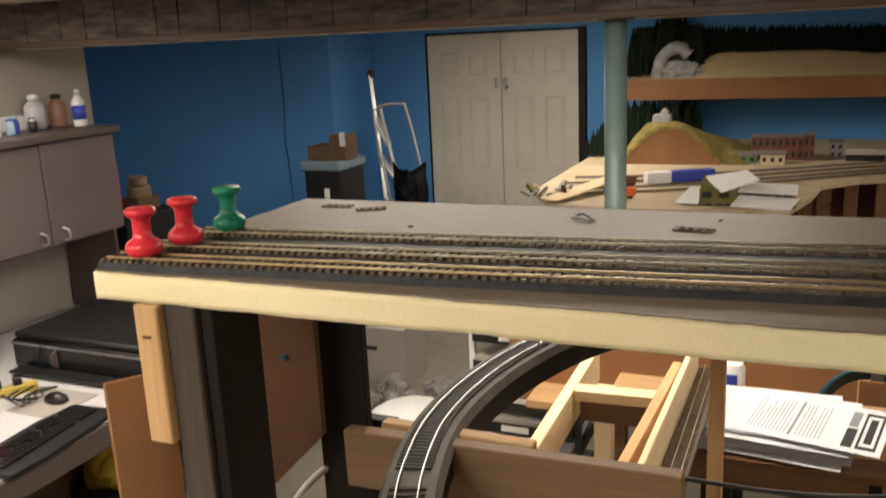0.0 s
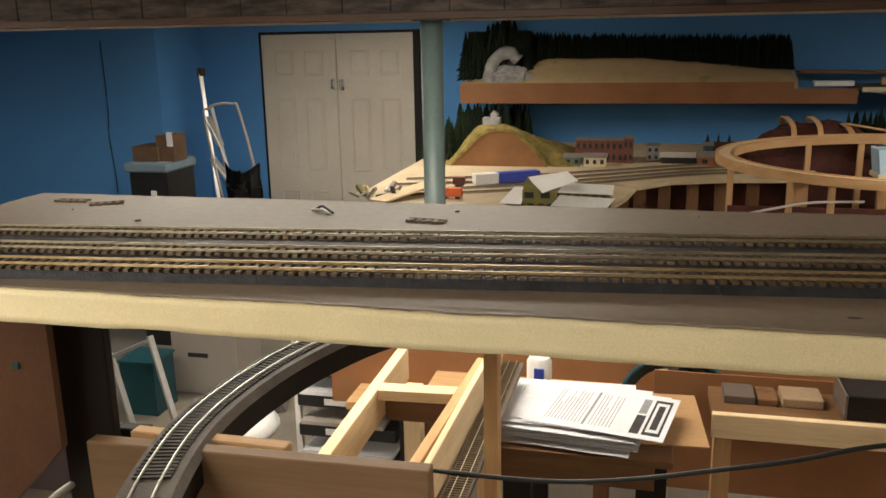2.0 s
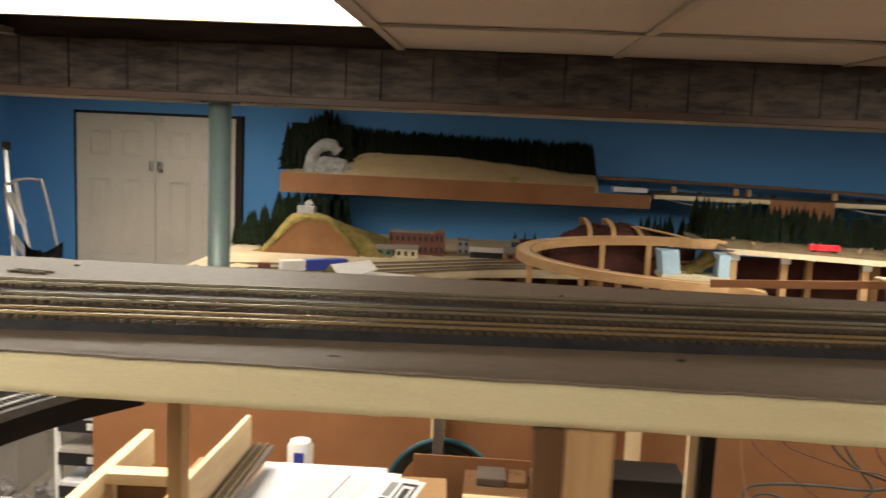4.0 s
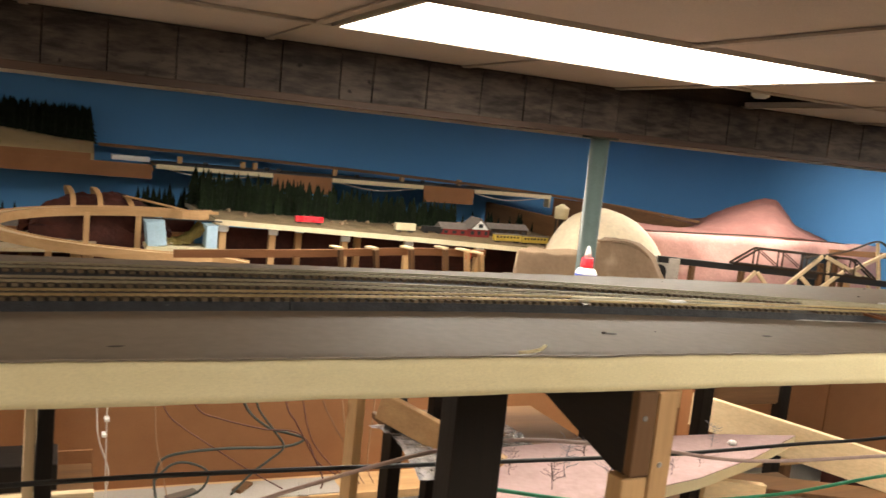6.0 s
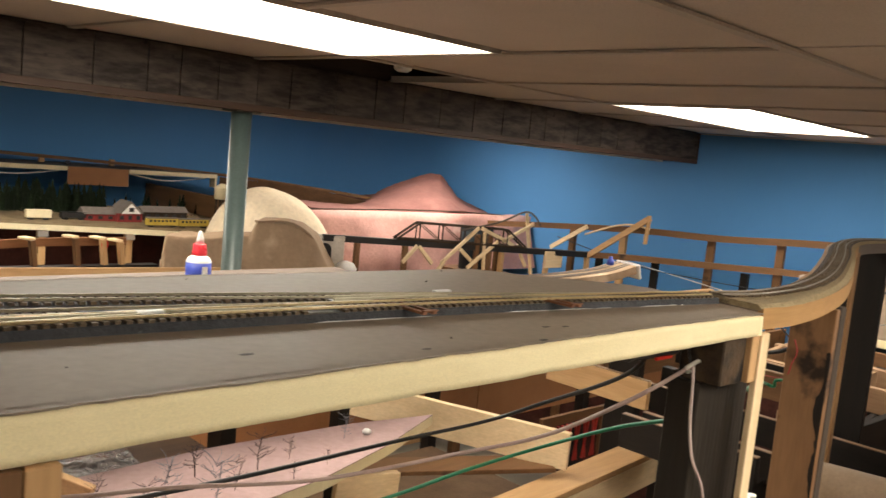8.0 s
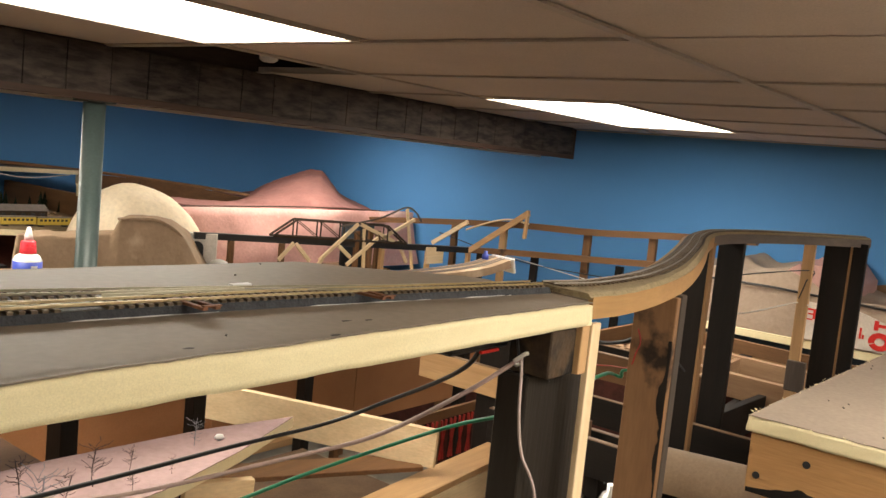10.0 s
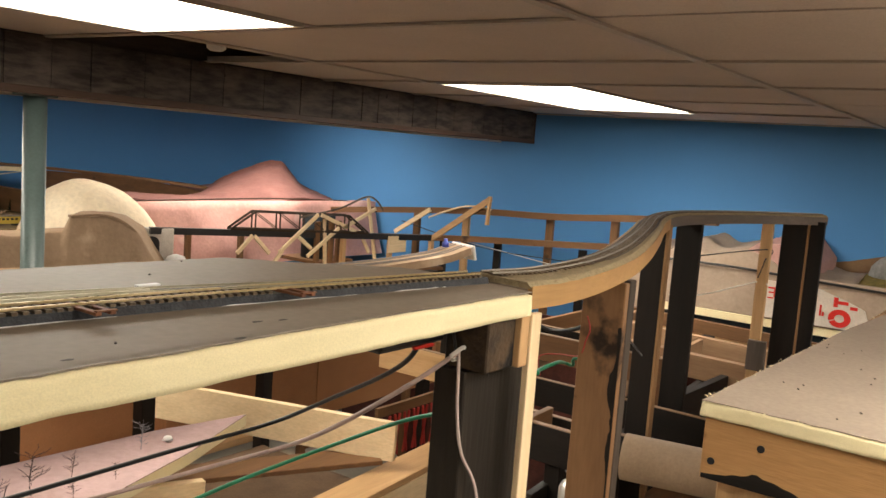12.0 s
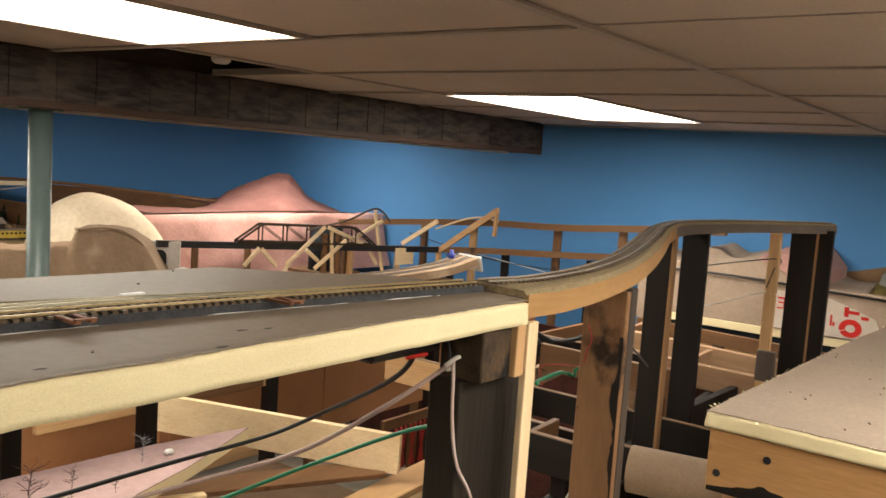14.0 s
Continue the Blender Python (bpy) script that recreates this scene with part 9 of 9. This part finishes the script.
for x in (5.15, 5.26, 5.32):
    part("upright", box((x, 2.93, 1.20), (x + 0.03, 2.95, 1.47), 0.001), OLDWOOD["z"], ts)
part("arch", tube([(5.0, 2.91, 1.50), (5.3, 2.91, 1.545), (5.52, 2.91, 1.61), (5.62, 2.91, 1.585), (5.68, 2.91, 1.53)], 0.006, 5, 6), GREYWOOD["x"], ts)
part("pads", box((4.70, 2.86, 1.20), (5.66, 2.96, 1.212), 0.001), PALE["x"], ts)
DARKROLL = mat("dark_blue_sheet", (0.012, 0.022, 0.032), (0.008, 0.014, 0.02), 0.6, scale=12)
# the roll's near-black blue carries the shadow behind the trestle
dr = thing("dark_drum", (5.50, 3.25, 1.2), "dark rolled sheet behind the trestle, coloured to the shadow there", "roll")
part("roll", lathe(bmesh.new(), [(0.10, 0), (0.10, 0.26)], (5.50, 3.26, 1.21), 24), DARKROLL, dr)
part("base", box((5.35, 3.10, 1.19), (5.65, 3.42, 1.2095)), OLDWOOD["x"], dr)
part("leg", box((5.48, 3.24, 0), (5.52, 3.28, 1.1895)), OLDWOOD["z"], dr)

# open grade along the right wall
gr = thing("wall_grade", (6.0, 2.3, 1.2), "open wooden grade with two rails and posts along the wall", "trackbed")
UPR = [(5.93, 3.62, 1.462), (5.95, 3.0, 1.523), (5.97, 2.4, 1.572), (6.0, 1.9, 1.592), (6.02, 1.45, 1.63), (6.02, 1.0, 1.66)]
LOR = [(5.90, 3.3, 1.325), (5.93, 2.9, 1.362), (5.96, 2.4, 1.405), (6.0, 1.9, 1.437), (6.02, 1.45, 1.47), (6.02, 1.0, 1.49)]
part("upper_rail", sweep(bmesh.new(), smooth_path(UPR, 6), [(-0.02, -0.020), (0.02, -0.020), (0.02, 0.016), (-0.02, 0.016)]), OLDWOOD["y"], gr)
part("lower_rail", sweep(bmesh.new(), smooth_path(LOR, 6), [(-0.02, -0.018), (0.02, -0.018), (0.02, 0.016), (-0.02, 0.016)]), OLDWOOD["y"], gr)
for y, m, z in ((2.92, OLDWOOD, 1.51), (2.54, PINE, 1.54), (1.96, OLDWOOD, 1.57), (1.56, OLDWOOD, 1.60), (2.70, DARKWOOD, 1.36), (2.30, DARKWOOD, 1.39), (1.74, DARKWOOD, 1.42)):
    part("post", box((6.025, y - 0.022, 0.0), (6.05, y + 0.022, z), 0.001), m["z"], gr)
part("brace", stick((5.92, 2.732, 1.355), (5.92, 2.299, 1.655), 0.014, 0.034, 0.001), PINE["y"], gr)
part("brace_tip", stick((5.92, 2.305, 1.668), (5.92, 2.314, 1.50), 0.014, 0.026, 0.001), PINE["z"], gr)
part("brace", stick((5.92, 3.003, 1.382), (5.92, 2.734, 1.55), 0.014, 0.026, 0.001), PALE["y"], gr)
part("bent_strip", tube([(5.93, 2.75, 1.50), (5.93, 2.55, 1.575), (5.93, 2.42, 1.60), (5.93, 2.30, 1.59)], 0.006, 5, 6), PALE["y"], gr)
part("plate", box((5.60, 2.775, 1.29), (5.76, 2.79, 1.39), 0.002), PALE["x"], gr, "pale square plate")
wire([(5.98, 2.5, 1.38), (5.98, 2.2, 1.35), (5.98, 2.0, 1.33), (5.98, 1.7, 1.30)], 0.0028, CABLE_WHITE, "white cord looped along the wall grade")
wire([(5.98, 3.0, 1.45), (5.98, 2.4, 1.36), (5.98, 1.9, 1.35), (5.98, 1.4, 1.36)], 0.003, BLACK, "dark cord looped along the wall grade")

# low curving roadbed piece behind the shelf
cv = thing("curling_roadbed", (4.2, 1.6, 1.45), "curling pale roadbed sheet with grey track lines", "trackbed")
RB = smooth_path([(3.45, 1.80, 1.455), (3.8, 1.74, 1.46), (4.15, 1.66, 1.475), (4.42, 1.58, 1.505), (4.55, 1.54, 1.54)], 8)
part("sheet", sweep(bmesh.new(), RB, [(-0.07, -0.03), (0.07, -0.03), (0.07, 0.0), (-0.07, 0.0)]), PLASTER, cv)
for o in (-0.05, -0.03, 0.01, 0.03):
    part("track_line", sweep(bmesh.new(), RB, [(o - 0.004, 0.0005), (o + 0.004, 0.0005), (o + 0.004, 0.003), (o - 0.004, 0.003)]), ROOFGREY, cv)
part("end_board", placed(box((-0.008, -0.07, -0.05), (0.004, 0.07, 0.012), 0.004), pose(4.57, 1.535, 1.535, 0, -14, -15)), WHITE, cv, "white end board")
part("prop", box((3.70, 1.72, 0), (3.74, 1.76, 1.40)), DARKWOOD["z"], cv)
part("prop", box((4.40, 1.56, 0), (4.44, 1.60, 1.44)), DARKWOOD["z"], cv)
cp = thing("blue_cap", (4.50, 1.56, 1.54), "small blue bottle cap on the roadbed", "bottle cap")
part("cap", lathe(bmesh.new(), [(0.014, 0), (0.014, 0.018), (0.008, 0.022), (0.008, 0.034)], (4.49, 1.57, 1.532), 16), BLUEPLASTIC, cp)

# scenery bank at the right wall
FACEFOAM = mat("white_foam_facing", (0.66, 0.60, 0.52), (0.58, 0.52, 0.45), 0.7, scale=8)
bk = thing("foam_bank", (5.9, 0.7, 1.2), "bank of pale foam boards with plaster slopes and red print", "foam bank")
part("foam_face", box((5.74, -0.1, 1.262), (5.80, 1.25, 1.47), 0.003), BANK, bk, "pale pinkish foam board")
part("lower_edge", box((5.735, -0.1, 1.225), (5.80, 1.25, 1.2615), 0.002), FOAM, bk, "yellow foam edge")
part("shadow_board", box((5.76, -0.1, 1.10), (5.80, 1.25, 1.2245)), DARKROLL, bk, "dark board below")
part("slope", terrain(5.805, 6.38, 0.35, 1.35, lambda x, y: 1.43 + 0.055 * min(1, max(0, (y - 0.45) / 0.2)) + 0.06 * math.exp(-((y - 0.80) / 0.16) ** 2) + 0.06 * math.exp(-((y - 1.08) / 0.07) ** 2) + (x - 5.8) * 0.06 + 0.02 * noise.noise((x * 8, y * 8, 3)), 24, 40, 1.2), BANK, bk, "pale plaster slopes")
part("grass_slope", terrain(5.805, 6.38, -1.2, 0.349, lambda x, y: 1.40 + (x - 5.8) * 0.12 + 0.02 * noise.noise((x * 8, y * 8, 5)), 24, 40, 1.2), GRASS, bk, "olive green slope")
part("pink_patch", terrain(5.82, 6.38, 0.50, 0.93, lambda x, y: 1.45 + 0.145 * min(1, max(0, (0.93 - y) / 0.20)) * min(1, max(0, (y - 0.46) / 0.12)) + (x - 5.8) * 0.05 + 0.012 * noise.noise((x * 12, y * 12, 0)), 24, 30, 1.25), PINKFOAM, bk, "pink painted rock")
wedge = bmesh.new()
OUTL = ((0.66, 1.272), (0.66, 1.440), (0.42, 1.432), (0.32, 1.400), (0.235, 1.367), (0.20, 1.272))
near_v = [wedge.verts.new((5.724, y, z)) for y, z in OUTL]
back_v = [wedge.verts.new((5.7365, y, z)) for y, z in OUTL]
wedge.faces.new(near_v)
wedge.faces.new(back_v[::-1])
for k in range(6):
    wedge.faces.new((near_v[k], back_v[k], back_v[(k + 1) % 6], near_v[(k + 1) % 6]))
part("white_board", wedge, FACEFOAM, bk, "white faced foam offcut with red print")
for y0, y1, z0, z1 in ((0.604, 0.640, 1.404, 1.412), (0.604, 0.614, 1.366, 1.404), (0.614, 0.636, 1.384, 1.391), (0.614, 0.640, 1.360, 1.366), (0.342, 0.360, 1.366, 1.408), (0.300, 0.342, 1.380, 1.394), (0.262, 0.292, 1.362, 1.376), (0.406, 0.414, 1.318, 1.366), (0.394, 0.402, 1.318, 1.336)):
    part("red_print", box((5.7215, y0, z0), (5.7238, y1, z1), 0.0), REDINK, bk, "bold red printed shape")
ring = bmesh.new()
turns = [math.radians(-20 + 352 * k / 22) for k in range(23)]
bands = [[ring.verts.new((x, 0.330 + r * math.cos(a), 1.318 + r * 0.86 * math.sin(a))) for a in turns] for x, r in ((5.7215, 0.046), (5.7215, 0.020), (5.7236, 0.020), (5.7236, 0.046))]
for k in range(22):
    for u in range(4):
        ring.faces.new((bands[u][k], bands[u][k + 1], bands[(u + 1) % 4][k + 1], bands[(u + 1) % 4][k]))
for k in (0, 22):
    ring.faces.new([band[k] for band in bands])
bmesh.ops.recalc_face_normals(ring, faces=ring.faces)
part("red_print", ring, REDINK, bk, "bold red printed ring")
part("frame", box((5.76, -0.1, 1.06), (6.36, 1.25, 1.0995)), OLDWOOD["y"], bk)
for y in (0.0, 1.1):
    part("leg", box((5.8, y, 0), (5.85, y + 0.05, 1.0595)), OLDWOOD["z"], bk)
for k in range(3):
    part("front_board", stick((5.62 - 0.06 * k, -0.2, 1.16 - 0.05 * k), (5.66 - 0.06 * k, 1.2, 1.16 - 0.05 * k), 0.03, 0.06, 0.001), PINE["y"], bk)
part("wire_line", tube([(5.73, 1.2, 1.475), (5.73, 0.8, 1.478), (5.73, 0.4, 1.462), (5.73, -0.05, 1.45)], 0.006, 6, 5), BLACK, bk)
bm = bmesh.new()
n = 44
lo, hi = [], []
for i in range(n + 1):
    y = 0.62 - 2.6 * i / n
    h = 1.50 + 0.085 * min(1, i / 9) + 0.03 * noise.noise((y * 3, 0, 0)) - 0.10 * max(0, (i - 30) / 14)
    lo.append(bm.verts.new((X_RIGHT - 0.004, y, 1.2)))
    hi.append(bm.verts.new((X_RIGHT - 0.004, y, h)))
for i in range(n):
    bm.faces.new((lo[i], lo[i + 1], hi[i + 1], hi[i]))
setting("backdrop", bm, SCENERY, "brown and green hills painted low on the blue wall", "backdrop")
rk2 = bmesh.new()
bmesh.ops.create_icosphere(rk2, subdivisions=3, radius=0.145)
for v in rk2.verts:
    v.co = Vector((v.co.x * 0.35, v.co.y * 1.5, v.co.z)) * (1 + 0.3 * noise.noise(v.co * 9))
bmesh.ops.translate(rk2, verts=rk2.verts, vec=(6.32, 0.09, 1.47))
solid("rock_outcrop", rk2, ROCK, "grey plaster rock against the painted hills", "rock")
